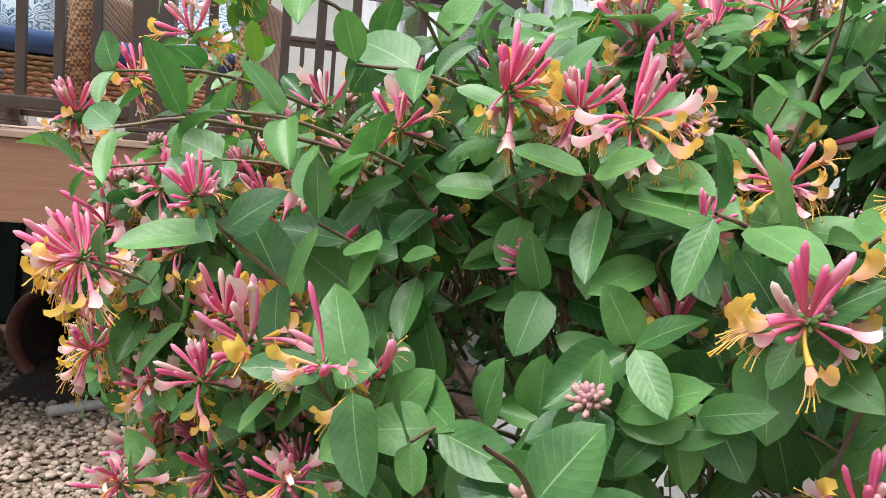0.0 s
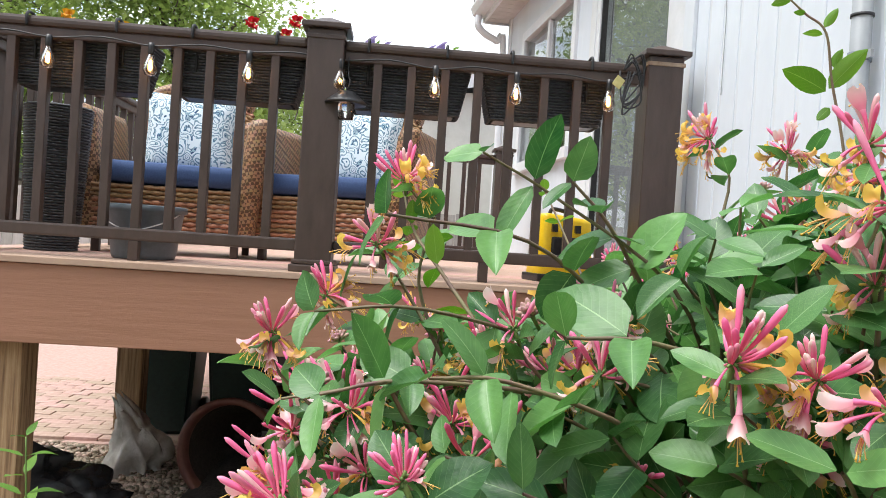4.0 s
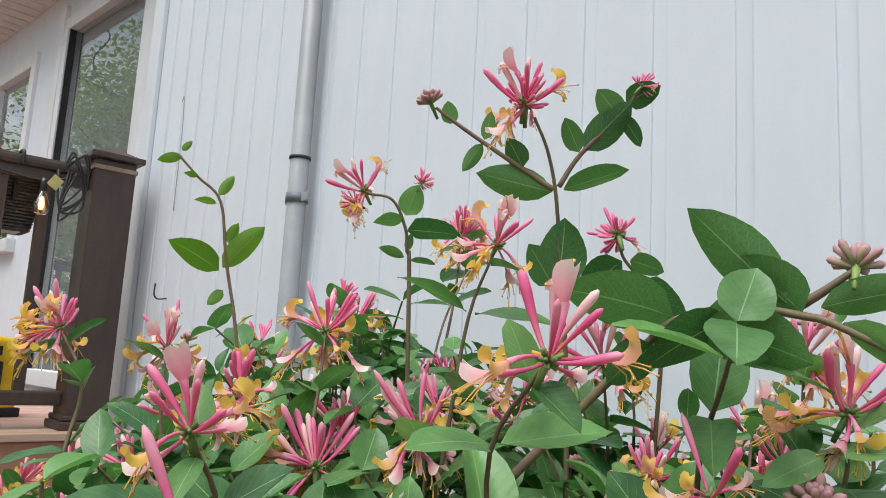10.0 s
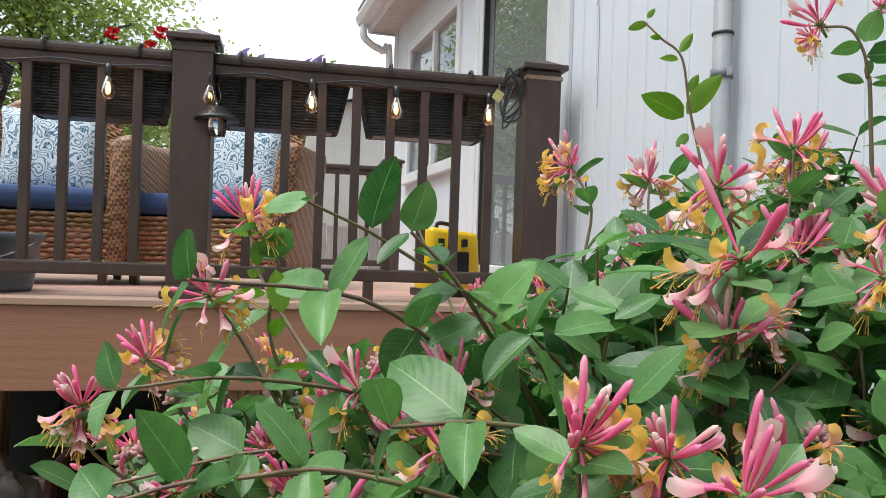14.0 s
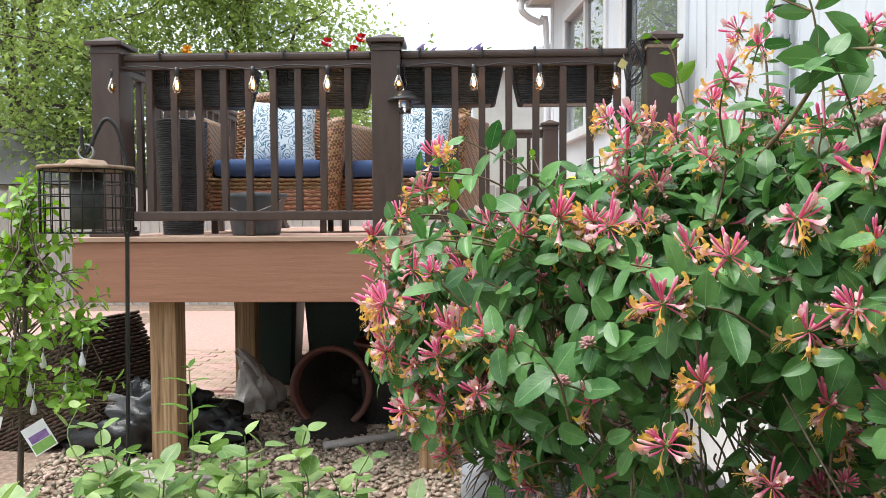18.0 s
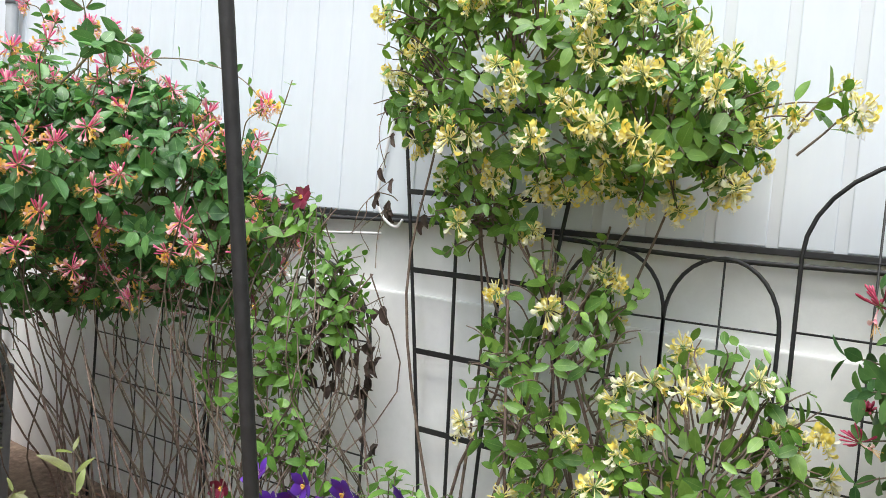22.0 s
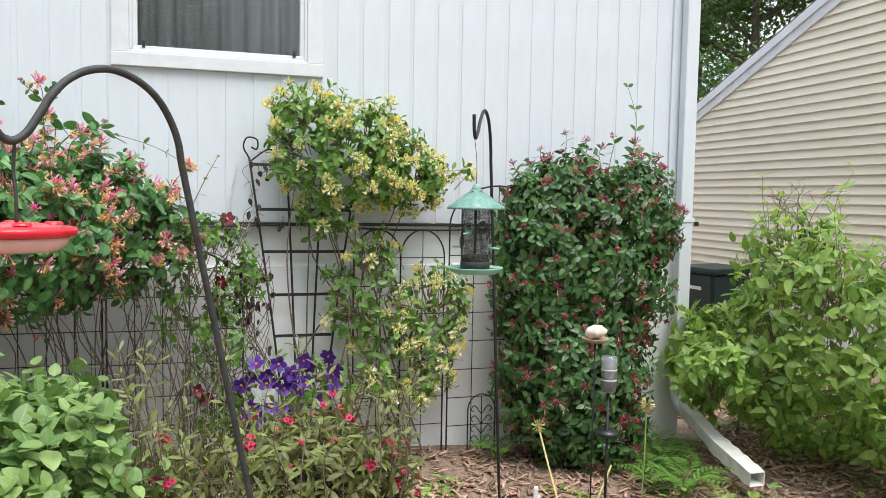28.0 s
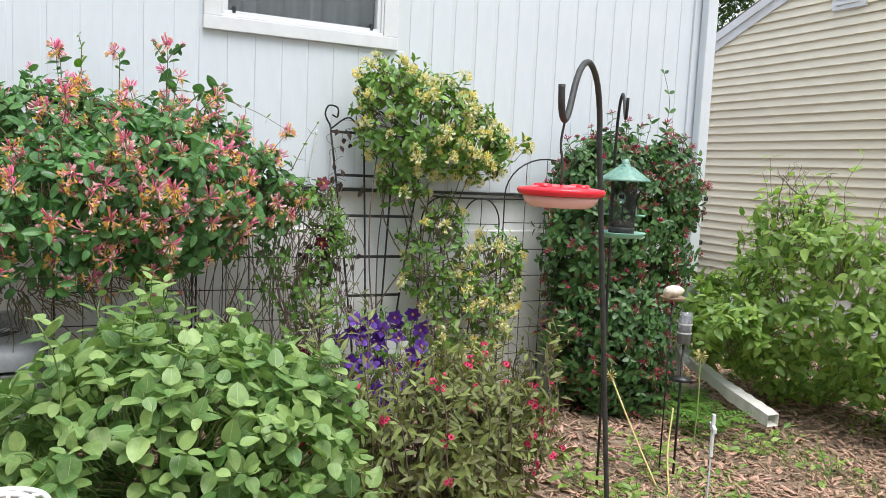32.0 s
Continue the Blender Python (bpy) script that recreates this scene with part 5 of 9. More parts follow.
def wicker_chair(x, y, turn):
    c = thing("wicker_armchair", "brown wicker armchair with navy seat cushion on the deck", "chair", pose(x, y, DZ, 0, 0, turn), group="wicker chairs on the deck")

    def skin(name, surf, nu, nv, thick=0.03):
        """A woven skin: rows of strands on a surface surf(u, v)."""
        b = Buf()
        for i in range(nv):
            pts = []
            for j in range(nu + 1):
                u, v = j / nu, (i + 0.5) / nv
                p = np.array(surf(u, v))
                e = 0.01
                du = np.array(surf(min(u + e, 1), v)) - np.array(surf(max(u - e, 0), v))
                dv = np.array(surf(u, min(v + e, 1))) - np.array(surf(u, max(v - e, 0)))
                n = np.cross(du, dv)
                n /= np.linalg.norm(n) + 1e-9
                pts.append(p + n * 0.006 * (1 if (i + j) % 2 else -1))
            tube(b, pts, 0.0115, 4, 0, False)
        part(name, b, M_WICKER, c, kind="stuff")

    W, D = 0.36, 0.36
    skin("backrest", lambda u, v: (-W + 0.04 + (2 * W - 0.08) * u, 0.30 + 0.10 * v + 0.05 * math.sin(math.pi * u), 0.42 + 0.42 * v + 0.10 * math.sin(math.pi * u) * v), 26, 22)
    for s in (-1, 1):
        bm = box(s * W - 0.06, s * W + 0.06, -D - 0.01, 0.33, 0.08, 0.72, 0.05)
        for v in bm.verts:
            f = max(0.0, v.co.z / 0.72)
            v.co.x += s * 0.07 * f * f
            v.co.z += 0.07 * f * max(0.0, v.co.y + 0.1)
        part("armrest", bm, M_RATTAN, c, "thick woven rattan arm", smooth=True)
    skin("apron", lambda u, v: (-W + 2 * W * u, -D, 0.10 + 0.24 * v), 26, 10)
    b = Buf()
    tube(b, bend([(-W + 0.06, 0.44, 0.86), (-0.15, 0.46, 0.95), (0.15, 0.46, 0.95), (W - 0.06, 0.44, 0.86)], 6), 0.045, 10)
    part("back_roll", b, M_RATTAN, c)
    part("seat_frame", box(-W + 0.01, W - 0.01, -D + 0.015, D - 0.05, 0.30, 0.33, 0.006), M_WICKER, c)
    for sx in (-1, 1):
        for sy in (-D + 0.03, D - 0.05):
            part("leg", box(sx * (W - 0.03) - 0.02, sx * (W - 0.03) + 0.02, sy - 0.02, sy + 0.02, 0, 0.31, 0.006), M_RAIL, c)
    bm = box(-W + 0.03, W - 0.03, -D - 0.02, 0.26, 0.345, 0.455, 0.04)
    tagged(part("seat_cushion", bm, M_CUSHION, None, "plump navy blue seat cushion on a wicker armchair", pose(x, y, DZ, 0, 0, turn), smooth=True), category="cushion", group="navy cushions")
    me = bmesh.new()
    r = bmesh.ops.create_grid(me, x_segments=14, y_segments=14, size=0.25)
    top = [v for v in me.verts]
    g = bmesh.ops.duplicate(me, geom=me.verts[:] + me.edges[:] + me.faces[:])
    dup = [e for e in g["geom"] if isinstance(e, bmesh.types.BMVert)]
    for sgn, vs in ((1, top), (-1, dup)):
        for v in vs:
            a, e = v.co.x / 0.25, v.co.y / 0.25
            f = max(0.0, (1 - a ** 4) * (1 - e ** 4))
            v.co.z = sgn * (0.004 + 0.075 * f ** 0.6)
            v.co.x *= 1 - 0.07 * (1 - e * e) * abs(a)
            v.co.y *= 1 - 0.07 * (1 - a * a) * abs(e)
    bmesh.ops.reverse_faces(me, faces=[f for f in me.faces if f.verts[0] in dup])
    tagged(part("throw_pillow", me, M_PAISLEY, None, "square paisley throw pillow in blue and white leaning on a chair", pose(x, y, DZ, 0, 0, turn) @ pose(0.0, 0.20, 0.66, 76, 0, 2), smooth=True), category="pillow", group="paisley pillows")


wicker_chair(-1.07, 4.22, 6)
wicker_chair(-0.19, 4.30, -14)


def tall_planter():
    t = thing("tall_planter", "tall black wicker planter standing on the deck", "planter", pose(-1.47, 3.62, DZ))
    b = Buf()
    for i in range(52):
        r = 0.105 + 0.035 * i / 52
        n = 40
        pts = [((r + 0.0035 * (1 if (i + j) % 2 else -1)) * math.cos(6.2832 * j / n), (r + 0.0035 * (1 if (i + j) % 2 else -1)) * math.sin(6.2832 * j / n), 0.008 + 0.0126 * i) for j in range(n + 1)]
        tube(b, pts, 0.0068, 4, 0, False)
    part("woven_shell", b, M_BLACKWICKER, t, kind="stuff")
    b = Buf()
    lathe(b, [(0.0, 0.005), (0.09, 0.005), (0.12, 0.6), (0.118, 0.62), (0.0, 0.6)], 20)
    part("liner", b, M_BLACKPLASTIC, t)


tall_planter()


def bucket():
    t = thing("plastic_bucket", "grey plastic bucket with a wire handle on the deck edge", "bucket", pose(-0.97, 3.36, DZ))
    b = Buf()
    lathe(b, [(0.0, 0.002), (0.125, 0.002), (0.132, 0.02), (0.155, 0.195), (0.168, 0.20), (0.170, 0.225), (0.160, 0.228), (0.150, 0.20), (0.124, 0.02), (0.0, 0.012)], 28)
    part("body", b, M_GREYPLASTIC, t)
    b = Buf()
    tube(b, bend([(-0.16, 0, 0.21), (-0.12, -0.13, 0.16), (0.0, -0.185, 0.12), (0.12, -0.13, 0.16), (0.16, 0, 0.21)], 6), 0.003, 5)
    part("handle", b, M_WHITEWIRE, t)


bucket()


def hanging_lantern():
    t = thing("hanging_lantern", "small black solar lantern hanging from the railing", "lantern", pose(-0.13, RY - 0.07, 2.02))
    b = Buf()
    lathe(b, [(0.0, 0.115), (0.03, 0.112), (0.075, 0.075), (0.085, 0.068), (0.083, 0.060), (0.04, 0.066), (0.0, 0.066)], 18)
    part("hood", b, M_BLACKPLASTIC, t)
    b = Buf()
    lathe(b, [(0.0, 0.0), (0.032, 0.0), (0.036, 0.03), (0.036, 0.064), (0.0, 0.064)], 14)
    part("globe", b, M_GLASS, t)
    b = Buf()
    tube(b, bend([(0, 0, 0.115), (0.012, 0, 0.15), (0.0, 0.03, 0.20), (0, 0.07, 0.33)], 5), 0.003, 5)
    part("hook", b, M_IRON, t)


hanging_lantern()


def tool_case():
    t = thing("tool_case", "yellow plastic tool case with black front panel on the deck", "tool case", pose(0.90, 3.66, DZ, 0, 0, 12) @ Matrix.Scale(0.74, 4))
    bm = box(-0.19, 0.19, -0.13, 0.13, 0.0, 0.44, 0.035)
    for v in bm.verts:
        f = max(0.0, v.co.z / 0.44)
        v.co.x *= 1 - 0.12 * f
        v.co.y *= 1 - 0.20 * f
        v.co.z -= 0.16 * f * max(0.0, v.co.x + 0.02)
    part("body", bm, M_YELLOW, t, "bright yellow shell", smooth=True)
    part("front_panel", box(-0.12, 0.09, -0.142, -0.118, 0.13, 0.29, 0.012), M_BLACKPLASTIC, t, "black recessed panel")
    part("base", box(-0.205, 0.205, -0.14, 0.14, -0.002, 0.05, 0.012), M_BLACKPLASTIC, t)
    b = Buf()
    tube(b, bend([(-0.09, 0, 0.43), (-0.07, 0, 0.47), (0.03, 0, 0.455), (0.06, 0, 0.41)], 5), 0.014, 8)
    part("handle", b, M_BLACKPLASTIC, t)
    for xx in (-0.10, 0.06):
        part("latch", box(xx - 0.018, xx + 0.018, -0.135, -0.105, 0.32, 0.37, 0.004), M_BLACKPLASTIC, t)


tool_case()


# ---------- under the deck ----------
def pot_on_side():
    x, y = -0.66, 3.98
    t = thing("fallen_pot", "large brown clay pot lying on its side, spilling soil", "plant pot", pose(x, y, gz(x, y) + 0.245, 84, 0, -8))
    b = Buf()
    lathe(b, [(0.0, -0.40), (0.15, -0.40), (0.17, -0.38), (0.225, -0.05), (0.238, 0.02), (0.262, 0.03), (0.265, 0.085), (0.25, 0.092), (0.232, 0.085), (0.222, 0.02), (0.16, -0.36), (0.0, -0.37)], 36)
    part("body", b, M_POT, t)
    b = Buf()
    lathe(b, [(0.230, 0.05), (0.219, 0.015), (0.158, -0.30), (0.0, -0.31)], 36)
    part("soil_lining", b, M_BLACKSOIL, t, "black soil caked inside")
    rng = random.Random(3)
    b = Buf()
    nx, ny = 22, 18
    verts, faces = [], []
    for j in range(ny + 1):
        for i in range(nx + 1):
            u, v = 2 * i / nx - 1, j / ny
            px, py = x + u * (0.20 + 0.10 * (1 - v)), y - 0.42 + v * 0.62
            hgt = max(0.0, (1 - u * u)) * (0.02 + 0.14 * v) * (0.35 + 0.65 * min(1, v * 4)) + 0.012 * noise.noise(Vector((px * 22, py * 22, 1)))
            if v == 0 or abs(u) == 1:
                hgt = -0.02
            verts.append((px, py, gz(px, py) + hgt))
    for j in range(ny):
        for i in range(nx):
            a = j * (nx + 1) + i
            faces.append([a, a + 1, a + nx + 2, a + nx + 1])
    b.add(verts, faces)
    tagged(part("spilled_soil", b, M_BLACKSOIL, None, kind="stuff"), "black potting soil spilled from the fallen pot", "soil")


pot_on_side()


def wheelie_bin(x, y, turn):
    t = thing("wheelie_bin", "dark green plastic wheeled rubbish bin under the deck", "bin", pose(x, y, gz(x, y), 0, 0, turn), group="rubbish bins")
    bm = bmesh.new()
    r = bmesh.ops.create_cube(bm, size=1.0)
    for v in r["verts"]:
        top = v.co.z > 0
        v.co = Vector((v.co.x * (0.50 if top else 0.40), v.co.y * (0.56 if top else 0.42), 0.93 if top else 0.03))
    bmesh.ops.bevel(bm, geom=bm.edges[:], offset=0.03, segments=3, affect="EDGES")
    part("body", bm, M_BIN, t)
    part("rim", box(-0.27, 0.27, -0.30, 0.30, 0.88, 0.93, 0.015), M_BIN, t)
    part("lid", box(-0.27, 0.27, -0.32, 0.30, 0.935, 0.985, 0.02), M_BIN, t)
    for s in (-1, 1):
        b = Buf()
        lathe(b, [(0.0, -0.025), (0.085, -0.025), (0.10, -0.015), (0.10, 0.015), (0.085, 0.025), (0.0, 0.025)], 20)
        part("wheel", b, M_BLACKPLASTIC, t, at=pose(s * 0.23, 0.20, 0.10, 0, 90, 0))
    b = Buf()
    tube(b, bend([(-0.2, 0.30, 0.90), (-0.18, 0.36, 0.92), (0.18, 0.36, 0.92), (0.2, 0.30, 0.90)], 4), 0.016, 8)
    part("handle", b, M_BIN, t)


wheelie_bin(-1.36, 5.15, 4)
wheelie_bin(-0.80, 5.2, -6)


def black_tub():
    t = thing("storage_tub", "black plastic storage tub under the deck", "tub", pose(-0.30, 4.1, gz(-0.30, 4.1), 0, 0, 8))
    bm = bmesh.new()
    r = bmesh.ops.create_cube(bm, size=1.0)
    for v in r["verts"]:
        top = v.co.z > 0
        v.co = Vector((v.co.x * (0.42 if top else 0.36), v.co.y * (0.32 if top else 0.27), 0.36 if top else 0.0))
    bmesh.ops.bevel(bm, geom=bm.edges[:], offset=0.02, segments=2, affect="EDGES")
    part("body", bm, M_BLACKPLASTIC, t)
    part("rim", box(-0.235, 0.235, -0.185, 0.185, 0.335, 0.375, 0.012), M_BLACKPLASTIC, t)
    for s in (-1, 1):
        part("handle", box(s * 0.24 - 0.02, s * 0.24 + 0.02, -0.07, 0.07, 0.26, 0.30, 0.008), M_BLACKPLASTIC, t)


black_tub()


def stacked_planter():
    z = gz(-0.30, 4.1) + 0.376
    t = thing("brown_planter", "brown plastic planter stacked on the black tub", "planter", pose(-0.30, 4.1, z, 0, 0, 14))
    b = Buf()
    lathe(b, [(0.0, 0.0), (0.17, 0.0), (0.19, 0.02), (0.235, 0.13), (0.25, 0.135), (0.25, 0.155), (0.232, 0.155), (0.18, 0.03), (0.0, 0.02)], 30)
    part("bowl", b, M_POT, t)
    b = Buf()
    lathe(b, [(0.0, 0.10), (0.21, 0.105)], 24)
    part("soil", b, M_BLACKSOIL, t)


def lumpy(rx, ry, rz, seed, rough=0.25, freq=2.5, sub=3):
    bm = bmesh.new()
    bmesh.ops.create_icosphere(bm, subdivisions=sub, radius=1.0)
    for v in bm.verts:
        k = 1 + rough * noise.noise(v.co * freq + Vector((seed * 7.1, 0, 0))) + 0.4 * rough * noise.noise(v.co * freq * 3 + Vector((seed, 5, 0)))
        v.co = Vector((v.co.x * rx * k, v.co.y * ry * k, max(-0.6, v.co.z) * rz * k))
    return bm


def lump_thing(name, label, category, x, y, r, material, seed, rough=0.25, freq=2.5, smooth=True, group="", turn=0):
    return tagged(part(name, lumpy(*r, seed, rough, freq, 4 if material is M_BAG else 3), material, None, at=pose(x, y, gz(x, y) + r[2] * 0.55, 0, 0, turn), smooth=smooth), label, category, group)


stacked_planter()


def sack():
    """A half-empty plastic sack: slumped and wide at its foot, gathered to a folded, leaning top."""
    bm = lumpy(0.15, 0.12, 0.24, 1, 0.55, 2.6, 4)
    for v in bm.verts:
        f = max(0.0, v.co.z / 0.24)
        k = 1 - 0.62 * f
        fold = 0.012 * math.sin(7 * math.atan2(v.co.y, v.co.x) + 9 * f)
        v.co.x = (v.co.x + fold) * k - 0.09 * f * f
        v.co.y = (v.co.y + fold) * k
        v.co.z *= 1.12
    tagged(part("sack", bm, M_SACK, None, at=pose(-1.24, 4.28, gz(-1.24, 4.28) + 0.13, 0, 0, 20), smooth=True), "pale crumpled sack of garden soil under the deck", "sack")


sack()
lump_thing("bin_bag", "black shiny plastic bag full of rubbish", "bag", -1.66, 3.50, (0.40, 0.26, 0.22), M_BAG, 2, 0.5, 3.5)
lump_thing("bin_bag", "dark plastic bag beside the deck post", "bag", -1.30, 3.55, (0.24, 0.18, 0.14), M_BAG, 3, 0.5, 3.5)
for i, (x, y, r) in enumerate(((-1.25, 2.78, 0.09), (-1.05, 2.62, 0.06), (-1.38, 2.9, 0.07), (-0.92, 2.45, 0.055), (-1.5, 3.0, 0.08))):
    lump_thing("field_stone", "rounded grey field stone at the edge of the gravel", "stone", x, y, (r * 1.3, r, r * 0.6), M_STONE, 11 + i, 0.3, 1.6, group="field stones", turn=37 * i)
for i, (x, y, a) in enumerate(((-1.10, 2.86, 20), (-0.98, 2.70, -15))):
    tagged(part("loose_brick", box(-0.095, 0.095, -0.045, 0.045, 0, 0.055, 0.006), M_BRICK if i else M_STONE, None, at=pose(x, y, gz(x, y) + 0.004, 0, 0, a)), "loose brick lying on the gravel", "brick", "loose bricks")


def stick_pipe():
    b = Buf()
    tube(b, [(-0.62, 3.40, gz(-0.62, 3.40) + 0.035), (-0.30, 3.62, gz(-0.3, 3.62) + 0.03), (0.05, 3.9, gz(0.05, 3.9) + 0.03)], 0.024, 12)
    tagged(part("plastic_pipe", b, M_GREYPIPE, None), "grey plastic pipe lying on the gravel", "pipe")


stick_pipe()


def wicker_basket():
    t = thing("wicker_bench", "dark woven wicker bench lying under the deck corner", "bench", pose(-2.12, 3.65, gz(-2.1, 3.6) + 0.02, 0, 0, -14) @ pose(0, 0, 0, 0, -24, 0))
    b = Buf()
    for i in range(26):
        z = 0.02 + i * 0.022
        tube(b, [(-0.45 + 0.03 * j, -0.30 + 0.006 * (1 if (i + j) % 2 else -1), z) for j in range(31)], 0.011, 4, 0, False)
        tube(b, [(0.45 + 0.006 * (1 if (i + j) % 2 else -1), -0.30 + 0.03 * j, z) for j in range(21)], 0.011, 4, 0, False)
    part("woven_panel", b, M_DARKWICKER, t, kind="stuff")
    part("frame", box(-0.44, 0.44, -0.28, 0.28, 0.0, 0.57, 0.02), M_RAIL, t)


wicker_basket()


def ac_unit():
    x0, x1, y0, y1, top = 0.17, 0.93, 1.16, 1.92, 0.735
    cx, cy = (x0 + x1) / 2, (y0 + y1) / 2
    t = thing("air_conditioner", "grey outdoor air conditioner with wire fan guard on top", "air conditioner", pose(cx, cy, 0))
    h = (x1 - x0) / 2
    part("base_pad", box(-h - 0.06, h + 0.06, -h - 0.06, h + 0.06, -0.02, 0.10, 0.01), M_STONE, t, "concrete pad")
    part("coil", box(-h + 0.03, h - 0.03, -h + 0.03, h - 0.03, 0.10, top - 0.09, 0.03), M_ACFIN, t)
    for s, ang in enumerate((0, 90, 180, 270)):
        for k in range(24):
            part("louvre", louvre_mesh(h), M_LOUVRE, t, at=Matrix.Rotation(radians(ang), 4, "Z") @ Matrix.Translation((0, 0, 0.13 + k * 0.0212)))
    for sx in (-1, 1):
        for sy in (-1, 1):
            part("corner_post", box(sx * h - 0.035 * (sx > 0), sx * h + 0.035 * (sx < 0), sy * h - 0.035 * (sy > 0), sy * h + 0.035 * (sy < 0), 0.10, top - 0.08, 0.008), M_ACTOP, t)
    bm = bmesh.new()
    n = 48
    rings = []
    for rr, z, sq in ((h + 0.01, top - 0.09, 1), (h + 0.012, top - 0.03, 1), (h - 0.02, top - 0.004, 1), (h - 0.05, top, 0), (h - 0.055, top - 0.012, 0), (h - 0.07, top - 0.05, 0)):
        ring = []
        for i in range(n):
            a = 2 * math.pi * i / n
            c, s = math.cos(a), math.sin(a)
            k = 1 / max(abs(c), abs(s)) if sq else 1.0
            k = min(k, 1.30)
            ring.append(bm.verts.new((rr * c * k, rr * s * k, z)))
        rings.append(ring)
    for a, b in zip(rings, rings[1:]):
        for i in range(n):
            j = (i + 1) % n
            bm.faces.new((a[i], a[j], b[j], b[i]))
    part("top_cover", bm, M_ACTOP, t, smooth=True)
    for k in range(17):
        r = 0.07 + k * 0.0148
        b = Buf()
        z = top + 0.035 * (1 - (r / 0.31) ** 2)
        tube(b, [(r * math.cos(2 * math.pi * i / 40), r * math.sin(2 * math.pi * i / 40), z) for i in range(41)], 0.0024, 4, 0, False)
        part("guard_ring", b, M_ACTOP, t)
    for k in range(8):
        a = 2 * math.pi * k / 8
        b = Buf()
        tube(b, bend([(0.06 * math.cos(a), 0.06 * math.sin(a), top + 0.036), (0.18 * math.cos(a), 0.18 * math.sin(a), top + 0.024), (0.325 * math.cos(a), 0.325 * math.sin(a), top - 0.004)], 4), 0.003, 5)
        part("guard_spoke", b, M_ACTOP, t)
    b = Buf()
    lathe(b, [(0.0, top + 0.055), (0.075, top + 0.05), (0.085, top + 0.035), (0.085, top + 0.025), (0.0, top + 0.022)], 24)
    part("motor_cap", b, M_TRIM, t, "white motor cap")
    b = Buf()
    lathe(b, [(0.0, top - 0.07), (0.3, top - 0.072)], 24)
    part("fan_well", b, M_ACFIN, t)


_louvres = {}


def louvre_mesh(h):
    if h not in _louvres:
        bm = box(-h + 0.034, h - 0.034, -h - 0.001, -h + 0.012, 0, 0.0125, 0.003)
        me = bpy.data.meshes.new("louvre")
        bm.to_mesh(me)
        bm.free()
        me.materials.append(M_LOUVRE)
        _louvres[h] = me
    return _louvres[h]


ac_unit()


# ---------- coral honeysuckle ----------
CORAL_HEADS = [honey_head(1, 0.9, 0.029, 26, 1.2), honey_head(2, 0.75, 0.029, 28, 1.15), honey_head(3, 0.65, 0.027, 22, 1.15), honey_head(4, 1.0, 0.031, 14, 1.15), bud_head(5, 0.020, 22), honey_head(6, 0.12, 0.018, 34, 0.8), honey_head(9, 1.0, 0.028, 22, 1.25), honey_head(8, 0.8, 0.031, 8, 1.1)]
CORAL_MATS = [P_CORAL, P_LIP, P_PALE, P_STAMEN, M_GREENSTEM, P_BUD]


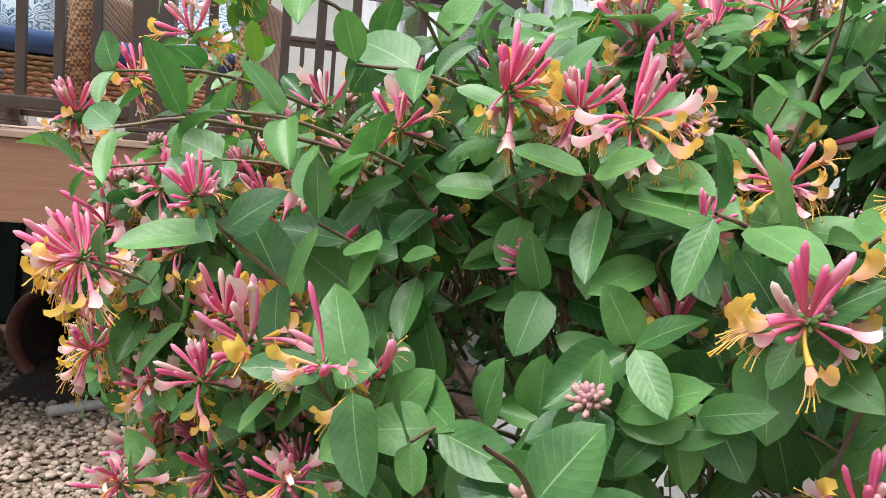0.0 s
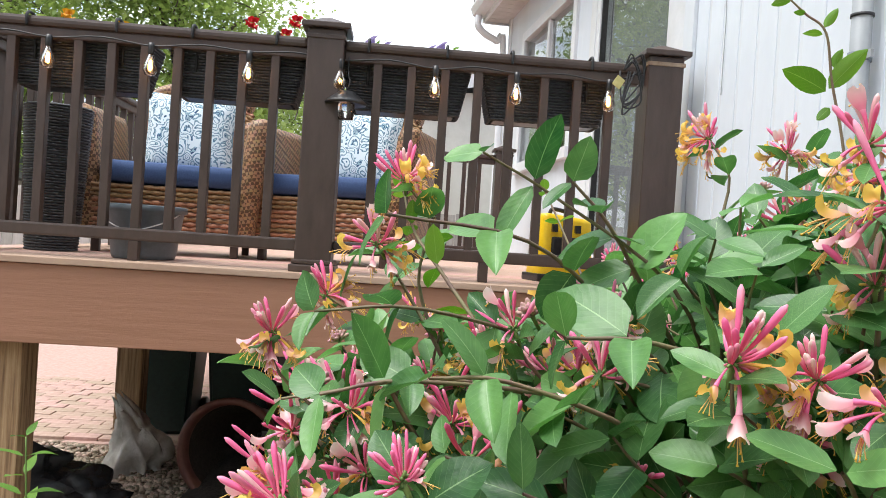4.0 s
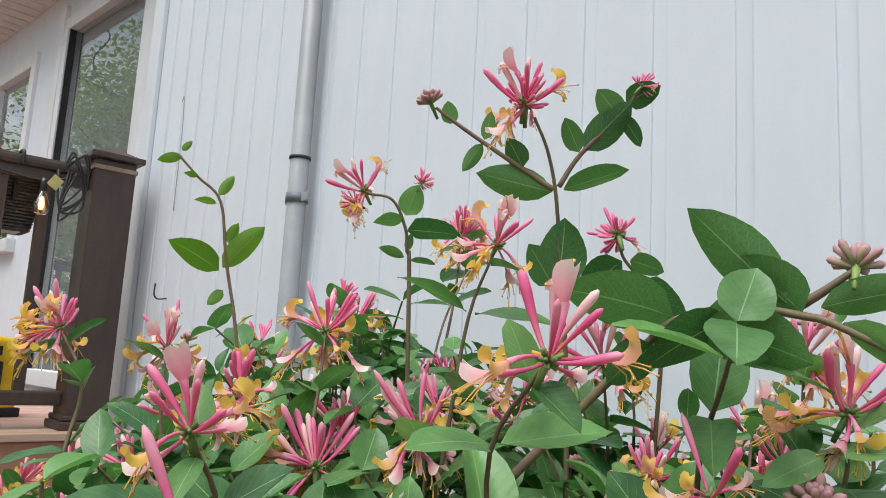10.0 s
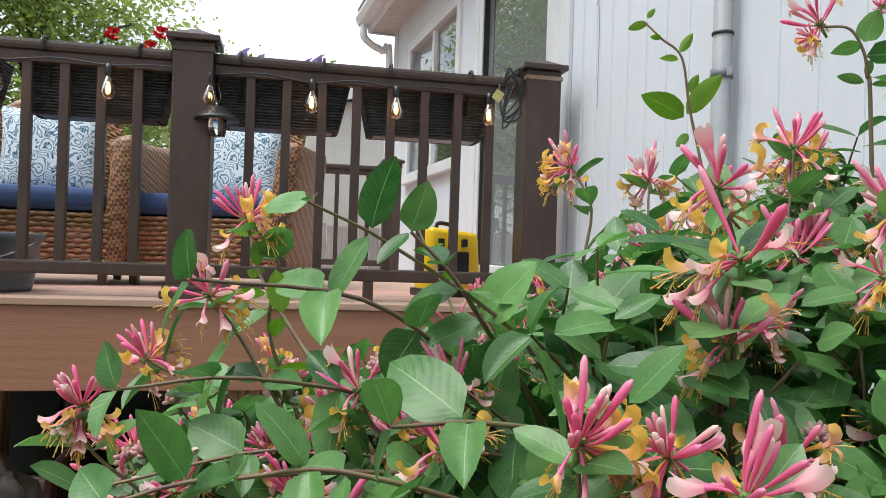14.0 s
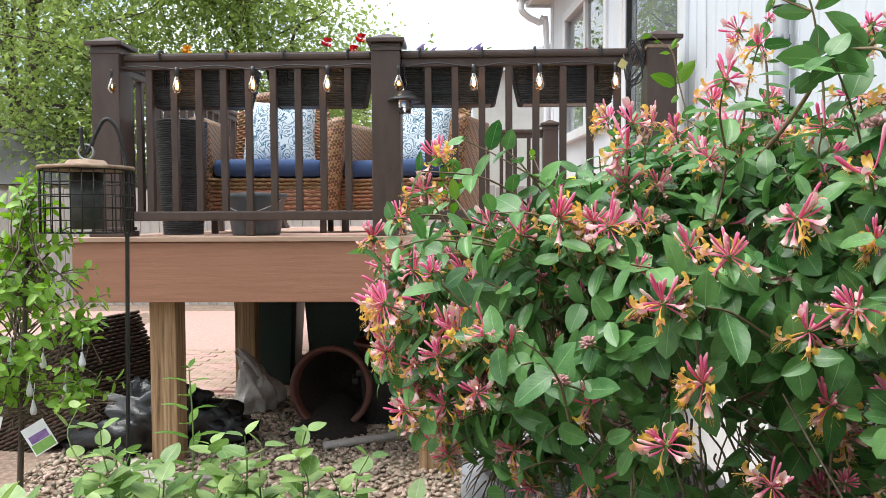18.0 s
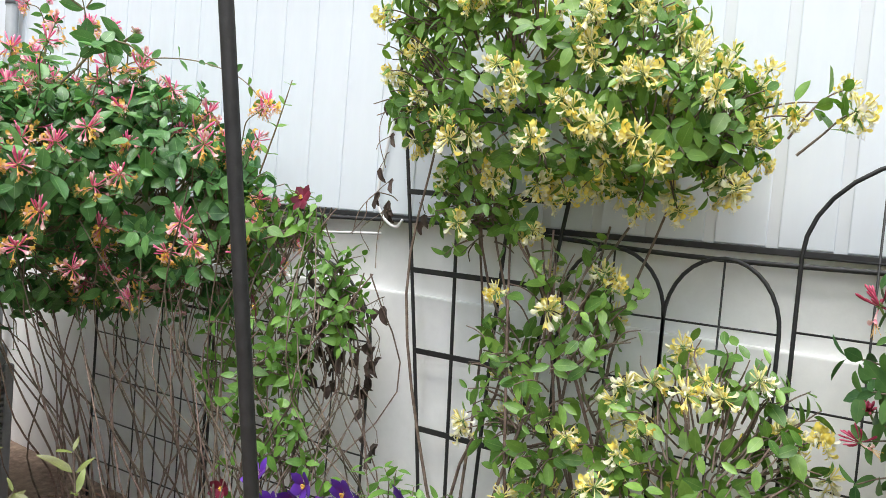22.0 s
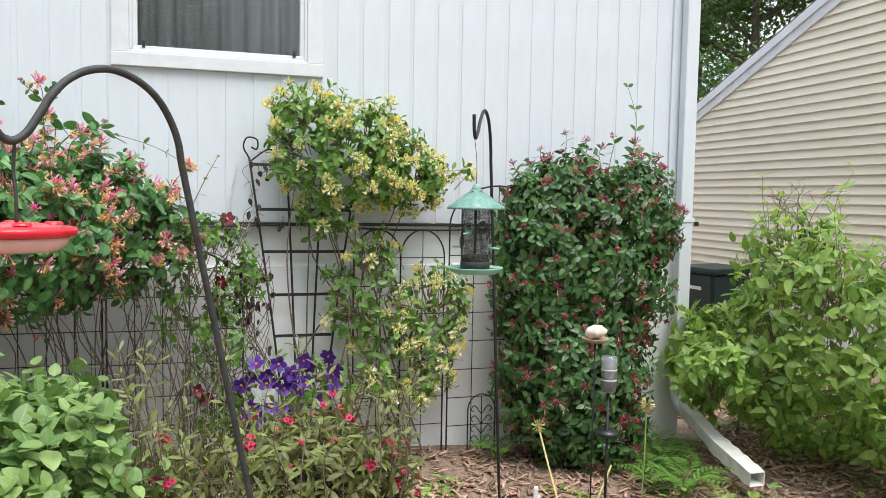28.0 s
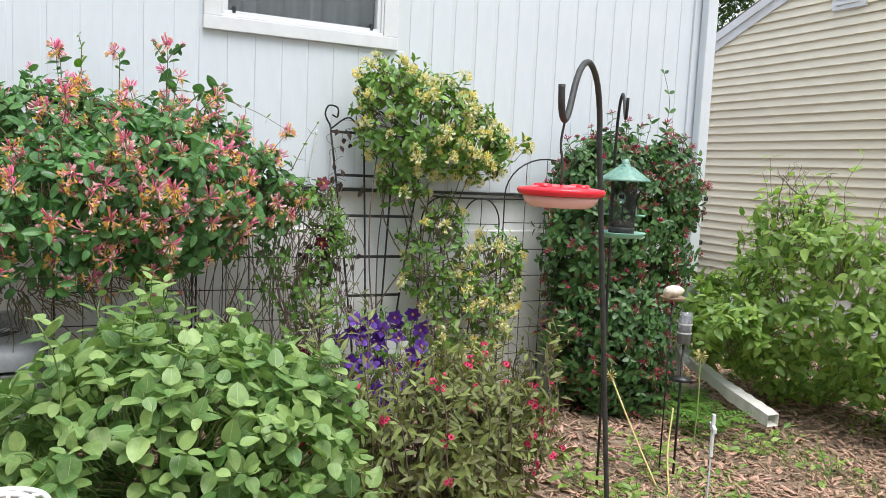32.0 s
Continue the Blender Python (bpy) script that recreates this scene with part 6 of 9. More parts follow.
def coral_honeysuckle():
    v = thing("coral_honeysuckle", "sprawling honeysuckle vine with pink and orange flower clusters", "honeysuckle", pose(0, 0, 0))
    blobs = [((0.62, 0.82, 1.22), (0.50, 0.50, 0.40)), ((0.95, 0.60, 1.30), (0.30, 0.50, 0.40)), ((0.38, 1.10, 1.14), (0.42, 0.42, 0.36)), ((1.0, 0.28, 1.22), (0.24, 0.30, 0.33)),
             ((0.92, 1.15, 1.42), (0.34, 0.45, 0.36)), ((0.30, 1.25, 0.98), (0.30, 0.35, 0.28)), ((0.75, 1.45, 1.22), (0.45, 0.35, 0.30)), ((0.85, 0.55, 1.42), (0.26, 0.24, 0.20)), ((0.16, 0.98, 1.26), (0.20, 0.24, 0.20)), ((0.50, 0.75, 1.42), (0.26, 0.22, 0.16)), ((0.78, 0.85, 1.50), (0.34, 0.38, 0.17))]
    named = [(0.331, 0.544, 1.486, 0), (0.389, 0.545, 1.480, 1), (0.116, 0.563, 1.394, 5), (0.251, 0.293, 1.320, 5), (0.196, 0.552, 1.188, 6), (0.057, 0.815, 1.290, 0), (0.073, 0.753, 1.201, 6), (0.203, 0.461, 1.302, 7),
             (0.161, 0.565, 1.287, 3), (0.452, 0.584, 1.543, 3), (0.442, 0.450, 1.405, 5), (0.020, 0.708, 1.323, 0), (0.088, 0.819, 1.318, 3), (0.142, 0.691, 1.280, 0), (0.125, 0.659, 1.231, 1), (0.057, 0.714, 1.117, 6),
             (0.474, 0.372, 1.362, 4), (0.319, 0.396, 1.239, 4), (0.034, 0.872, 1.491, 0), (-0.025, 0.867, 1.446, 1), (0.083, 0.920, 1.548, 3), (0.008, 0.773, 1.316, 6),
             (0.110, 1.062, 1.634, 0), (0.476, 0.637, 1.656, 3), (0.678, 0.828, 1.722, 0), (0.450, 0.566, 1.600, 7), (0.587, 0.484, 1.705, 3), (0.693, 0.628, 1.789, 3), (0.504, 1.019, 1.714, 0), (0.741, 0.482, 1.627, 7),
             (0.855, 0.440, 1.680, 3), (0.892, 0.485, 1.717, 3), (0.901, 0.953, 1.635, 0), (1.11, 1.12, 1.902, 1), (0.993, 0.079, 1.581, 2), (0.62, 0.86, 1.66, 2), (0.60, 1.00, 1.70, 6)]

    thin = random.Random(77)

    def keep(p):
        if p[0] < 0.8 and p[1] > 0.80 and p[2] < 1.0 - 0.22 * max(0.0, 0.35 - p[0]) and thin.random() < 0.88:
            return False
        if p[1] < 0.5 and p[2] < 1.2 and thin.random() < 0.45:
            return False
        if p[1] < 0.14 and thin.random() < 0.6:
            return False
        if p[1] > 0.85 and p[2] < 1.03 and thin.random() < 0.7:
            return False
        if p[2] < 0.95 and thin.random() < (0.9 if p[1] > 0.55 else 0.6):
            return False
        return not (p[0] < 0.46 and p[1] < 0.34) and p[0] < 1.29 and not (p[1] < 0.28 and p[0] < 0.66)

    def share(p):
        return 0.50 if p[0] < 0.22 else 0.27

    rng = random.Random(11)
    twig = bush(v, blobs, 1420, OVAL, [L_HONEY], M_PURPLETWIG, 0.068, rng, pairs=3, spread=1.0, up=0.45, heads=CORAL_HEADS, head_mats=CORAL_MATS, head_share=share,
                keep=keep, singles=lambda p: p[0] < 0.62 and p[1] < 0.95, twig_len=0.20, named_heads=named, head_up=0.35,
                shoots=[((0.45, 0.85, 1.36), (0.03, 0.74, 1.49), 0.9), ((0.42, 0.80, 1.40), (0.09, 0.67, 1.58), 0.9), ((0.42, 0.76, 1.42), (0.17, 0.70, 1.64), 0.85), ((0.38, 0.72, 1.36), (0.05, 0.62, 1.44), 1.0),
                        ((0.42, 0.75, 1.40), (0.25, 0.70, 1.62), 0.9), ((0.40, 0.70, 1.34), (0.13, 0.60, 1.46), 1.0), ((0.46, 0.66, 1.40), (0.22, 0.56, 1.50), 1.0), ((0.45, 0.9, 1.30), (0.0, 0.78, 1.40), 0.9),
                        ((0.62, 0.45, 1.30), (0.42, 0.40, 1.42), 1.2), ((0.70, 0.42, 1.25), (0.52, 0.36, 1.36), 1.3), ((0.85, 0.55, 1.55), (0.74, 0.46, 1.74), 1.3), ((0.9, 0.5, 1.5), (0.82, 0.44, 1.66), 1.3)])
    b = Buf()
    for k in range(52):
        x, y = rng.uniform(0.85, 1.18), rng.uniform(-0.05, 0.95)
        e = np.array([x - rng.uniform(0.0, 0.45), y + rng.uniform(-0.25, 0.35), rng.uniform(0.85, 1.35)])
        tube(b, sway((x, y, gz(x, y) - 0.02), e, rng, 0.02, 0.12), np.linspace(rng.uniform(0.0022, 0.005), 0.0016, 13), 5, 0, False)
    part("woody_growth", b, M_TWIG, v, "tangled bare brown stems", kind="stuff")


coral_honeysuckle()


def yellow_honeysuckle():
    v = thing("yellow_honeysuckle", "yellow and cream flowering honeysuckle climbing an iron trellis", "honeysuckle")
    heads = [honey_head(21, 1.0, 0.023, 26, 1.55, 0.8), honey_head(22, 0.95, 0.023, 24, 1.5, 0.55), honey_head(23, 0.75, 0.022, 22, 1.5, 0.1), honey_head(24, 1.0, 0.022, 26, 1.55, 0.25)]
    blobs = [((1.10, -0.72, 1.70), (0.22, 0.44, 0.32)), ((1.08, -0.52, 1.88), (0.18, 0.20, 0.20)), ((1.10, -1.05, 1.58), (0.20, 0.26, 0.20)), ((1.12, -0.62, 1.36), (0.12, 0.16, 0.16)), ((1.12, -0.85, 0.95), (0.14, 0.26, 0.35)), ((1.10, -1.05, 0.55), (0.16, 0.34, 0.28)), ((1.12, -1.22, 0.85), (0.12, 0.26, 0.25))]
    rng, airy = random.Random(5), random.Random(55)
    bush(v, blobs, 820, OVAL_LOW, [L_YELLOWVINE], M_TWIG, 0.055, rng, pairs=3, heads=heads, head_mats=[P_YELLOW, P_LEMON, P_WHITEY, P_WHITEY, M_GREENSTEM], head_share=0.46,
         keep=lambda p: p[0] < 1.30 and p[1] < -0.33 - 0.12 * max(0, 1.75 - p[2]) and (p[2] > 1.3 or airy.random() < 0.40) and (p[1] < -0.58 or airy.random() < 0.62), singles=lambda p: p[2] > 1.35, twig_len=0.14, head_up=0.5,
         named_heads=[(1.12, -1.273, 1.627, 0), (1.12, -1.419, 1.646, 1), (1.12, -1.44, 1.60, 3), (1.12, -1.21, 1.59, 3)], shoots=[((1.1, -1.1, 1.5), (1.12, -1.40, 1.62), 0.8), ((1.1, -1.0, 1.45), (1.12, -1.27, 1.57), 0.9)])
    b = Buf()
    for k in range(12):
        y = -0.55 - 0.06 * k
        tube(b, sway((1.2, y, gz(1.2, y)), (1.12 + rng.uniform(-0.05, 0.1), -0.75 + rng.uniform(-0.35, 0.3), rng.uniform(1.3, 1.6)), rng, 0.02, 0.10), np.linspace(0.006, 0.003, 13), 5, 0, False)
    part("woody_growth", b, M_TWIG, v, kind="stuff")


yellow_honeysuckle()


def red_honeysuckle():
    v = thing("red_honeysuckle", "dense dark green honeysuckle with crimson buds against the wall", "honeysuckle")
    heads = [honey_head(31, 0.0, 0.026, 13), honey_head(32, 0.15, 0.028, 15), bud_head(33, 0.024, 14)]
    blobs = [((1.02, -2.10, 1.08), (0.30, 0.60, 0.66)), ((1.0, -2.05, 0.45), (0.34, 0.48, 0.50)), ((1.03, -2.42, 1.38), (0.24, 0.32, 0.36)), ((1.02, -1.95, 1.38), (0.24, 0.38, 0.33)), ((1.0, -2.15, 0.12), (0.30, 0.40, 0.25))]
    rng = random.Random(6)
    twig = bush(v, blobs, 1650, OVAL_LOW, [L_REDVINE], M_TWIG, 0.062, rng, pairs=3, up=0.25, droop=0.3, heads=heads, head_mats=[P_RED, P_PALE, P_RED, P_STAMEN, M_GREENSTEM, P_RED], head_share=0.26,
                named_heads=[(1.03, -1.66, 1.66, 0), (1.03, -1.98, 1.84, 0), (1.02, -2.10, 1.80, 1), (1.03, -2.28, 1.83, 0), (1.02, -2.58, 1.72, 0), (1.02, -2.42, 1.80, 1), (1.02, -1.82, 1.74, 0), (1.02, -2.20, 1.77, 0)],
                keep=lambda p: p[0] < 1.30 and p[2] > -0.08, singles=lambda p: p[2] > 0.6, twig_len=0.16, head_up=0.6)


red_honeysuckle()


def simple_bush(name, label, category, blobs, twigs, templates, lm, sm, ln, seed, **kw):
    v = thing(name, label, category)
    bush(v, blobs, twigs, templates, [lm], sm, ln, random.Random(seed), **kw)
    return v


simple_bush("viburnum_shrub", "rounded shrub with broad pale green leaves", "shrub", [((-0.52, 0.82, 0.46), (0.48, 0.52, 0.52)), ((-0.45, 0.42, 0.42), (0.38, 0.34, 0.44)), ((-0.16, 0.74, 0.42), (0.34, 0.44, 0.48)), ((0.03, 0.85, 0.46), (0.2, 0.28, 0.40)), ((0.10, 0.50, 0.44), (0.26, 0.26, 0.38))], 760, BROAD, L_VIBURN, M_GREENSTEM, 0.072, 7,
            pairs=3, up=3.0, droop=0.0, singles=lambda p: p[2] > 0.45, twig_len=0.2,
            shoots=[((-0.6, 0.9, 0.7), (-0.62, 0.85, 1.04), 0.8), ((-0.3, 0.8, 0.7), (-0.29, 0.8, 1.04), 0.8), ((-0.75, 1.05, 0.7), (-0.8, 1.1, 1.02), 0.8), ((-0.5, 0.6, 0.7), (-0.52, 0.55, 1.0), 0.8), ((-0.18, 0.74, 0.7), (-0.167, 0.75, 1.01), 0.85), ((-0.17, 0.8, 0.75), (-0.161, 0.8, 1.05), 0.85), ((-0.1, 0.74, 0.7), (-0.104, 0.75, 0.98), 0.9), ((-0.25, 0.85, 0.7), (-0.27, 0.86, 1.0), 0.9), ((0.0, 0.7, 0.6), (0.07, 0.72, 0.93), 0.9), ((-0.1, 0.9, 0.6), (-0.05, 0.95, 0.95), 0.9)])
simple_bush("weigela_shrub", "bronze-leaved weigela with hot pink flowers", "shrub", [((-0.28, -0.24, 0.34), (0.40, 0.56, 0.38)), ((-0.20, -0.45, 0.45), (0.28, 0.34, 0.28))], 380, NARROW, L_WEIGELA, M_TWIG, 0.066, 8,
            pairs=6, up=0.4, spread=0.6, heads=[trumpet_cluster(1, 0.010, 5), trumpet_cluster(2, 0.009, 4), trumpet_cluster(3, 0.011, 7)], head_mats=[P_WEIGELA], head_share=0.24, head_name="flower", singles=lambda p: p[2] > 0.4, twig_len=0.3,
            shoots=[((-0.28 + 0.32 * math.cos(2.4 * k), -0.28 + 0.42 * math.sin(2.4 * k), 0.30), (-0.28 + 0.40 * math.cos(2.4 * k) + 0.05, -0.28 + 0.52 * math.sin(2.4 * k), 0.70 + 0.06 * (k % 5)), 0.9) for k in range(34)])
shrub_thin = random.Random(13)
green_shrub = simple_bush("green_shrub", "tall bright green leafy shrub beside the downspout", "shrub", [((0.55, -3.50, 0.60), (0.85, 0.55, 0.55)), ((0.75, -3.35, 1.05), (0.36, 0.34, 0.42)), ((0.0, -3.55, 0.42), (0.5, 0.45, 0.42)), ((1.12, -3.05, 0.5), (0.26, 0.26, 0.42)), ((0.62, -3.15, 0.62), (0.42, 0.32, 0.40)), ((0.35, -3.3, 1.0), (0.45, 0.4, 0.35)), ((-0.35, -3.55, 0.28), (0.5, 0.4, 0.30)), ((0.9, -3.6, 0.2), (0.6, 0.4, 0.3)), ((0.68, -2.80, 0.52), (0.26, 0.30, 0.20))], 820, POINTED, L_SHRUB, M_TWIG, 0.092, 9,
            pairs=4, up=1.1, droop=0.22, shoots=[((0.55 + 0.5 * math.cos(1.9 * k), -3.40 + 0.22 * math.sin(1.9 * k), 0.75), (0.45 + 0.65 * math.cos(1.9 * k), -3.42 + 0.3 * math.sin(1.9 * k), 1.18 + 0.09 * (k % 6)), 1.05) for k in range(18)], singles=lambda p: p[2] > 0.7, twig_len=0.3, keep=lambda p: (p[0] < 1.3 or p[1] < -3.15) and (p[2] < 0.72 or shrub_thin.random() < 0.62))
bare, shrub_rng = Buf(), random.Random(31)
for k in range(9):
    foot = np.array([0.75 + shrub_rng.uniform(-0.2, 0.2), -3.35 + shrub_rng.uniform(-0.12, 0.12), 1.20])
    tip = foot + np.array([shrub_rng.uniform(-0.12, 0.12), shrub_rng.uniform(-0.28, 0.28), shrub_rng.uniform(0.28, 0.42)])
    line = sway(foot, tip, shrub_rng, 0.1, 0.12)
    tube(bare, line, np.linspace(0.004, 0.0012, len(line)), 5)
    for q in (5, 7, 9, 10):
        tube(bare, sway(line[q], line[q] + np.array([shrub_rng.uniform(-0.05, 0.05), shrub_rng.uniform(-0.09, 0.09), shrub_rng.uniform(0.01, 0.08)]), shrub_rng, 0.1, 0.2), 0.0013, 4, 0, False)
part("dead_twigs", bare, M_TWIG, green_shrub, "bare grey-brown twig ends", kind="stuff")
sapling = simple_bush("sapling", "young sapling with glossy green leaves and a plant tag", "sapling", [((-1.12, 1.45, 1.22), (0.17, 0.18, 0.44)), ((-0.98, 1.45, 1.08), (0.12, 0.14, 0.24)), ((-1.2, 1.5, 1.1), (0.2, 0.2, 0.3))], 150, OVAL_LOW, L_SAPLING, M_TWIG, 0.042, 10, pairs=5, up=0.8, twig_len=0.22, keep=lambda p: p[2] > 0.96)


# ---------- house fittings ----------
def downspouts():
    d = thing("downspout", "grey aluminium downspout with clamp on the house wall", "downspout")
    b = Buf()
    tube(b, [(WX - 0.045, 1.965, 4.0), (WX - 0.045, 1.965, 1.0), (WX - 0.045, 1.965, 0.45)], 0.026, 16)
    part("pipe", b, M_DOWN, d)
    b = Buf()
    lathe(b, [(0.027, -0.012), (0.030, -0.012), (0.030, 0.012), (0.027, 0.012)], 20)
    c = part("clamp", b, M_GREYPLASTIC, d, at=pose(WX - 0.045, 1.965, 2.115))
    for s in (-1, 1):
        part("clamp_ear", box(-0.004, 0.004, s * 0.042 - 0.013, s * 0.042 + 0.013, -0.011, 0.011, 0.002), M_DOWN, c)
    b = Buf()
    lathe(b, [(0.0265, -0.004), (0.029, -0.004), (0.029, 0.004), (0.0265, 0.004)], 20)
    part("joint_ring", b, M_ROPE, d, at=pose(WX - 0.045, 1.965, 2.225))
    w = thing("corner_downspout", "white downspout at the house corner with a ground extension", "downspout")
    x, y = WX - 0.062, Y0 + 0.055
    part("pipe", box(x - 0.033, x + 0.033, y - 0.045, y + 0.045, 0.36, 4.0, 0.01), M_WALL, w)
    for zz in (1.335, 2.9):
        part("strap", box(x - 0.038, x + 0.040, y - 0.056, y + 0.056, zz, zz + 0.03, 0.003), M_WALL, w)
    part("bracket", box(x - 0.04, x - 0.036, y - 0.085, y - 0.05, 1.31, 1.34, 0.002), M_IRON, w)
    b = Buf()
    tube(b, bend([(x, y, 0.37), (x, y, 0.30), (x - 0.05, y + 0.02, 0.22), (x - 0.18, y + 0.06, 0.16)], 4), 0.05, 8)
    part("elbow", b, M_TRIM, w)
    for name, a, c, wide, label in (("extension", (x - 0.15, y + 0.05, 0.175), (0.64, -2.80, 0.085), 0.043, "weathered white plastic extension"), ("outlet", (0.68, -2.803, 0.092), (0.30, -2.785, 0.018), 0.049, "")):
        a, c = Vector(a), Vector(c)
        n = 9
        bm = bmesh.new()
        rings = []
        for i in range(2 * n):
            f = (i // 2 + 0.5 * (i % 2)) / (n - 0.5)
            r = wide * (1.0 if i // 2 % 2 else 0.93)
            p = a.lerp(c, f)
            rings.append([bm.verts.new(p + Vector((0.02 * u, r * v, 0.82 * r * w)) ) for u, v, w in ((0, -1, -1), (0, 1, -1), (0, 1, 1), (0, -1, 1))])
        inner = [bm.verts.new(c + Vector((0, 0.88 * wide * v, 0.70 * wide * w))) for v, w in ((-1, -1), (1, -1), (1, 1), (-1, 1))]
        deep = [bm.verts.new(c + (a - c).normalized() * 0.12 + Vector((0, 0.86 * wide * v, 0.68 * wide * w))) for v, w in ((-1, -1), (1, -1), (1, 1), (-1, 1))]
        for p, q in zip(rings + [inner], rings[1:] + [inner, deep]):
            if p is not q:
                for i in range(4):
                    bm.faces.new((p[i], p[(i + 1) % 4], q[(i + 1) % 4], q[i]))
        bm.faces.new(deep)
        bmesh.ops.recalc_face_normals(bm, faces=bm.faces)
        part(name, bm, M_PVC, w, label, smooth=False)


downspouts()


def wall_bits():
    b = Buf()
    tube(b, bend([(WX - 0.012, 0.75, 1.30), (WX - 0.016, 0.2, 1.285), (WX - 0.014, -0.45, 1.30), (WX - 0.018, -1.1, 1.275), (WX - 0.014, -1.8, 1.285), (WX - 0.012, -3.0, 1.30)], 8), 0.007, 6)
    tagged(part("wall_cable", b, M_ROPE, None), "black cable run along the bottom of the siding", "cable")
    b = Buf()
    tube(b, bend([(WX - 0.006, -0.17, 1.63), (WX - 0.015, -0.16, 1.56), (WX - 0.015, -0.147, 1.49), (WX - 0.02, -0.133, 1.362), (WX - 0.03, -0.171, 1.299), (WX - 0.03, -0.217, 1.275), (WX - 0.02, -0.236, 1.30)], 6), 0.005, 6)
    tagged(part("white_wire", b, M_WHITEWIRE, None), "white wire hanging out of the siding", "wire")
    b = Buf()
    tube(b, bend([(WX - 0.012, 0.5, 1.22), (WX - 0.014, 0.1, 1.235), (WX - 0.012, -0.15, 1.25)], 6), 0.005, 6)
    tagged(part("white_wire", b, M_WHITEWIRE, None), "white wire along the foundation", "wire")
    b = Buf()
    tube(b, bend([(WX + 0.0, 2.90, 1.88), (WX - 0.03, 2.90, 1.875), (WX - 0.045, 2.90, 1.89), (WX - 0.045, 2.90, 1.93)], 4), 0.003, 6)
    tagged(part("wall_hook", b, M_GREYIRON, None), "small rusty hook in the siding", "hook")
    b = Buf()
    tube(b, bend([(WX - 0.006, 2.94, 2.62), (WX - 0.008, 2.92, 2.63), (WX - 0.006, 2.91, 2.5), (WX - 0.006, 2.91, 2.35), (WX - 0.006, 2.91, 2.2)], 6), 0.0016, 5)
    tagged(part("thin_wire", b, M_DOWN, None), "thin grey wire stapled down the siding", "wire")


wall_bits()


# ---------- trellises ----------
def fan_trellis():
    t = thing("fan_trellis", "black iron fan trellis with scroll top against the wall", "trellis")
    x, yc = WX - 0.055, -0.53
    top, low = 1.66, 0.0

    def edge(k, z):
        f = (z - low) / (top - low)
        return yc - k * (0.105 + 0.215 * max(0, (f - 0.1)) ** 1.15)

    for k in (-1, -0.33, 0.33, 1):
        b = Buf()
        tube(b, [(x, edge(-k, z), z) for z in np.linspace(low, top, 10)], 0.006, 6)
        part("upright", b, M_IRON, t)
    for z in (0.45, 0.688, 0.917, 1.155, 1.386, 1.627):
        w = (edge(-1, z) - edge(1, z)) / 2
        part("crossbar", box(x - 0.008, x - 0.002, yc - w, yc + w, z - 0.008, z + 0.008, 0.001), M_IRON, t)
    for s in (-1, 1):
        b = Buf()
        y0 = edge(-s, top)
        tube(b, bend([(x, y0, top), (x, y0 + s * 0.03, top + 0.06), (x, y0 + s * 0.01, top + 0.11), (x, y0 - s * 0.04, top + 0.10), (x, y0 - s * 0.04, top + 0.05), (x, y0 - s * 0.01, top + 0.06)], 6), 0.005, 6)
        part("scroll", b, M_IRON, t)
        b = Buf()
        tube(b, bend([(x, y0, top - 0.02), (x, y0 - s * 0.10, top + 0.05), (x, yc + s * 0.12, top + 0.02), (x, yc, top + 0.10)], 6), 0.005, 6)
        part("scroll", b, M_IRON, t)


fan_trellis()


def wire_panel(y0, y1, h, arch, cols, rows, x=WX - 0.09, finial=False):
    t = thing("wire_fence_panel", "thin black wire garden fence panel with arched top", "fence", group="wire fence panels")
    mid = (y0 + y1) / 2
    r = abs(y1 - y0) / 2
    g = gz(x, mid)

    def topz(y):
        return h + (arch * math.sqrt(max(0.0, 1 - ((y - mid) / r) ** 2)) if arch else 0)

    b = Buf()
    tube(b, [(x, y0, g - 0.05), (x, y0, h * 0.5)] + [(x, mid + r * math.cos(a) * (1 if y0 > y1 else -1), h + arch * math.sin(a)) for a in np.linspace(0, math.pi, 17)] + [(x, y1, h * 0.5), (x, y1, g - 0.05)], 0.005, 6)
    part("frame", b, M_IRON, t)
    for i in range(1, cols):
        y = y0 + (y1 - y0) * i / cols
        b = Buf()
        tube(b, [(x, y, g - 0.05), (x, y, topz(y))], 0.0028, 5)
        part("upright_wire", b, M_IRON, t)
        if finial:
            b = Buf()
            lathe(b, [(0.0, 0.045), (0.005, 0.03), (0.012, 0.018), (0.004, 0.008), (0.007, 0.0), (0.0, -0.004)], 8)
            part("finial", b, M_IRON, t, at=pose(x, y, topz(y)))
    for j in range(1, rows + 1):
        z = g + (h - g) * j / rows
        b = Buf()
        tube(b, [(x, y0, z), (x, y1, z)], 0.0028, 5)
        part("cross_wire", b, M_IRON, t)


wire_panel(1.15, 0.50, 0.92, 0.0, 5, 5)
wire_panel(0.48, -0.20, 0.92, 0.26, 5, 5)
wire_panel(-0.80, -1.07, 1.12, 0.16, 2, 7)
wire_panel(-1.07, -1.33, 1.12, 0.16, 2, 7)
wire_panel(-1.36, -1.96, 1.30, 0.24, 4, 8)
wire_panel(-1.98, -2.58, 1.30, 0.24, 4, 8)


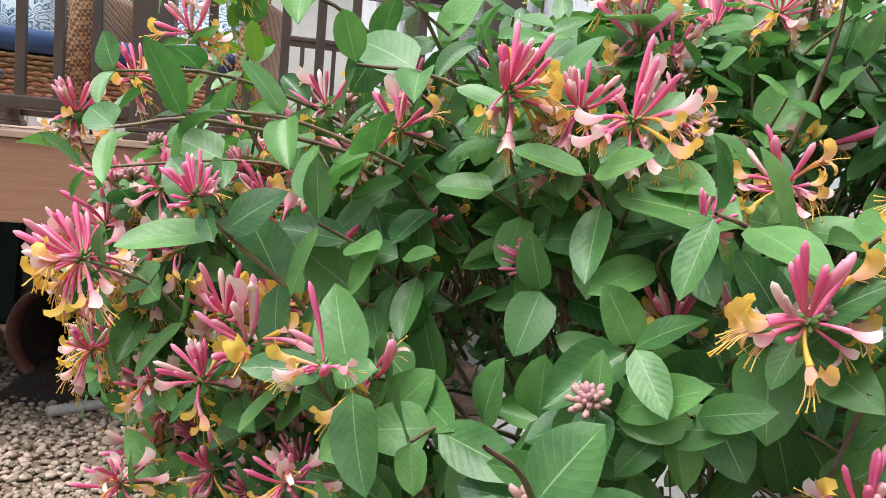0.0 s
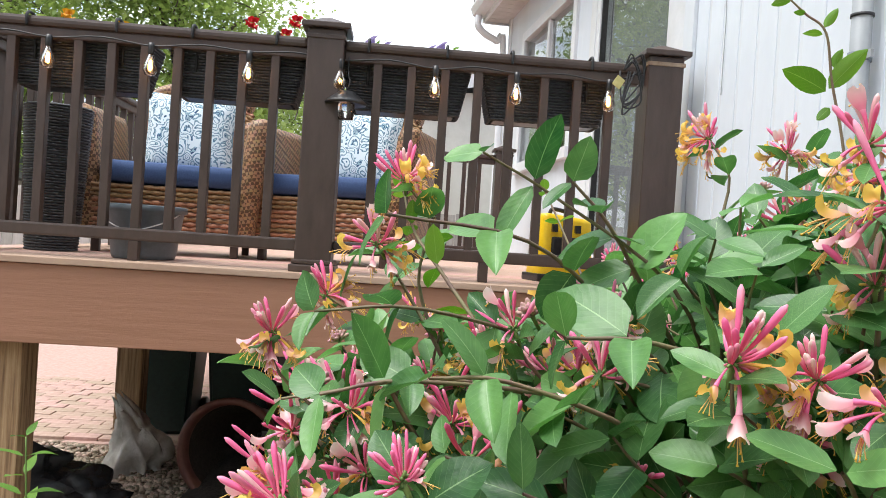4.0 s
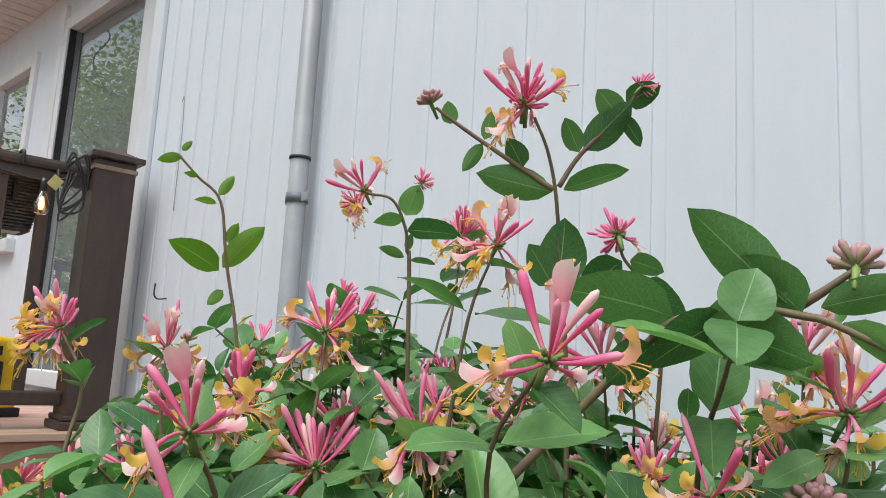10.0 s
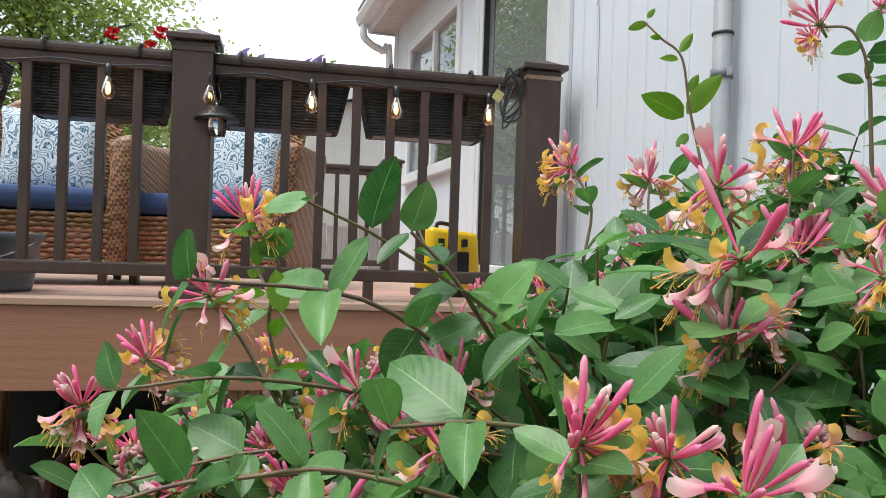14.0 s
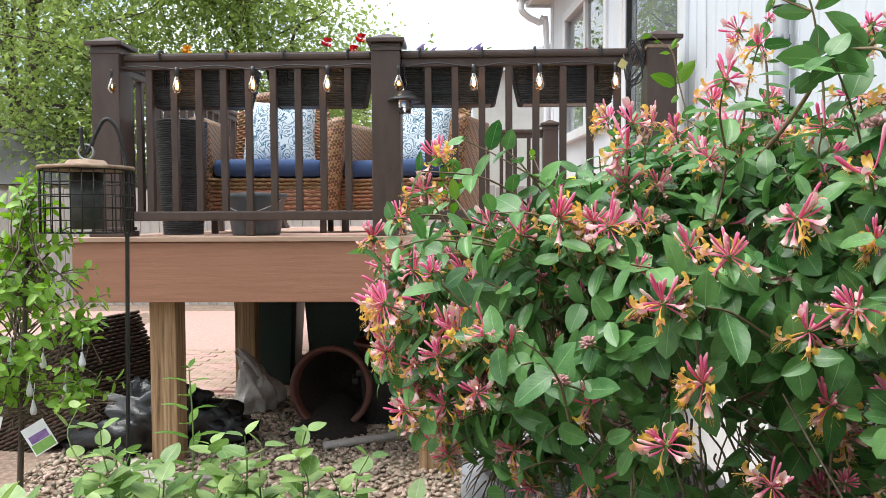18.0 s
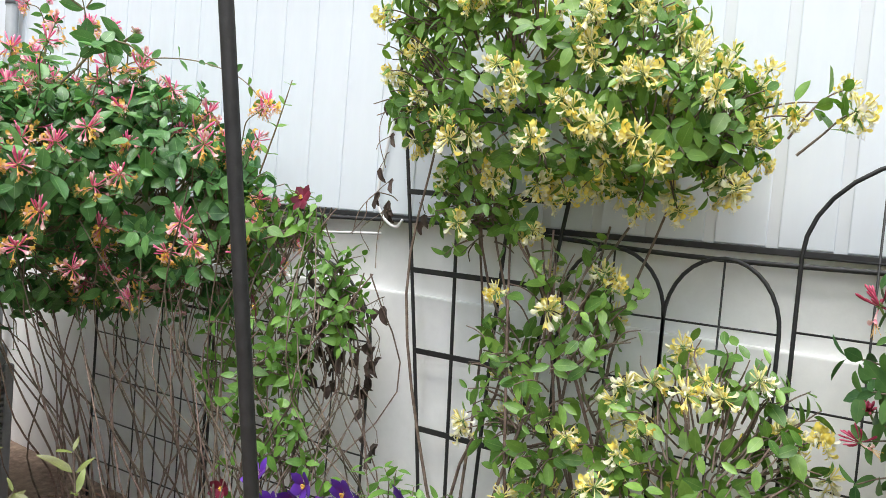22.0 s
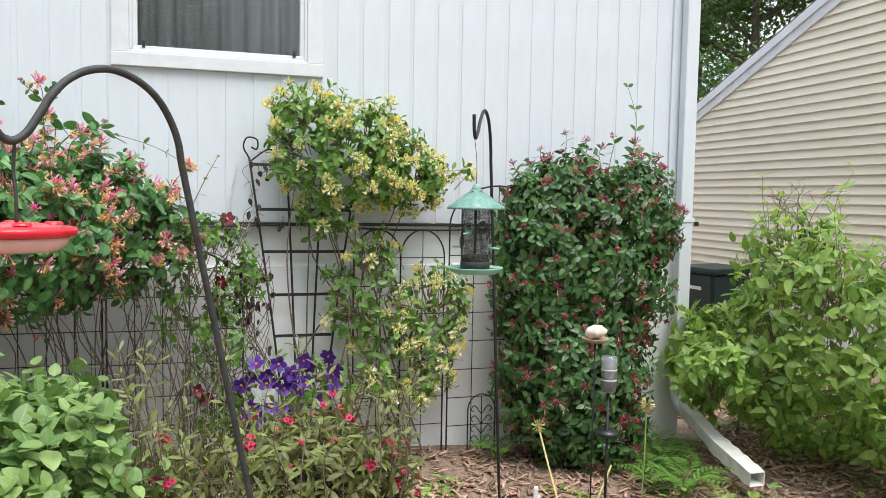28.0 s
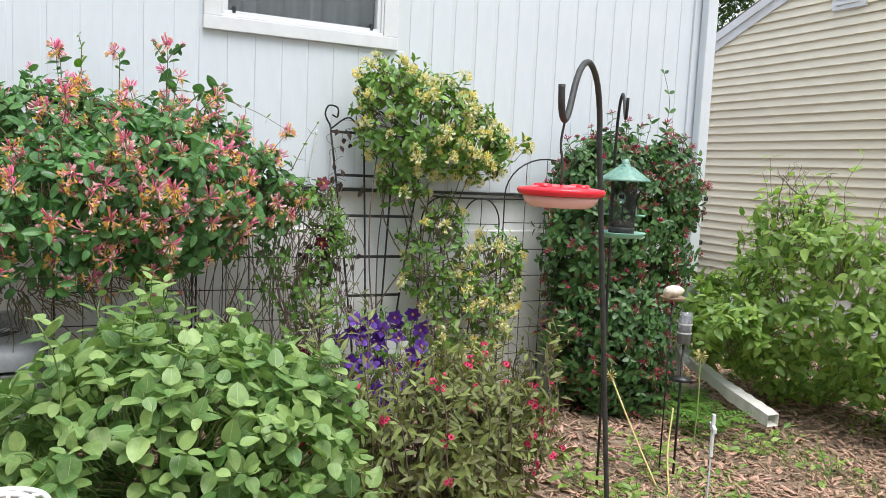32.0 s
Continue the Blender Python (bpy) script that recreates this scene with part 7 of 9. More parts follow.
def scroll_edging():
    t = thing("scroll_edging", "small black scrollwork border fence at the foot of the wall", "fence", pose(1.22, -1.57, gz(1.22, -1.57)))
    b = Buf()
    tube(b, [(0, 0.085, -0.04), (0, 0.085, 0.26)] + [(0, 0.085 * math.cos(a), 0.26 + 0.09 * math.sin(a)) for a in np.linspace(0, math.pi, 11)] + [(0, -0.085, -0.04)], 0.004, 6)
    part("frame", b, M_IRON, t)
    for k in range(4):
        for s in (-1, 1):
            b = Buf()
            z = 0.05 + 0.06 * k
            tube(b, bend([(0, 0, z), (0, s * 0.04, z + 0.05), (0, s * 0.065, z + 0.03), (0, s * 0.05, z + 0.015)], 5), 0.003, 5)
            part("scroll", b, M_IRON, t)
    b = Buf()
    tube(b, [(0, 0, -0.04), (0, 0, 0.34)], 0.0035, 6)
    part("upright", b, M_IRON, t)


scroll_edging()


# ---------- feeders on poles ----------
def crook_pole(name, label, base, shoulder, hook, top, rad, material):
    """A shepherd's crook: a slightly leaning upright from base, which arches over from the shoulder to a hook end."""
    t = thing(name, label, "pole")
    (bx, by), (sx, sy, sz), (hx, hy, hz) = base, shoulder, hook
    dx, dy = hx - sx, hy - sy
    g = gz(bx, by) - 0.1
    b = Buf()
    upright = [(bx + (sx - bx) * f, by + (sy - by) * f, g + (sz - g) * f) for f in (0.0, 0.5, 0.84, 0.92, 0.96)]
    drop = (hz - sz) / (top - sz)
    arch = ((0.0, 0.0), (0.022, 0.25), (0.08, 0.52), (0.17, 0.76), (0.29, 0.92), (0.44, 1.0), (0.58, 0.96), (0.70, 0.83), (0.79, 0.62 + 0.2 * drop), (0.86, 0.36 + 0.5 * drop), (0.93, 0.10 + 0.90 * drop), (1.0, drop),
            (1.06, drop + 0.05), (1.10, drop + 0.20), (1.115, drop + 0.42))
    pts = bend(upright + [(sx + u * dx, sy + u * dy, sz + v * (top - sz)) for u, v in arch], 5)
    tube(b, pts, rad, 10)
    part("crook", b, material, t)
    return t


crook_pole("feeder_pole", "black iron crook pole holding the green bird feeder", (-0.055, -1.22), (-0.20, -1.08, 1.60), (-0.44, -0.935, 1.675), 1.785, 0.0062, M_IRON)
crook_pole("feeder_pole", "worn grey-black iron crook pole holding the red feeder", (-1.355, -0.32), (-1.525, -0.02, 1.52), (-1.718, 0.20, 1.538), 1.662, 0.0062, M_GREYIRON)
crook_pole("feeder_pole", "thin black crook pole holding a caged feeder", (-0.85, 1.45), (-0.82, 1.45, 1.60), (-0.93, 1.43, 1.685), 1.785, 0.006, M_IRON)


def green_feeder():
    z0 = 1.206
    t = thing("bird_feeder", "green metal bird feeder with black mesh tube and tray", "bird feeder", pose(-0.462, -0.934, z0, 0, 0, 20) @ Matrix.Scale(0.85, 4))
    b = Buf()
    lathe(b, [(0.0, 0.0), (0.085, 0.0), (0.10, 0.008), (0.112, 0.022), (0.114, 0.026), (0.108, 0.026), (0.095, 0.012), (0.06, 0.008), (0.0, 0.008)], 40)
    part("tray", b, M_TRAY, t, "pale green round seed tray")
    b = Buf()
    lathe(b, [(0.0, 0.009), (0.0595, 0.009), (0.0605, 0.045), (0.0585, 0.05), (0.0, 0.05)], 36)
    part("base_ring", b, M_GREYIRON, t, "dark metal base")
    for k in range(46):
        b = Buf()
        z = 0.052 + k * 0.0047
        tube(b, [(0.0592 * math.cos(a), 0.0592 * math.sin(a), z) for a in np.linspace(0, 2 * math.pi, 41)], 0.0007, 3, 0, False)
        part("mesh_ring", b, M_GREYIRON, t)
    for k in range(72):
        a = 2 * math.pi * k / 72
        b = Buf()
        tube(b, [(0.0585 * math.cos(a), 0.0585 * math.sin(a), 0.05), (0.0585 * math.cos(a), 0.0585 * math.sin(a), 0.268)], 0.00065, 3, 0, False)
        part("mesh_wire", b, M_GREYIRON, t)
    b = Buf()
    lathe(b, [(0.0, 0.05), (0.054, 0.05), (0.054, 0.068), (0.035, 0.078), (0.0, 0.082)], 24)
    part("seed", b, M_SEED, t, "settled seed inside", kind="stuff")
    b = Buf()
    lathe(b, [(0.062, 0.0095), (0.092, 0.0125), (0.098, 0.016)], 36)
    part("spilled_seed", b, M_SEED, t, "dark husks in the tray", kind="stuff")
    b = Buf()
    tube(b, [(0, 0, 0.05), (0, 0, 0.29)], 0.004, 8)
    part("rod", b, M_IRON, t)
    for k, zz in ((0, 0.125), (1, 0.185), (2, 0.125), (3, 0.185)):
        a = radians(90 * k - 155)
        m = Matrix.Rotation(a, 4, "Z") @ Matrix.Translation((0.0605, 0, zz))
        bm = bmesh.new()
        outer, inner = [], []
        n = 24
        for i in range(n):
            an = 2 * math.pi * i / n
            c, s = math.cos(an), math.sin(an)
            outer.append((0.020 * c, 0.028 * s))
            inner.append((0.012 * max(-1, min(1, 1.3 * c)), 0.010 * max(-1, min(1, 1.3 * s)) + 0.006))
        vo = [bm.verts.new((0.004 - 0.3 * (y * y) / 0.06, y, z)) for y, z in outer]
        vi = [bm.verts.new((0.006, y, z)) for y, z in inner]
        vb = [bm.verts.new((-0.002, y, z)) for y, z in inner]
        for i in range(n):
            j = (i + 1) % n
            bm.faces.new((vo[i], vo[j], vi[j], vi[i]))
            bm.faces.new((vi[i], vi[j], vb[j], vb[i]))
        port = part("seed_port", bm, M_PORT, t, at=m, smooth=True)
        b = Buf()
        tube(b, [(0.0, 0, -0.018), (0.045, 0, -0.020)], [0.0045, 0.004], 8)
        part("perch", b, M_TRAY, port)
    bm = bmesh.new()
    n = 8
    prof = [(0.020, 0.335), (0.045, 0.322), (0.085, 0.292), (0.112, 0.272), (0.116, 0.262), (0.108, 0.262), (0.05, 0.272)]
    rings = [[bm.verts.new((r * math.cos(2 * math.pi * (i + 0.5) / 32) * (1 + 0.03 * math.cos(4 * math.pi * i / 4)), r * math.sin(2 * math.pi * (i + 0.5) / 32) * (1 + 0.03 * math.cos(4 * math.pi * i / 4)), z)) for i in range(32)] for r, z in prof]
    for a, c in zip(rings, rings[1:]):
        for i in range(32):
            j = (i + 1) % 32
            bm.faces.new((a[i], a[j], c[j], c[i]))
    roof = part("roof", bm, M_FEEDER, t, "weathered green roof with leaf pattern", smooth=True)
    for ring, (r, z, cnt) in enumerate(((0.092, 0.2885, 9), (0.060, 0.3125, 7), (0.035, 0.329, 5))):
        for k in range(cnt):
            a = 2 * math.pi * (k + 0.5 * ring) / cnt
            lf = leaf_shape(0.05 - 0.008 * ring, 0.05 - 0.008 * ring, 5, 5, -0.12, 0.0, 0.6, 0, 0.0)
            part("roof_leaf", lf, M_FEEDER, roof, at=Matrix.Rotation(a, 4, "Z") @ Matrix.Translation((r - 0.024, 0, z + 0.018)) @ Matrix.Rotation(radians(37), 4, "Y") @ Matrix.Rotation(radians(-90), 4, "Z"))
    b = Buf()
    lathe(b, [(0.022, 0.330), (0.019, 0.345), (0.014, 0.362), (0.0, 0.366)], 16)
    part("finial", b, M_FEEDER, t)
    b = Buf()
    tube(b, bend([(0, 0, 0.36), (0.002, 0, 0.46), (0.02, 0, 0.556)], 4), 0.0016, 5)
    part("hanger", b, M_GREYIRON, t)


green_feeder()


def red_feeder():
    t = thing("hummingbird_feeder", "red plastic hummingbird feeder dish with clear cup", "bird feeder", pose(-1.715, 0.197, 1.386) @ Matrix.Scale(0.92, 4))
    b = Buf()
    lathe(b, [(0.0, 0.036), (0.03, 0.038), (0.06, 0.034), (0.084, 0.031), (0.088, 0.026), (0.085, 0.019), (0.080, 0.016), (0.0, 0.016)], 48, 0, 0.012, 8)
    lid = part("lid", b, M_RED, t, "scalloped bright red lid")
    for k in range(4):
        a = radians(90 * k + 20)
        b = Buf()
        lathe(b, [(0.013, 0.0), (0.011, 0.004), (0.004, 0.005), (0.003, 0.0)], 10, 0, 0.2, 5)
        part("feeding_port", b, M_RED, lid, at=pose(0.052 * math.cos(a), 0.052 * math.sin(a), 0.035))
    b = Buf()
    lathe(b, [(0.0, -0.008), (0.058, -0.007), (0.070, 0.001), (0.076, 0.015), (0.0, 0.015)], 40)
    part("cup", b, M_NECTAR, t, "frosted pale pink nectar cup")
    b = Buf()
    tube(b, bend([(0, 0, 0.036), (0, 0, 0.08), (0.004, 0.004, 0.12), (0.0, 0.0, 0.168)], 4), 0.0028, 6)
    part("hanger", b, M_GREYIRON, t)


red_feeder()


def cage_feeder():
    t = thing("caged_bird_feeder", "round black wire cage feeder with a rusty lid", "bird feeder", pose(-0.93, 1.43, 1.455))
    R, H = 0.125, 0.18
    for k in range(26):
        a = 2 * math.pi * k / 26
        b = Buf()
        tube(b, [(R * math.cos(a), R * math.sin(a), 0), (R * math.cos(a), R * math.sin(a), H)], 0.0018, 4)
        part("cage_wire", b, M_IRON, t)
    for k in range(6):
        b = Buf()
        tube(b, [(R * math.cos(a), R * math.sin(a), H * k / 5) for a in np.linspace(0, 2 * math.pi, 33)], 0.0018, 4, 0, False)
        part("cage_ring", b, M_IRON, t)
    b = Buf()
    lathe(b, [(0.0, H + 0.035), (0.05, H + 0.03), (0.06, H + 0.018), (0.13, H + 0.012), (0.132, H + 0.002), (0.0, H + 0.004)], 32)
    part("lid", b, M_RUST, t, "rust-brown metal lid")
    b = Buf()
    lathe(b, [(0.0, 0.01), (0.045, 0.01), (0.045, H - 0.005), (0.0, H - 0.005)], 16)
    part("seed_tube", b, M_ACDARK, t)
    b = Buf()
    tube(b, [(0.022 * math.cos(a), 0, H + 0.055 + 0.022 * math.sin(a)) for a in np.linspace(0, 2 * math.pi, 21)], 0.003, 6, 0, False)
    part("ring", b, M_DOWN, t)


cage_feeder()


# ---------- clematis, sprigs and small plants ----------
def clematis(name, label, blobs, twigs, fm, flowers, seed, size, stems):
    v = thing(name, label, "clematis")
    rng = random.Random(seed)
    bush(v, blobs, twigs, POINTED, [L_CLEM], M_TWIG, 0.05, rng, pairs=3, up=0.8, twig_len=0.16, keep=lambda p: p[0] < 1.28, singles=lambda p: True)
    for k, (x, y, z) in enumerate(flowers):
        b = star_flower(5 + k % 2, size, size * 0.72, 0.25 + 0.2 * (k % 3))
        part("flower", b, [fm, P_STAMEN], v, at=Matrix(mat4(frame_from((rng.uniform(-0.6, 0.6), -0.3, 0.7), (-1.0, rng.uniform(-0.3, 0.5), 0.25)), (x, y, z)).tolist()))
    b = Buf()
    for k in range(stems):
        c = blobs[k % len(blobs)]
        x, y = c[0][0] + rng.uniform(-0.1, 0.15), c[0][1] + rng.uniform(-0.2, 0.2)
        tube(b, sway((x, y, gz(x, y) - 0.02), (c[0][0], y + rng.uniform(-0.15, 0.15), c[0][2] + c[1][2] * 0.5), rng, 0.0, 0.15), 0.0022, 4, 0, False)
    part("dry_growth", b, M_TWIG, v, kind="stuff")


rngf = random.Random(77)
clematis("purple_clematis", "purple clematis in full flower below the trellis", [((1.0, -0.50, 0.42), (0.18, 0.28, 0.26)), ((0.95, -0.25, 0.30), (0.16, 0.25, 0.22))], 90, P_PURPLE,
         [(0.74 + 0.12 * rngf.random(), -0.45 + rngf.uniform(-0.22, 0.28), 0.40 + rngf.uniform(-0.26, 0.26)) for _ in range(60)], 41, 0.046, 10)
clematis("maroon_clematis", "maroon clematis with bright green leaves beside the wall", [((0.98, 0.02, 0.95), (0.16, 0.22, 0.30)), ((1.0, -0.10, 0.55), (0.15, 0.20, 0.35)), ((1.0, -0.02, 1.25), (0.14, 0.20, 0.14)), ((1.05, -0.20, 1.05), (0.10, 0.12, 0.20))], 135, P_MAROON,
         [(0.864, -0.089, 1.04), (0.92, -0.02, 0.45), (0.90, 0.03, 0.50), (0.98, -0.12, 1.34)], 42, 0.040, 40)


def dead_vine():
    v = thing("withered_vine", "withered vine with hanging dead brown leaves", "vine")
    rng = random.Random(9)
    crumple = [leaf_shape(1.0, 0.5, 5, 5, 0.9, 0.25, 0.75, 0.10, 0.05), leaf_shape(1.0, 0.42, 5, 5, 1.2, -0.2, 0.7, 0.14, 0.05), leaf_shape(0.8, 0.6, 5, 5, 0.6, 0.5, 0.7, 0.12, 0.05)]
    b, lv = Buf(), Buf()
    for k in range(17):
        a = (1.12, -0.05 + rng.uniform(-0.1, 0.1), 1.12 + rng.uniform(-0.3, 0.12))
        e = np.array([1.12 + rng.uniform(-0.06, 0.05), -0.10 - rng.uniform(0.0, 0.26), rng.uniform(0.55, 1.12)])
        line = sway(a, e, rng, 0.12, 0.2)
        tube(b, line, rng.uniform(0.0013, 0.003), 4, 0, False)
        for j in range(5):
            p = line[rng.randrange(4, len(line))]
            q = p + np.array([rng.uniform(-0.01, 0.01), rng.uniform(-0.015, 0.015), -rng.uniform(0.005, 0.03)])
            tube(b, [p, q], 0.0008, 3, 0, False)
            lv.put(crumple[rng.randrange(3)], mat4(frame_from((rng.uniform(-0.3, 0.3), rng.uniform(-0.35, 0.35), -1), (-1, rng.uniform(-1, 1), 0)), q, rng.uniform(0.03, 0.06)))
    for k in range(14):
        p = np.array([1.18, -0.30 + rng.uniform(-0.10, 0.07), rng.uniform(1.30, 1.75)])
        tube(b, sway(p, p + np.array([rng.uniform(-0.05, 0.02), rng.uniform(-0.08, 0.10), rng.uniform(-0.2, 0.1)]), rng, 0.1, 0.3), 0.0015, 4, 0, False)
        lv.put(crumple[k % 3], mat4(frame_from((rng.uniform(-0.4, 0.4), rng.uniform(-0.4, 0.4), -1), (-1, 0, 0)), p, 0.045))
    part("dry_growth", b, M_TWIG, v, kind="stuff")
    part("dead_leaves", lv, M_DEAD, v, "curled dark brown dead leaves", kind="stuff")


dead_vine()


def sprig(pts, n, size, head=None, young=False, seed=0):
    """A long shoot of the coral honeysuckle with leaf pairs, above the bush."""
    v = thing("honeysuckle_shoot", "upright honeysuckle shoot with paired leaves above the vine", "honeysuckle", group="honeysuckle shoots")
    rng = random.Random(seed)
    line = bend(pts, 8)
    b = Buf()
    tube(b, line, np.linspace(0.0028, 0.0014, len(line)), 6)
    part("stem", b, M_PURPLETWIG, v)
    turn = rng.uniform(0, 3)
    for k in range(n):
        t = 0.22 + 0.78 * k / max(1, n - 1)
        i = min(int(t * (len(line) - 1)), len(line) - 2)
        d = line[i + 1] - line[i]
        d /= np.linalg.norm(d)
        x = np.cross(d, (0.3, 1.0, 0.1))
        x /= np.linalg.norm(x)
        y = np.cross(d, x)
        s = size * (1.0 - 0.45 * t) * rng.uniform(0.85, 1.15)
        for w in (0, math.pi):
            sd = math.cos(turn + w) * x + math.sin(turn + w) * y
            part("leaf", OVAL[rng.randrange(4)], L_YOUNG if young or t > 0.85 else L_HONEY, v, at=Matrix(mat4(frame_from(sd + 0.5 * d, d + np.array([0, 0, 0.6])), line[i], s).tolist()))
        turn += 1.5
    if head is not None:
        part("flower_head", CORAL_HEADS[head], CORAL_MATS, v, at=Matrix(mat4(frame_from((1, 0.2, 0), (0.1, 0.1, 1)), line[-1]).tolist()))


def leafy_shoot(stems, leaves, heads, young=False, seed=0, thick=0.0026):
    """A shoot with each leaf set from its stalk to its tip: leaves (base, tip, template); heads (place, axis, head)."""
    v = thing("honeysuckle_shoot", "upright honeysuckle shoot with paired leaves above the vine", "honeysuckle", group="honeysuckle shoots")
    rng = random.Random(seed)
    for line in stems:
        pts = bend(line, 6)
        b = Buf()
        tube(b, pts, np.linspace(thick, thick * 0.55, len(pts)), 6)
        part("stem", b, M_PURPLETWIG, v)
    for (base, tip, k) in leaves:
        d = np.array(tip, float) - np.array(base, float)
        nrm = np.array([0.55 + rng.uniform(-0.35, 0.35), 0.35 + rng.uniform(-0.35, 0.35), 0.55 + rng.uniform(-0.25, 0.35)])
        part("leaf", OVAL[k], L_YOUNG if young else L_HONEY, v, at=Matrix(mat4(frame_from(d, nrm), base, np.linalg.norm(d) / (0.9 if k > 2 else 1.02)).tolist()))
    for (p, axis, k, size) in heads:
        part("flower_head", CORAL_HEADS[k], CORAL_MATS, v, at=Matrix(mat4(frame_from((axis[1], -axis[0], 0.1), axis), p, size).tolist()))


leafy_shoot([[(0.70, 1.00, 1.52), (0.684, 1.013, 1.705), (0.663, 1.018, 1.804), (0.648, 1.015, 1.869), (0.622, 1.021, 1.893), (0.599, 1.025, 1.914)]],
            [((0.660, 1.020, 1.791), (0.610, 1.038, 1.827), 1), ((0.658, 1.021, 1.794), (0.693, 0.998, 1.845), 2), ((0.664, 1.020, 1.773), (0.651, 1.027, 1.755), 1), ((0.663, 1.016, 1.823), (0.668, 1.010, 1.847), 5),
             ((0.646, 1.016, 1.866), (0.623, 1.025, 1.872), 1), ((0.644, 1.015, 1.874), (0.656, 1.005, 1.898), 2), ((0.622, 1.021, 1.893), (0.606, 1.024, 1.897), 3), ((0.605, 1.023, 1.913), (0.581, 1.034, 1.906), 2), ((0.601, 1.023, 1.918), (0.610, 1.019, 1.930), 0)],
            [], True, 1, 0.0022)
leafy_shoot([[(0.83, 0.66, 1.50), (0.829, 0.666, 1.702), (0.823, 0.670, 1.772), (0.810, 0.667, 1.852), (0.796, 0.667, 1.897), (0.780, 0.671, 1.928)],
             [(0.806, 0.668, 1.866), (0.784, 0.686, 1.883), (0.754, 0.708, 1.905), (0.727, 0.725, 1.924), (0.715, 0.732, 1.933)],
             [(0.813, 0.668, 1.870), (0.822, 0.652, 1.899), (0.835, 0.618, 1.933), (0.838, 0.600, 1.954)]],
            [((0.808, 0.666, 1.863), (0.757, 0.715, 1.878), 2), ((0.810, 0.664, 1.865), (0.841, 0.616, 1.885), 2), ((0.820, 0.671, 1.780), (0.818, 0.661, 1.843), 3), ((0.818, 0.675, 1.779), (0.803, 0.690, 1.815), 4),
             ((0.784, 0.686, 1.884), (0.769, 0.692, 1.912), 3), ((0.754, 0.708, 1.906), (0.746, 0.725, 1.880), 2), ((0.754, 0.708, 1.906), (0.753, 0.698, 1.931), 0), ((0.728, 0.725, 1.919), (0.722, 0.724, 1.940), 3),
             ((0.822, 0.652, 1.900), (0.806, 0.657, 1.930), 1), ((0.822, 0.651, 1.901), (0.837, 0.609, 1.942), 0), ((0.835, 0.618, 1.933), (0.852, 0.605, 1.909), 1), ((0.835, 0.618, 1.930), (0.816, 0.630, 1.956), 3), ((0.835, 0.613, 1.943), (0.848, 0.585, 1.958), 3)],
            [((0.773, 0.676, 1.938), (-0.25, 0.05, 1.0), 3, 1.0), ((0.770, 0.676, 1.940), (-0.3, -0.05, 1.0), 5, 0.95), ((0.838, 0.598, 1.956), (0.0, -0.1, 1.0), 5, 0.62), ((0.711, 0.734, 1.936), (-0.4, 0.2, 0.8), 4, 0.75)], False, 2)
leafy_shoot([[(0.66, 0.70, 1.52), (0.74, 0.60, 1.66), (0.759, 0.542, 1.722), (0.754, 0.512, 1.742), (0.773, 0.477, 1.752), (0.791, 0.441, 1.748), (0.801, 0.417, 1.739), (0.84, 0.33, 1.69)], [(0.796, 0.454, 1.751), (0.803, 0.435, 1.764), (0.808, 0.417, 1.778)]],
            [((0.789, 0.447, 1.752), (0.756, 0.500, 1.818), 2), ((0.793, 0.435, 1.753), (0.812, 0.378, 1.768), 2), ((0.757, 0.509, 1.744), (0.715, 0.572, 1.768), 1), ((0.760, 0.501, 1.744), (0.789, 0.440, 1.722), 4),
             ((0.750, 0.525, 1.726), (0.728, 0.552, 1.698), 3), ((0.791, 0.441, 1.749), (0.776, 0.472, 1.786), 4), ((0.775, 0.478, 1.748), (0.745, 0.530, 1.718), 1), ((0.798, 0.423, 1.746), (0.815, 0.375, 1.712), 2), ((0.784, 0.456, 1.752), (0.780, 0.470, 1.715), 3)],
            [((0.808, 0.415, 1.780), (0.05, -0.1, 1.0), 4, 1.0)], False, 3, 0.0042)
leafy_shoot([[(0.82, 0.87, 1.55), (0.804, 0.867, 1.799), (0.799, 0.867, 1.823), (0.794, 0.866, 1.848), (0.778, 0.871, 1.877), (0.755, 0.886, 1.882)], [(0.95, 0.66, 1.55), (0.952, 0.647, 1.765), (0.938, 0.663, 1.798), (0.926, 0.676, 1.820), (0.920, 0.677, 1.838)]],
            [((0.795, 0.865, 1.846), (0.835, 0.828, 1.846), 4), ((0.792, 0.866, 1.857), (0.764, 0.888, 1.855), 3), ((0.792, 0.865, 1.861), (0.797, 0.850, 1.896), 3), ((0.799, 0.867, 1.823), (0.800, 0.863, 1.842), 0), ((0.802, 0.866, 1.814), (0.823, 0.848, 1.812), 2), ((0.799, 0.868, 1.816), (0.775, 0.885, 1.826), 2),
             ((0.913, 0.660, 1.815), (0.933, 0.632, 1.806), 3), ((0.910, 0.665, 1.815), (0.888, 0.700, 1.782), 4), ((0.922, 0.657, 1.796), (0.946, 0.620, 1.752), 4)],
            [((0.752, 0.888, 1.884), (-0.6, 0.0, 0.7), 3, 0.85), ((0.745, 0.895, 1.870), (-0.7, 0.2, 0.2), 5, 0.65), ((0.800, 0.850, 1.898), (0.1, -0.2, 1.0), 5, 0.6), ((0.918, 0.677, 1.842), (0.1, -0.05, 1.0), 5, 1.15)], False, 4)
sprig([(0.90, 0.85, 1.60), (1.0, 0.70, 1.74), (1.06, 0.50, 1.76), (1.05, 0.25, 1.70), (1.0, 0.06, 1.60)], 7, 0.060, 2, False, 4)
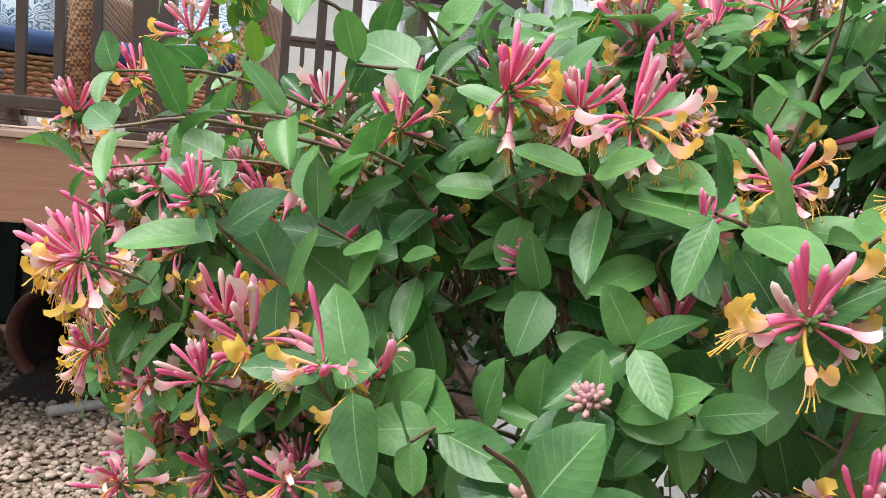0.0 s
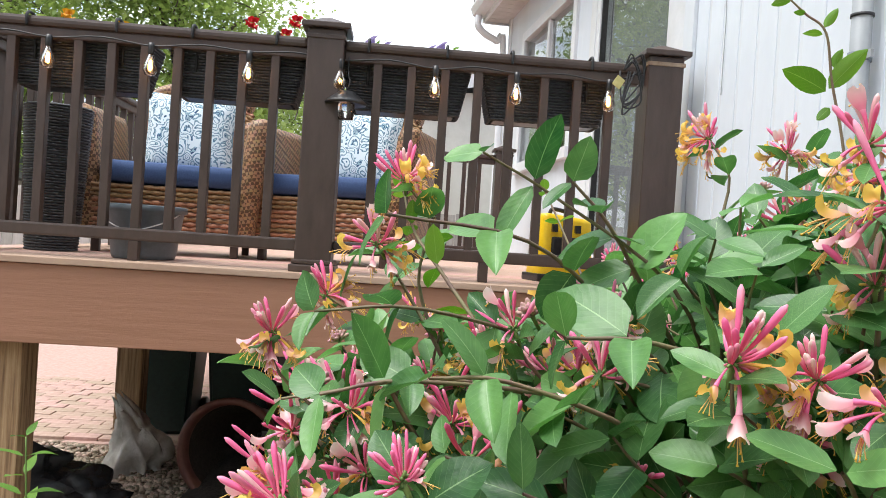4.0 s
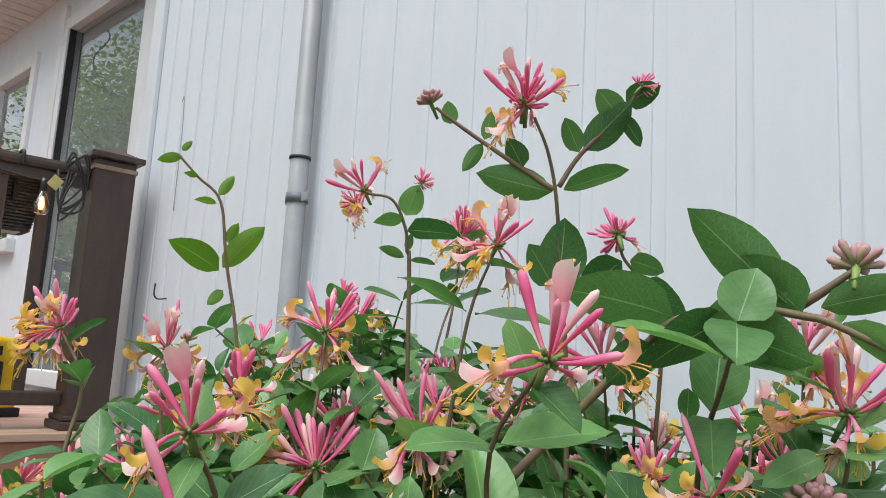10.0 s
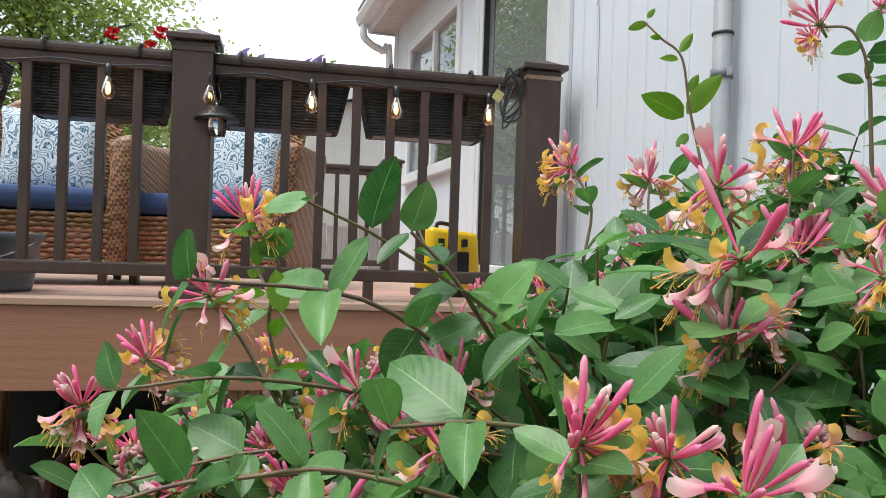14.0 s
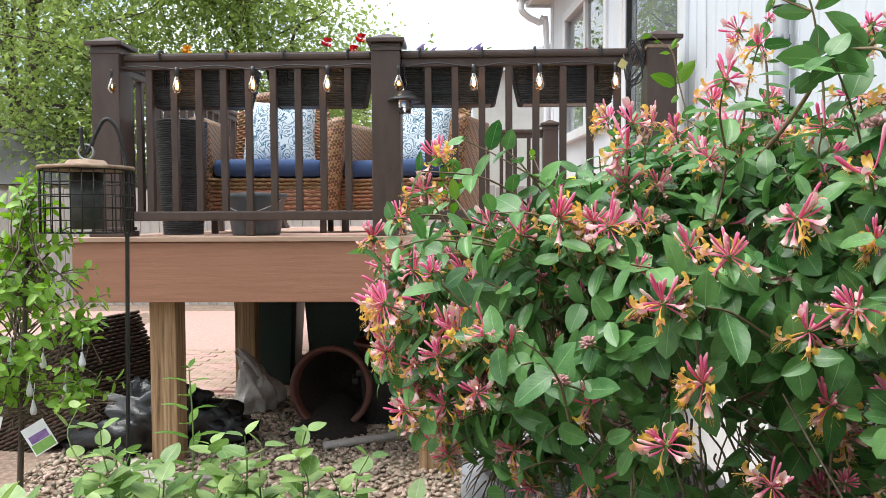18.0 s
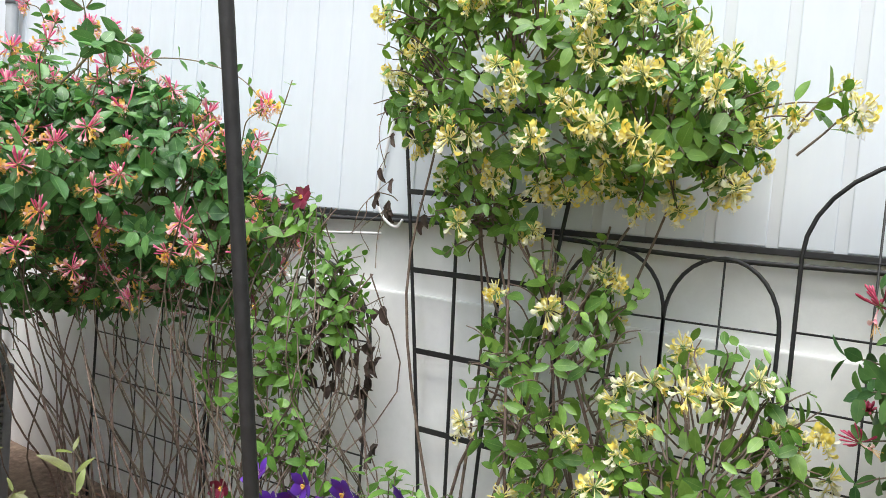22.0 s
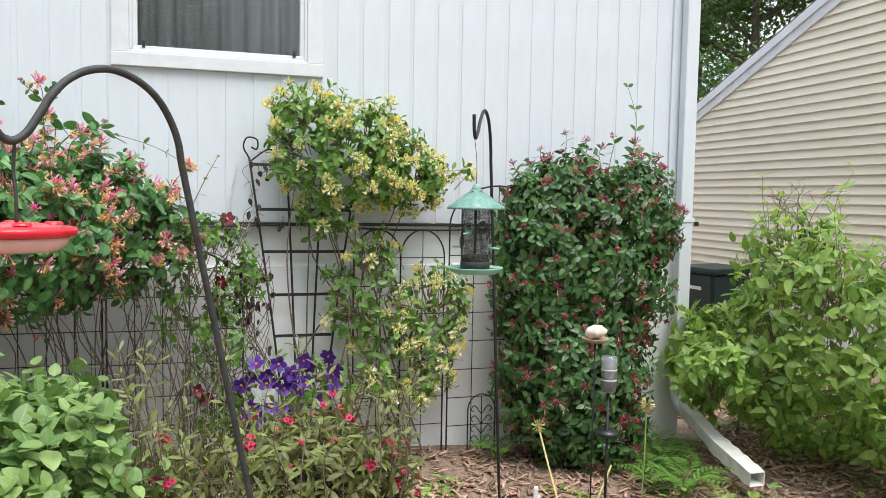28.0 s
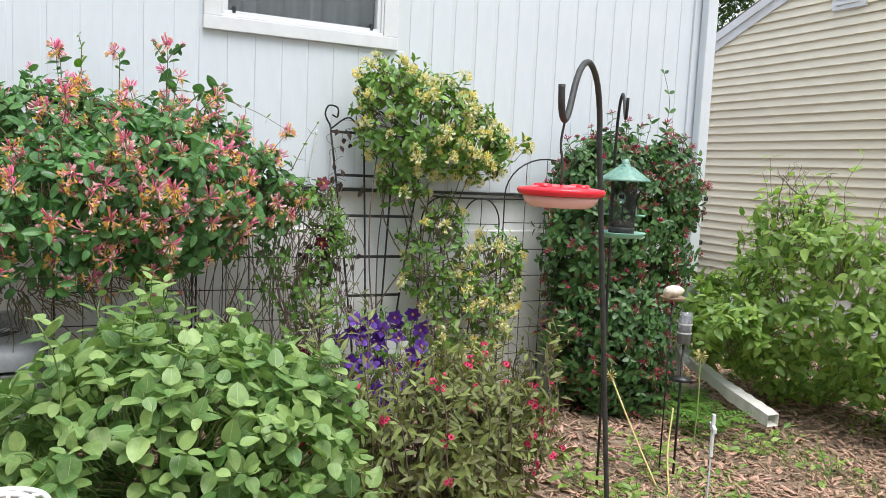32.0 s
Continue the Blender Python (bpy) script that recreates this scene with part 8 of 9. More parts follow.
sprig([(0.98, 0.05, 1.40), (0.97, -0.02, 1.55), (0.95, -0.08, 1.66)], 4, 0.045, None, True, 5)
sprig([(1.05, 1.10, 1.65), (1.10, 1.12, 1.80), (1.12, 1.13, 1.92)], 3, 0.05, 0, False, 6)
sprig([(0.25, 0.85, 1.40), (0.16, 0.95, 1.52), (0.12, 1.05, 1.58), (0.10, 1.12, 1.66)], 6, 0.055, None, True, 7)
sprig([(0.45, 1.20, 1.40), (0.40, 1.32, 1.56), (0.36, 1.42, 1.68)], 4, 0.05, None, True, 8)
sprig([(0.85, 1.55, 1.40), (0.88, 1.62, 1.60), (0.90, 1.66, 1.72)], 4, 0.05, 4, False, 9)


def red_spire():
    v = thing("honeysuckle_shoot", "single tall shoot rising above the red honeysuckle", "honeysuckle", group="honeysuckle shoots")
    line = bend([(1.02, -2.47, 1.55), (1.03, -2.42, 1.75), (1.02, -2.42, 1.95), (1.02, -2.35, 2.15)], 8)
    b = Buf()
    tube(b, line, np.linspace(0.003, 0.0014, len(line)), 6)
    part("stem", b, M_PURPLETWIG, v)
    for k in range(5):
        i = 3 + k * 5
        for s in (-1, 1):
            part("leaf", OVAL_LOW[k % 3], L_REDVINE, v, at=Matrix(mat4(frame_from((-0.2, s * (1.0 if k % 2 else 0.7), 0.5), (-1.0, 0.2 * s, 0.5)), line[min(i, len(line) - 1)], 0.078 - 0.010 * k).tolist()))


red_spire()


def stalk_plants():
    v = thing("allium", "bent yellow allium stalk with a dried seed head", "allium")
    b = Buf()
    tube(b, bend([(-0.15, -1.51, -0.05), (0.06, -1.515, 0.16), (0.28, -1.52, 0.40)], 5), 0.005, 6)
    part("stalk", b, M_STRAW, v)
    b = Buf()
    rng = random.Random(2)
    for k in range(46):
        d = np.array([rng.gauss(0, 1) for _ in range(3)])
        d /= np.linalg.norm(d)
        tube(b, [(0.28, -1.52, 0.40), np.array([0.28, -1.52, 0.40]) + d * 0.035], [0.0008, 0.002], 3)
    part("seed_head", b, M_STRAW, v)
    v = thing("allium", "broken straw-coloured stalk leaning over the mulch", "allium")
    b = Buf()
    tube(b, bend([(-0.30, -1.45, -0.04), (-0.08, -1.62, 0.10), (0.12, -1.82, 0.24)], 5), 0.005, 6)
    part("stalk", b, M_STRAW, v)
    v = thing("allium", "upright green allium stalk with a brown seed head", "allium")
    b = Buf()
    tube(b, bend([(0.12, -1.98, -0.06), (0.13, -2.0, 0.25), (0.16, -2.02, 0.50)], 5), 0.004, 6)
    part("stalk", b, M_GREENSTEM, v)
    b = Buf()
    for k in range(60):
        d = np.array([rng.gauss(0, 1) for _ in range(3)])
        d /= np.linalg.norm(d)
        tube(b, [(0.16, -2.02, 0.50), np.array([0.16, -2.02, 0.50]) + d * 0.042], [0.0008, 0.002], 3)
    part("seed_head", b, M_STRAW, v)


stalk_plants()


def fern(x, y, seed, n=7, size=0.28):
    v = thing("fern", "small green fern growing in the mulch", "fern", pose(x, y, gz(x, y)), group="ferns")
    rng = random.Random(seed)
    lf = leaf_shape(1.0, 0.32, 3, 3, 0.1, 0.1, 0.7)
    for k in range(n):
        a = 2 * math.pi * k / n + rng.uniform(-0.3, 0.3)
        b = Buf()
        line = bend([(0, 0, 0), (0.35 * size * math.cos(a), 0.35 * size * math.sin(a), 0.5 * size), (size * 0.9 * math.cos(a), size * 0.9 * math.sin(a), 0.6 * size)], 6)
        tube(b, line, 0.0014, 3)
        for i in range(2, len(line)):
            d = line[i] - line[i - 1]
            d /= np.linalg.norm(d)
            sd = np.cross(d, (0, 0, 1.0))
            for s in (-1, 1):
                b.put(lf, mat4(frame_from(sd * s + d * 0.4, (0, 0, 1)), line[i], size * 0.26 * math.sin(math.pi * (0.1 + 0.85 * i / len(line)))))
        part("frond", b, L_FERN, v)


fern(0.943, -2.62, 5, 8, 0.26)
fern(0.80, -2.55, 6, 8, 0.24)
fern(0.42, -2.42, 1)
fern(1.05, -1.62, 2, 6, 0.2)
fern(0.55, -2.32, 3, 6, 0.22)
fern(1.12, -0.95, 4, 5, 0.18)


def milkweed(x, y, h, seed):
    v = thing("milkweed", "young upright plant with narrow green leaves in the gravel", "plant", pose(x, y, gz(x, y)), group="young milkweeds")
    rng = random.Random(seed)
    b = Buf()
    line = bend([(0, 0, -0.03), (0.01, 0.01, h * 0.5), (0.0, 0.0, h)], 8)
    tube(b, line, np.linspace(0.005, 0.003, len(line)), 6)
    part("stem", b, M_GREENSTEM, v)
    for k in range(8):
        z = h * (0.25 + 0.75 * k / 7)
        for s in (0, math.pi):
            a = 1.57 * k + s + rng.uniform(-0.2, 0.2)
            part("leaf", NARROW[k % 2], L_CLEM, v, at=Matrix(mat4(frame_from((math.cos(a), math.sin(a), 0.35), (0, 0, 1)), (0, 0, z), 0.17 * (1.1 - 0.5 * k / 7)).tolist()))


milkweed(-1.12, 2.72, 0.62, 1)
milkweed(-1.40, 2.55, 0.30, 2)


def weed(x, y, seed, n=22, size=0.06, spread=0.14):
    v = thing("weed", "low leafy green weed growing in the mulch", "weed", pose(x, y, gz(x, y)), group="garden weeds")
    rng = random.Random(seed)
    b = Buf()
    for k in range(n):
        a, r = rng.uniform(0, 6.28), spread * math.sqrt(rng.random())
        p = np.array([r * math.cos(a), r * math.sin(a), rng.uniform(0.03, 0.12)])
        tube(b, sway((p[0] * 0.3, p[1] * 0.3, -0.01), p, rng, 0.1, 0.1), 0.0014, 3, 0, False)
        part("leaf", POINTED[k % 3], L_SHRUB, v, at=Matrix(mat4(frame_from((math.cos(a), math.sin(a), rng.uniform(-0.1, 0.5)), (rng.gauss(0, 0.3), rng.gauss(0, 0.3), 1)), p, size * rng.uniform(0.6, 1.2)).tolist()))
    part("stalk_growth", b, M_GREENSTEM, v, kind="stuff")


for i, (x, y, sp) in enumerate(((0.234, -2.292, 0.2), (0.254, -1.709, 0.13), (0.02, -1.595, 0.10), (-0.04, -1.133, 0.12), (0.531, -2.543, 0.16), (0.227, -2.675, 0.16), (0.094, -2.40, 0.14), (-0.55, -1.3, 0.10), (-0.3, -2.5, 0.16))):
    weed(x, y, 60 + i, 24, 0.06, sp)


# ---------- ornaments ----------
def ornaments():
    t = thing("solar_lamp", "clear glass solar stake lamp with a shell on top", "solar lamp", pose(-0.04, -1.705, 0.035))
    b = Buf()
    tube(b, [(0, 0, gz(0, -1.7) - 0.05), (0, 0, 0.60)], 0.006, 8)
    part("stake", b, M_IRON, t)
    b = Buf()
    lathe(b, [(0.0, 0.60), (0.03, 0.60), (0.034, 0.62), (0.034, 0.75), (0.030, 0.76), (0.0, 0.76)], 24)
    part("jar", b, M_GLASS, t)
    b = Buf()
    lathe(b, [(0.0, 0.605), (0.027, 0.61), (0.029, 0.745), (0.0, 0.75)], 20)
    part("diffuser", b, M_DOWN, t, "frosted grey diffuser")
    for z in (0.655, 0.70):
        b = Buf()
        lathe(b, [(0.0345, z - 0.003), (0.036, z), (0.0345, z + 0.003)], 24)
        part("band", b, M_WHITEWIRE, t)
    b = Buf()
    lathe(b, [(0.0, 0.40), (0.05, 0.41), (0.055, 0.425), (0.0, 0.43)], 20)
    part("saucer", b, M_BLACKPLASTIC, t)
    tagged(part("seashell", lumpy(0.05, 0.03, 0.035, 4, 0.3, 1.8), M_SHELL, None, at=pose(0.02, -1.665, 0.885, 10, 20, 30), smooth=True), "cream seashell resting on a rusty dish", "shell")
    d = thing("rusty_dish", "small rusty dish on a stake among the leaves", "dish", pose(0.02, -1.665, 0.04))
    b = Buf()
    lathe(b, [(0.0, 0.80), (0.045, 0.805), (0.062, 0.822), (0.058, 0.824), (0.0, 0.812)], 20)
    part("bowl", b, M_RUST, d)
    b = Buf()
    tube(b, [(0, 0, gz(0, -1.66) - 0.05), (0, 0, 0.803)], 0.004, 6)
    part("stake", b, M_IRON, d)
    c = thing("cross_ornament", "clear acrylic cross ornament on a stake", "ornament", pose(-1.025, -0.936, 0.03, 0, 0, -35))
    b = Buf()
    tube(b, [(0, 0, gz(-1, -0.9) - 0.05), (0, 0, 0.50)], 0.003, 6)
    part("stake", b, M_DOWN, c)
    part("upright", box(-0.009, 0.009, -0.006, 0.006, 0.48, 0.63, 0.004), M_ACRYLIC, c)
    part("arm", box(-0.040, 0.040, -0.0065, 0.0065, 0.572, 0.592, 0.004), M_ACRYLIC, c)
    a = thing("angel_ornament", "small clear butterfly ornament on a stake", "ornament", pose(0.175, -0.25, 0.03, 0, 0, 70))
    b = Buf()
    tube(b, [(0, 0, gz(0.1, -0.2) - 0.05), (0, 0, 0.60)], 0.003, 6)
    part("stake", b, M_DOWN, a)
    for s in (-1, 1):
        for k, (ln, w, an) in enumerate(((0.06, 0.04, 0.7), (0.045, 0.03, -0.5))):
            lf = leaf_shape(ln, w, 4, 3, 0.1, 0.0, 0.7)
            wing = part("wing", lf, M_WHITEWIRE, a, at=Matrix(mat4(frame_from((s, 0, an), (0, -1, 0)), (0, 0, 0.61)).tolist()))
    p = thing("plant_stand", "white wrought metal plant stand with lattice top", "plant stand", pose(-1.46, 1.125, 0))
    for r in (0.032, 0.060, 0.082):
        b = Buf()
        tube(b, [(r * math.cos(q), r * math.sin(q), 0.83) for q in np.linspace(0, 2 * math.pi, 41)], 0.0055, 6, 0, False)
        part("lattice_ring", b, M_TRIM, p)
    for k in range(12):
        q = 2 * math.pi * k / 12
        b = Buf()
        tube(b, bend([(0.032 * math.cos(q), 0.032 * math.sin(q), 0.83), (0.057 * math.cos(q + 0.2), 0.057 * math.sin(q + 0.2), 0.83), (0.082 * math.cos(q), 0.082 * math.sin(q), 0.83)], 4), 0.004, 5)
        part("lattice_bar", b, M_TRIM, p)
    for k in range(3):
        q = 2 * math.pi * k / 3
        b = Buf()
        tube(b, [(0.072 * math.cos(q), 0.072 * math.sin(q), 0.83), (0.14 * math.cos(q), 0.14 * math.sin(q), gz(-1.47, 1.1) - 0.01)], 0.008, 8)
        part("leg", b, M_TRIM, p)


ornaments()


def plant_tag():
    t = thing("plant_tag", "white plant tag with a flower picture on the sapling", "plant tag", pose(-1.05, 1.36, 0.87, 72, 0, 20) @ pose(0, 0, 0, 0, 0, 30) @ Matrix.Scale(0.72, 4))
    part("card", box(-0.045, 0.045, -0.06, 0.06, 0, 0.001), M_PAPER, t)
    part("picture", box(-0.04, 0.04, -0.055, -0.015, 0.0012, 0.0018), M_TAGGREEN, t)
    part("picture", box(-0.035, 0.035, -0.012, 0.02, 0.0012, 0.0018), M_TAGPURPLE, t)
    s = thing("plant_tag", "plain white strip tag hanging on the sapling", "plant tag", pose(-1.16, 1.32, 0.88, 80, 10, 10))
    part("strip", box(-0.014, 0.014, -0.08, 0.06, 0, 0.001), M_PAPER, s)
    b = Buf()
    tube(b, bend([(-1.18, 1.45, gz(-1.2, 1.45) - 0.05), (-1.17, 1.45, 0.6), (-1.13, 1.46, 1.4)], 6), np.linspace(0.014, 0.006, 13), 8)
    part("trunk", b, M_BARK, sapling)


plant_tag()


def teardrop_light():
    """A frosted teardrop bulb of the solar string that hangs in the sapling."""
    t = thing("teardrop_light", "frosted white teardrop string light hanging in the sapling", "string light", pose(-1.045, 1.38, 1.11), group="teardrop lights")
    b = Buf()
    lathe(b, [(0.0, -0.045), (0.006, -0.044), (0.0095, -0.036), (0.009, -0.028), (0.0035, -0.006), (0.003, 0.0)], 14)
    part("bulb", b, M_TRIM, t)
    b = Buf()
    tube(b, [(0, 0, -0.002), (0.002, 0, 0.02), (0.0, 0.01, 0.045)], 0.0012, 5)
    part("lead", b, M_WHITEWIRE, t)
    return t


drop = teardrop_light()
for x, z in ((-1.087, 1.028), (-1.077, 0.974), (-0.983, 1.023), (-0.931, 1.113), (-1.14, 1.12)):
    copy_thing(drop, pose(x, 1.38, z))


# ---------- backdrop: trees, fences, buildings ----------
def tree(name, label, x, y, h, r, seed, material, leaves=26000, leaf=0.095):
    rng = random.Random(seed)
    t = thing(name, label, "tree", pose(x, y, 0.1), group="background trees")
    tips, wood = [], Buf()
    trunk = bend([(0, 0, -0.3), (0.1 * rng.uniform(-1, 1), 0.1, h * 0.2), (0.3 * rng.uniform(-1, 1), 0.2 * rng.uniform(-1, 1), h * 0.5), (0.3 * rng.uniform(-1, 1), 0, h * 0.8)], 6)
    tube(wood, trunk, np.linspace(h * 0.022, h * 0.006, len(trunk)), 10)
    for k in range(18):
        i = rng.randrange(5, len(trunk))
        a = rng.uniform(0, 6.28)
        L = r * rng.uniform(0.6, 1.05) * (1.1 - 0.35 * i / len(trunk))
        e = trunk[i] + np.array([math.cos(a) * L, math.sin(a) * L, L * rng.uniform(0.1, 0.75)])
        line = sway(trunk[i], e, rng, 0.12, 0.14)
        tube(wood, line, np.linspace(h * 0.007, h * 0.0015, len(line)), 5)
        tips += [line[j] for j in (5, 7, 9, 11, 12)]
        for q in range(4):
            s = line[rng.randrange(5, 12)]
            e2 = s + np.array([rng.gauss(0, 1), rng.gauss(0, 1), rng.gauss(0.2, 0.7)]) * r * 0.22
            tube(wood, sway(s, e2, rng, 0.1, 0.2), 0.012, 4, 0, False)
            tips.append(e2)
    part("trunk", wood, M_BARK, t)
    crown = Buf()
    lf = leaf_shape(1.0, 0.62, 2, 3, 0.2, 0.15, 0.8, 0, 0.0)
    for k in range(leaves):
        c = tips[rng.randrange(len(tips))]
        p = c + np.array([rng.gauss(0, 1), rng.gauss(0, 1), rng.gauss(0, 0.8)]) * r * 0.14
        d = (rng.gauss(0, 1), rng.gauss(0, 1), rng.gauss(-0.3, 0.6))
        crown.put(lf, mat4(frame_from(d, (rng.gauss(0, 0.5), rng.gauss(0, 0.5), 1)), p, leaf * rng.uniform(0.6, 1.3)))
    part("crown", crown, material, t, kind="stuff")
    return t


ta = tree("tree", "tall leafy tree with pale green spring crown behind the deck", -4.6, 15.5, 9.5, 3.9, 1, L_TREE, 30000, 0.125)
tb = tree("tree", "broad leafy tree behind the garden fence", -12.5, 20, 11.0, 4.6, 2, L_TREE, 30000, 0.13)
tc_ = tree("tree", "dark dense tree behind the neighbouring house", 11.5, -11.5, 9.0, 3.4, 3, L_TREE_DARK, 34000, 0.13)
copy_thing(tb, pose(-9.5, 15.5, 0.1, 0, 0, 80))
copy_thing(ta, pose(-16.5, 24, 0.1, 0, 0, 200))
copy_thing(ta, pose(-14, 2, 0.1, 0, 0, 130))
copy_thing(tb, pose(-15, 9, 0.1, 0, 0, 20))
copy_thing(tc_, pose(17, -14, 0.1, 0, 0, 140))


def shed():
    """Cream outbuilding seen past the corner of the deck."""
    h = thing("outbuilding", "cream outbuilding with a low grey roof beyond the deck", "house")
    part("wall", box(0.35, 4.2, 12.0, 15.0, -0.2, 3.95, 0.01), M_CREAMWALL, h)
    m = pose(0.2, 11.8, 3.90, 0, -14, 0)
    part("roof", box(0, 4.4, 0, 3.6, 0, 0.10, 0.01), M_ROOF, h, at=m)
    part("fascia", box(0, 4.4, -0.03, 0.0, -0.14, 0.09, 0.005), M_TRIM, h, at=m)
    g = thing("neighbour_garage", "low neighbouring building with a grey shingle roof", "house")
    part("wall", box(-14, -6.5, 13.0, 18.0, -0.2, 2.2, 0.01), M_CREAMWALL, g)
    bm = bmesh.new()
    vs = [bm.verts.new(p) for p in ((-14.4, 12.6, 2.15), (-6.1, 12.6, 2.15), (-8.2, 15.5, 3.5), (-14.4, 15.5, 3.5), (-6.1, 18.4, 2.15), (-14.4, 18.4, 2.15))]
    bm.faces.new((vs[0], vs[1], vs[2], vs[3]))
    bm.faces.new((vs[1], vs[4], vs[2]))
    bm.faces.new((vs[3], vs[2], vs[4], vs[5]))
    bm.faces.new((vs[0], vs[3], vs[5]))
    bm.faces.new((vs[0], vs[5], vs[4], vs[1]))
    part("roof", bm, M_ROOF, g)


shed()


def picket_fence():
    f = thing("garden_fence", "weathered grey wooden board fence behind the garden", "fence")
    bm = box(0, 0.138, 0, 0.02, 0, 1.85, 0.004)
    me = bpy.data.meshes.new("board")
    bm.to_mesh(me)
    bm.free()
    me.materials.append(M_FENCE)
    rng = random.Random(4)
    x = -16.0
    while x < 2.2:
        part("board", me, M_FENCE, f, at=pose(x, 10.6 + rng.uniform(-0.006, 0.006), 0.12 + rng.uniform(-0.03, 0.02), 0, 0, rng.uniform(-0.6, 0.6)))
        x += 0.146
    for z in (0.5, 1.6):
        part("fence_rail", box(-16, 2.2, 10.625, 10.66, z, z + 0.09, 0.004), M_FENCE, f)


picket_fence()


def far_hedge():
    """A belt of distant trees that closes the horizon."""
    rng = random.Random(12)
    b = Buf()
    lf = leaf_shape(1.0, 0.8, 2, 3, 0.2, 0.1, 0.8, 0, 0)
    for k in range(9000):
        a = rng.uniform(0, 6.2832)
        R = 34 + rng.uniform(0, 6)
        z = abs(rng.gauss(0, 1)) * (2.2 + 1.2 * math.sin(5 * a) + 0.8 * math.sin(11 * a))
        b.put(lf, mat4(frame_from((rng.gauss(0, 1), rng.gauss(0, 1), rng.gauss(0, 0.6)), (0, 0, 1)), (R * math.cos(a), R * math.sin(a), z), rng.uniform(0.6, 1.3)))
    tagged(part("far_trees", b, L_TREE_DARK, None), "belt of distant trees round the gardens", "trees", kind="stuff")


far_hedge()


def cart():
    t = thing("wheelie_bin", "dark green wheeled bin beside the neighbouring house", "bin", pose(4.75, -5.75, -0.28, 0, 0, 8), group="rubbish bins")
    bm = bmesh.new()
    r = bmesh.ops.create_cube(bm, size=1.0)
    for v in r["verts"]:
        top = v.co.z > 0
        v.co = Vector((v.co.x * (0.58 if top else 0.45), v.co.y * (0.62 if top else 0.48), 0.92 if top else 0.03))
    bmesh.ops.bevel(bm, geom=bm.edges[:], offset=0.03, segments=3, affect="EDGES")
    part("body", bm, M_BIN, t)
    part("lid", box(-0.33, 0.33, -0.36, 0.34, 0.925, 0.985, 0.02), M_BIN, t)
    part("logo_bar", box(-0.12, 0.12, 0.312, 0.316, 0.72, 0.76, 0.001), M_WHITEWIRE, t)


cart()

# ---------- patio, gravel, mulch, grass ----------
def patio():
    p = thing("patio", "pinkish clay paver patio behind the deck", "patio", kind="structure")
    part("bed", box(-6.0, 1.2, 4.75, 9.8, gz(0, 5) - 0.10, gz(0, 5) + 0.004), M_PAVER, p)
    me = None
    n = 0
    for j in range(17):
        for i in range(17):
            x, y = -4.1 + i * 0.205 + (0.1 if j % 2 else 0), 4.8 + j * 0.105
            if me is None:
                o = part("paver", box(0, 0.198, 0, 0.098, 0, 0.03, 0.004), M_PAVER, p, at=pose(x, y, gz(0, 5) - 0.008))
                me = o.data
            else:
                part("paver", me, M_PAVER, p, at=pose(x, y, gz(0, 5) - 0.008 + 0.002 * ((i * 7 + j * 3) % 3)))


patio()


def scatter(name, label, category, n, area, shapes, material, size, seed, flat=1.0, ok=None):
    rng = random.Random(seed)
    b = Buf()
    k = 0
    while k < n:
        x, y = rng.uniform(area[0], area[1]), rng.uniform(area[2], area[3])
        if ok is not None and not ok(x, y, rng):
            k += 0.2
            continue
        s = rng.uniform(*size)
        m = Matrix.Translation((x, y, gz(x, y) + 0.008 + s * 0.12)) @ Euler((rng.uniform(-0.5, 0.5), rng.uniform(-0.5, 0.5), rng.uniform(0, 6.28))).to_matrix().to_4x4() @ Matrix.Scale(s, 4)
        b.put(shapes[rng.randrange(len(shapes))], np.array(m))
        k += 1
    return tagged(part(name, b, material, None, smooth=True), label, category, kind="stuff")


def pebble(seed):
    rng = random.Random(seed)
    bm = bmesh.new()
    bmesh.ops.create_icosphere(bm, subdivisions=1, radius=0.5)
    sx, sy, sz = rng.uniform(0.8, 1.3), rng.uniform(0.6, 0.9), rng.uniform(0.4, 0.65)
    verts = [(v.co.x * sx * rng.uniform(0.9, 1.1), v.co.y * sy * rng.uniform(0.9, 1.1), v.co.z * sz) for v in bm.verts]
    bm.verts.index_update()
    faces = [[v.index for v in f.verts] for f in bm.faces]
    bm.free()
    return Buf().add(verts, faces)


def chip(seed):
    rng = random.Random(seed)
    L, w, h = 0.5, rng.uniform(0.08, 0.16), 0.04
    v = [(-L, -w, -h), (L, -w * 0.6, -h), (L * 0.9, w * 0.5, -h), (-L * 0.8, w, -h), (-L, -w, h), (L, -w * 0.6, h), (L * 0.9, w * 0.5, h), (-L * 0.8, w, h)]
    return Buf().add(v, [[0, 3, 2, 1], [4, 5, 6, 7], [0, 1, 5, 4], [1, 2, 6, 5], [2, 3, 7, 6], [3, 0, 4, 7]])


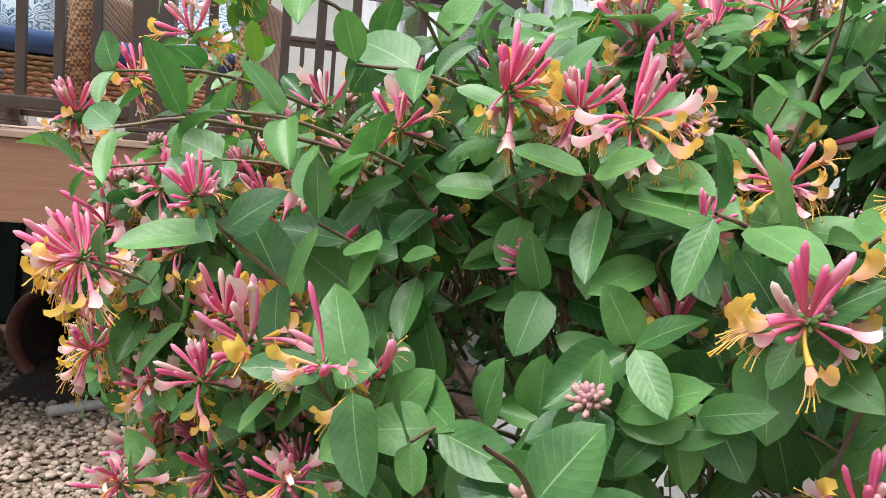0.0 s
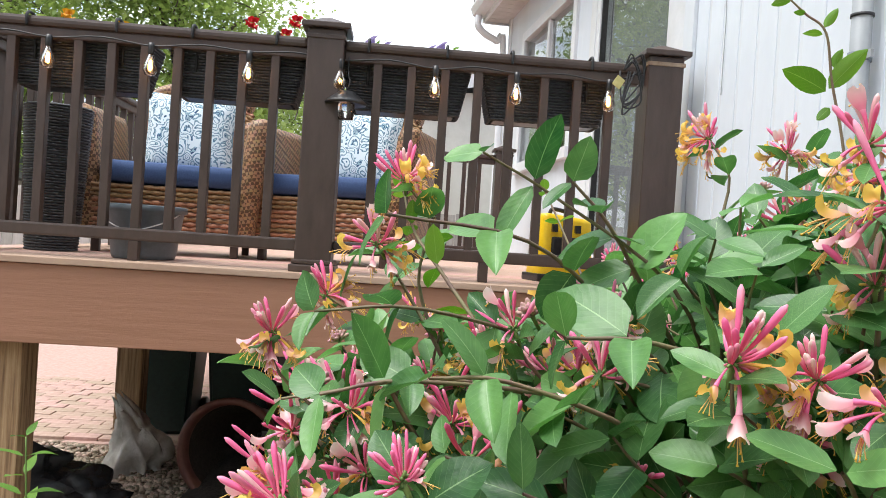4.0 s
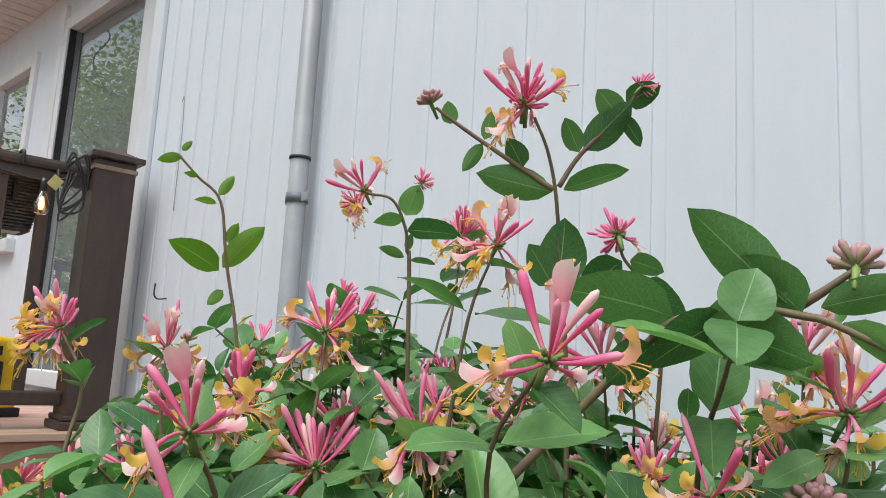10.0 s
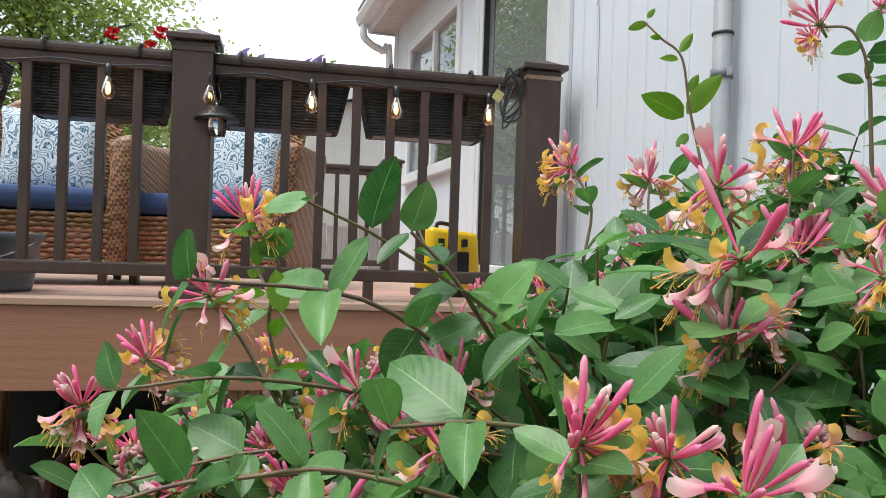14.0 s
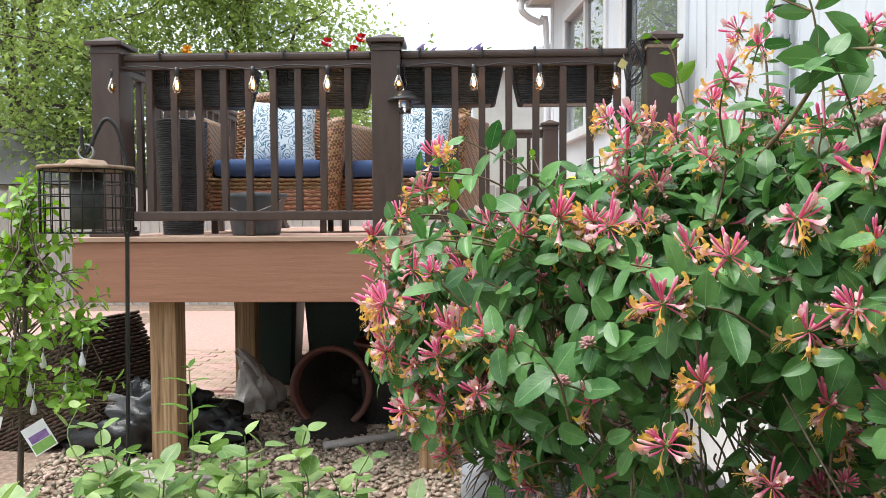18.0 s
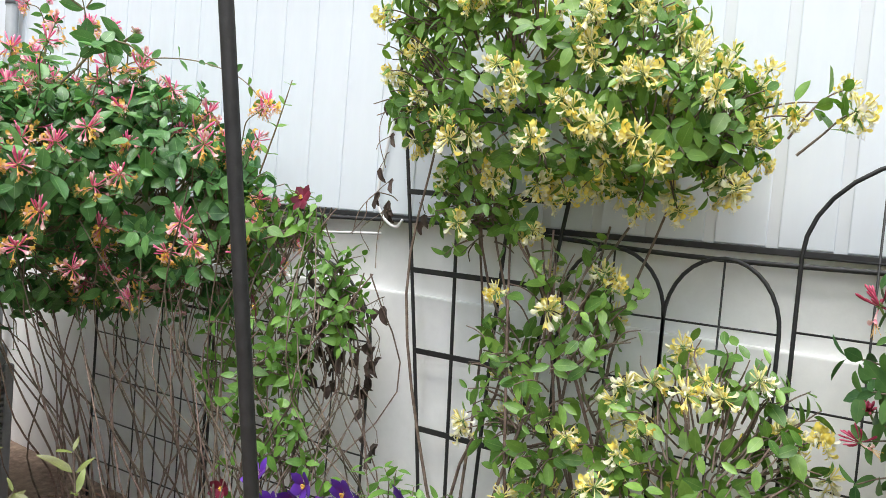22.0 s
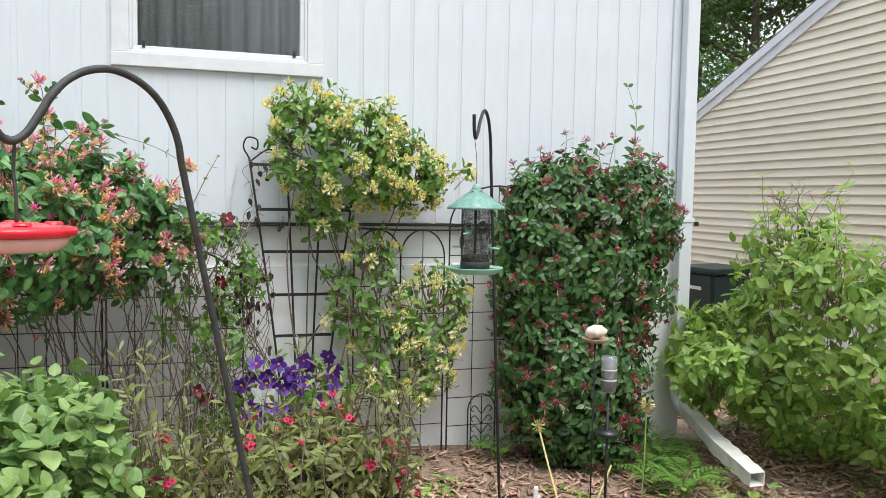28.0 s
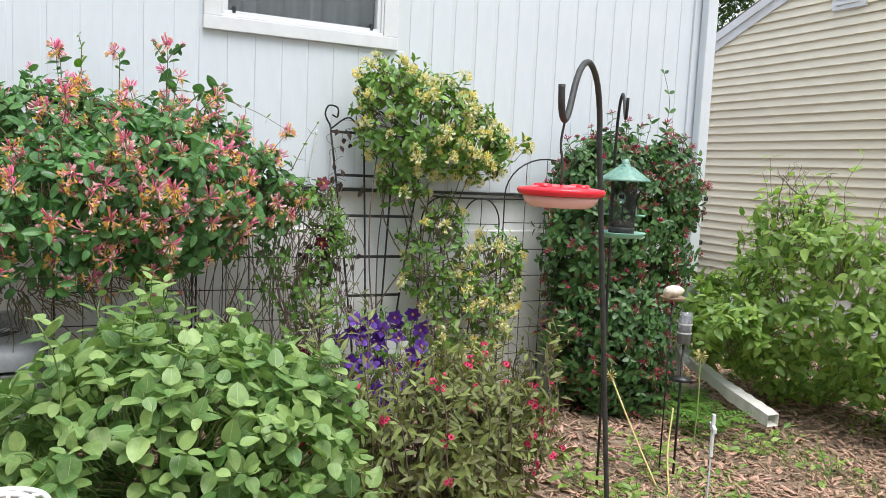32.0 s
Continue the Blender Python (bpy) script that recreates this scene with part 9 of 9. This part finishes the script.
scatter("gravel", "tan and grey river gravel under the deck", "gravel", 15000, (-2.1, 0.7, 1.5, 4.7), [pebble(i) for i in range(6)], M_GRAVEL, (0.014, 0.044), 21)
scatter("mulch", "brown shredded wood mulch on the garden bed", "mulch", 10000, (-1.6, 1.25, -3.4, 1.2), [chip(i) for i in range(6)], M_MULCH, (0.02, 0.085), 22)
scatter("mulch", "dry wood mulch and straw in the front bed", "mulch", 6000, (-2.4, 0.0, -3.0, -0.4), [chip(i + 9) for i in range(5)], M_MULCH, (0.015, 0.05), 23)
scatter("mulch", "brown wood mulch round the green shrub", "mulch", 5000, (-0.8, 3.0, -5.6, -3.2), [chip(i + 20) for i in range(5)], M_MULCH, (0.03, 0.09), 26)
BLADE = [Buf().add([(-0.03, 0, 0), (0.03, 0, 0), (-0.02, 0.05, 0.5), (0.02, 0.05, 0.5), (0.0, 0.2, 0.95)], [[0, 1, 3, 2], [2, 3, 4]], [(0.4, 0), (0.6, 0), (0.4, 0.5), (0.6, 0.5), (0.5, 1)]),
         Buf().add([(-0.025, 0, 0), (0.025, 0, 0), (-0.02, 0.12, 0.4), (0.02, 0.12, 0.4), (0.0, 0.4, 0.7)], [[0, 1, 3, 2], [2, 3, 4]], [(0.4, 0), (0.6, 0), (0.4, 0.5), (0.6, 0.5), (0.5, 1)])]
scatter("grass", "patchy green grass at the edge of the bed", "grass", 5200, (-4.2, 0.3, -4.6, -0.7), BLADE, L_GRASS, (0.05, 0.13), 24,
        ok=lambda x, y, r: noise.noise(Vector((x * 1.7, y * 1.7, 0.0))) + (-0.5 - 0.55 * x - 0.25 * y) * 0.45 > r.uniform(0.0, 0.7))
scatter("weeds", "low green weeds in the mulch", "weeds", 1500, (-1.0, 0.9, -2.9, -0.9), OVAL_LOW, L_SHRUB, (0.03, 0.06), 25,
        ok=lambda x, y, r: noise.noise(Vector((x * 3.1, y * 3.1, 5.0))) > 0.22)
scatter("weeds", "low weeds along the neighbouring wall", "weeds", 1400, (-0.5, 3.5, -6.0, -3.3), OVAL_LOW, L_SHRUB, (0.04, 0.08), 27,
        ok=lambda x, y, r: noise.noise(Vector((x * 1.9, y * 1.9, 2.0))) > 0.05)
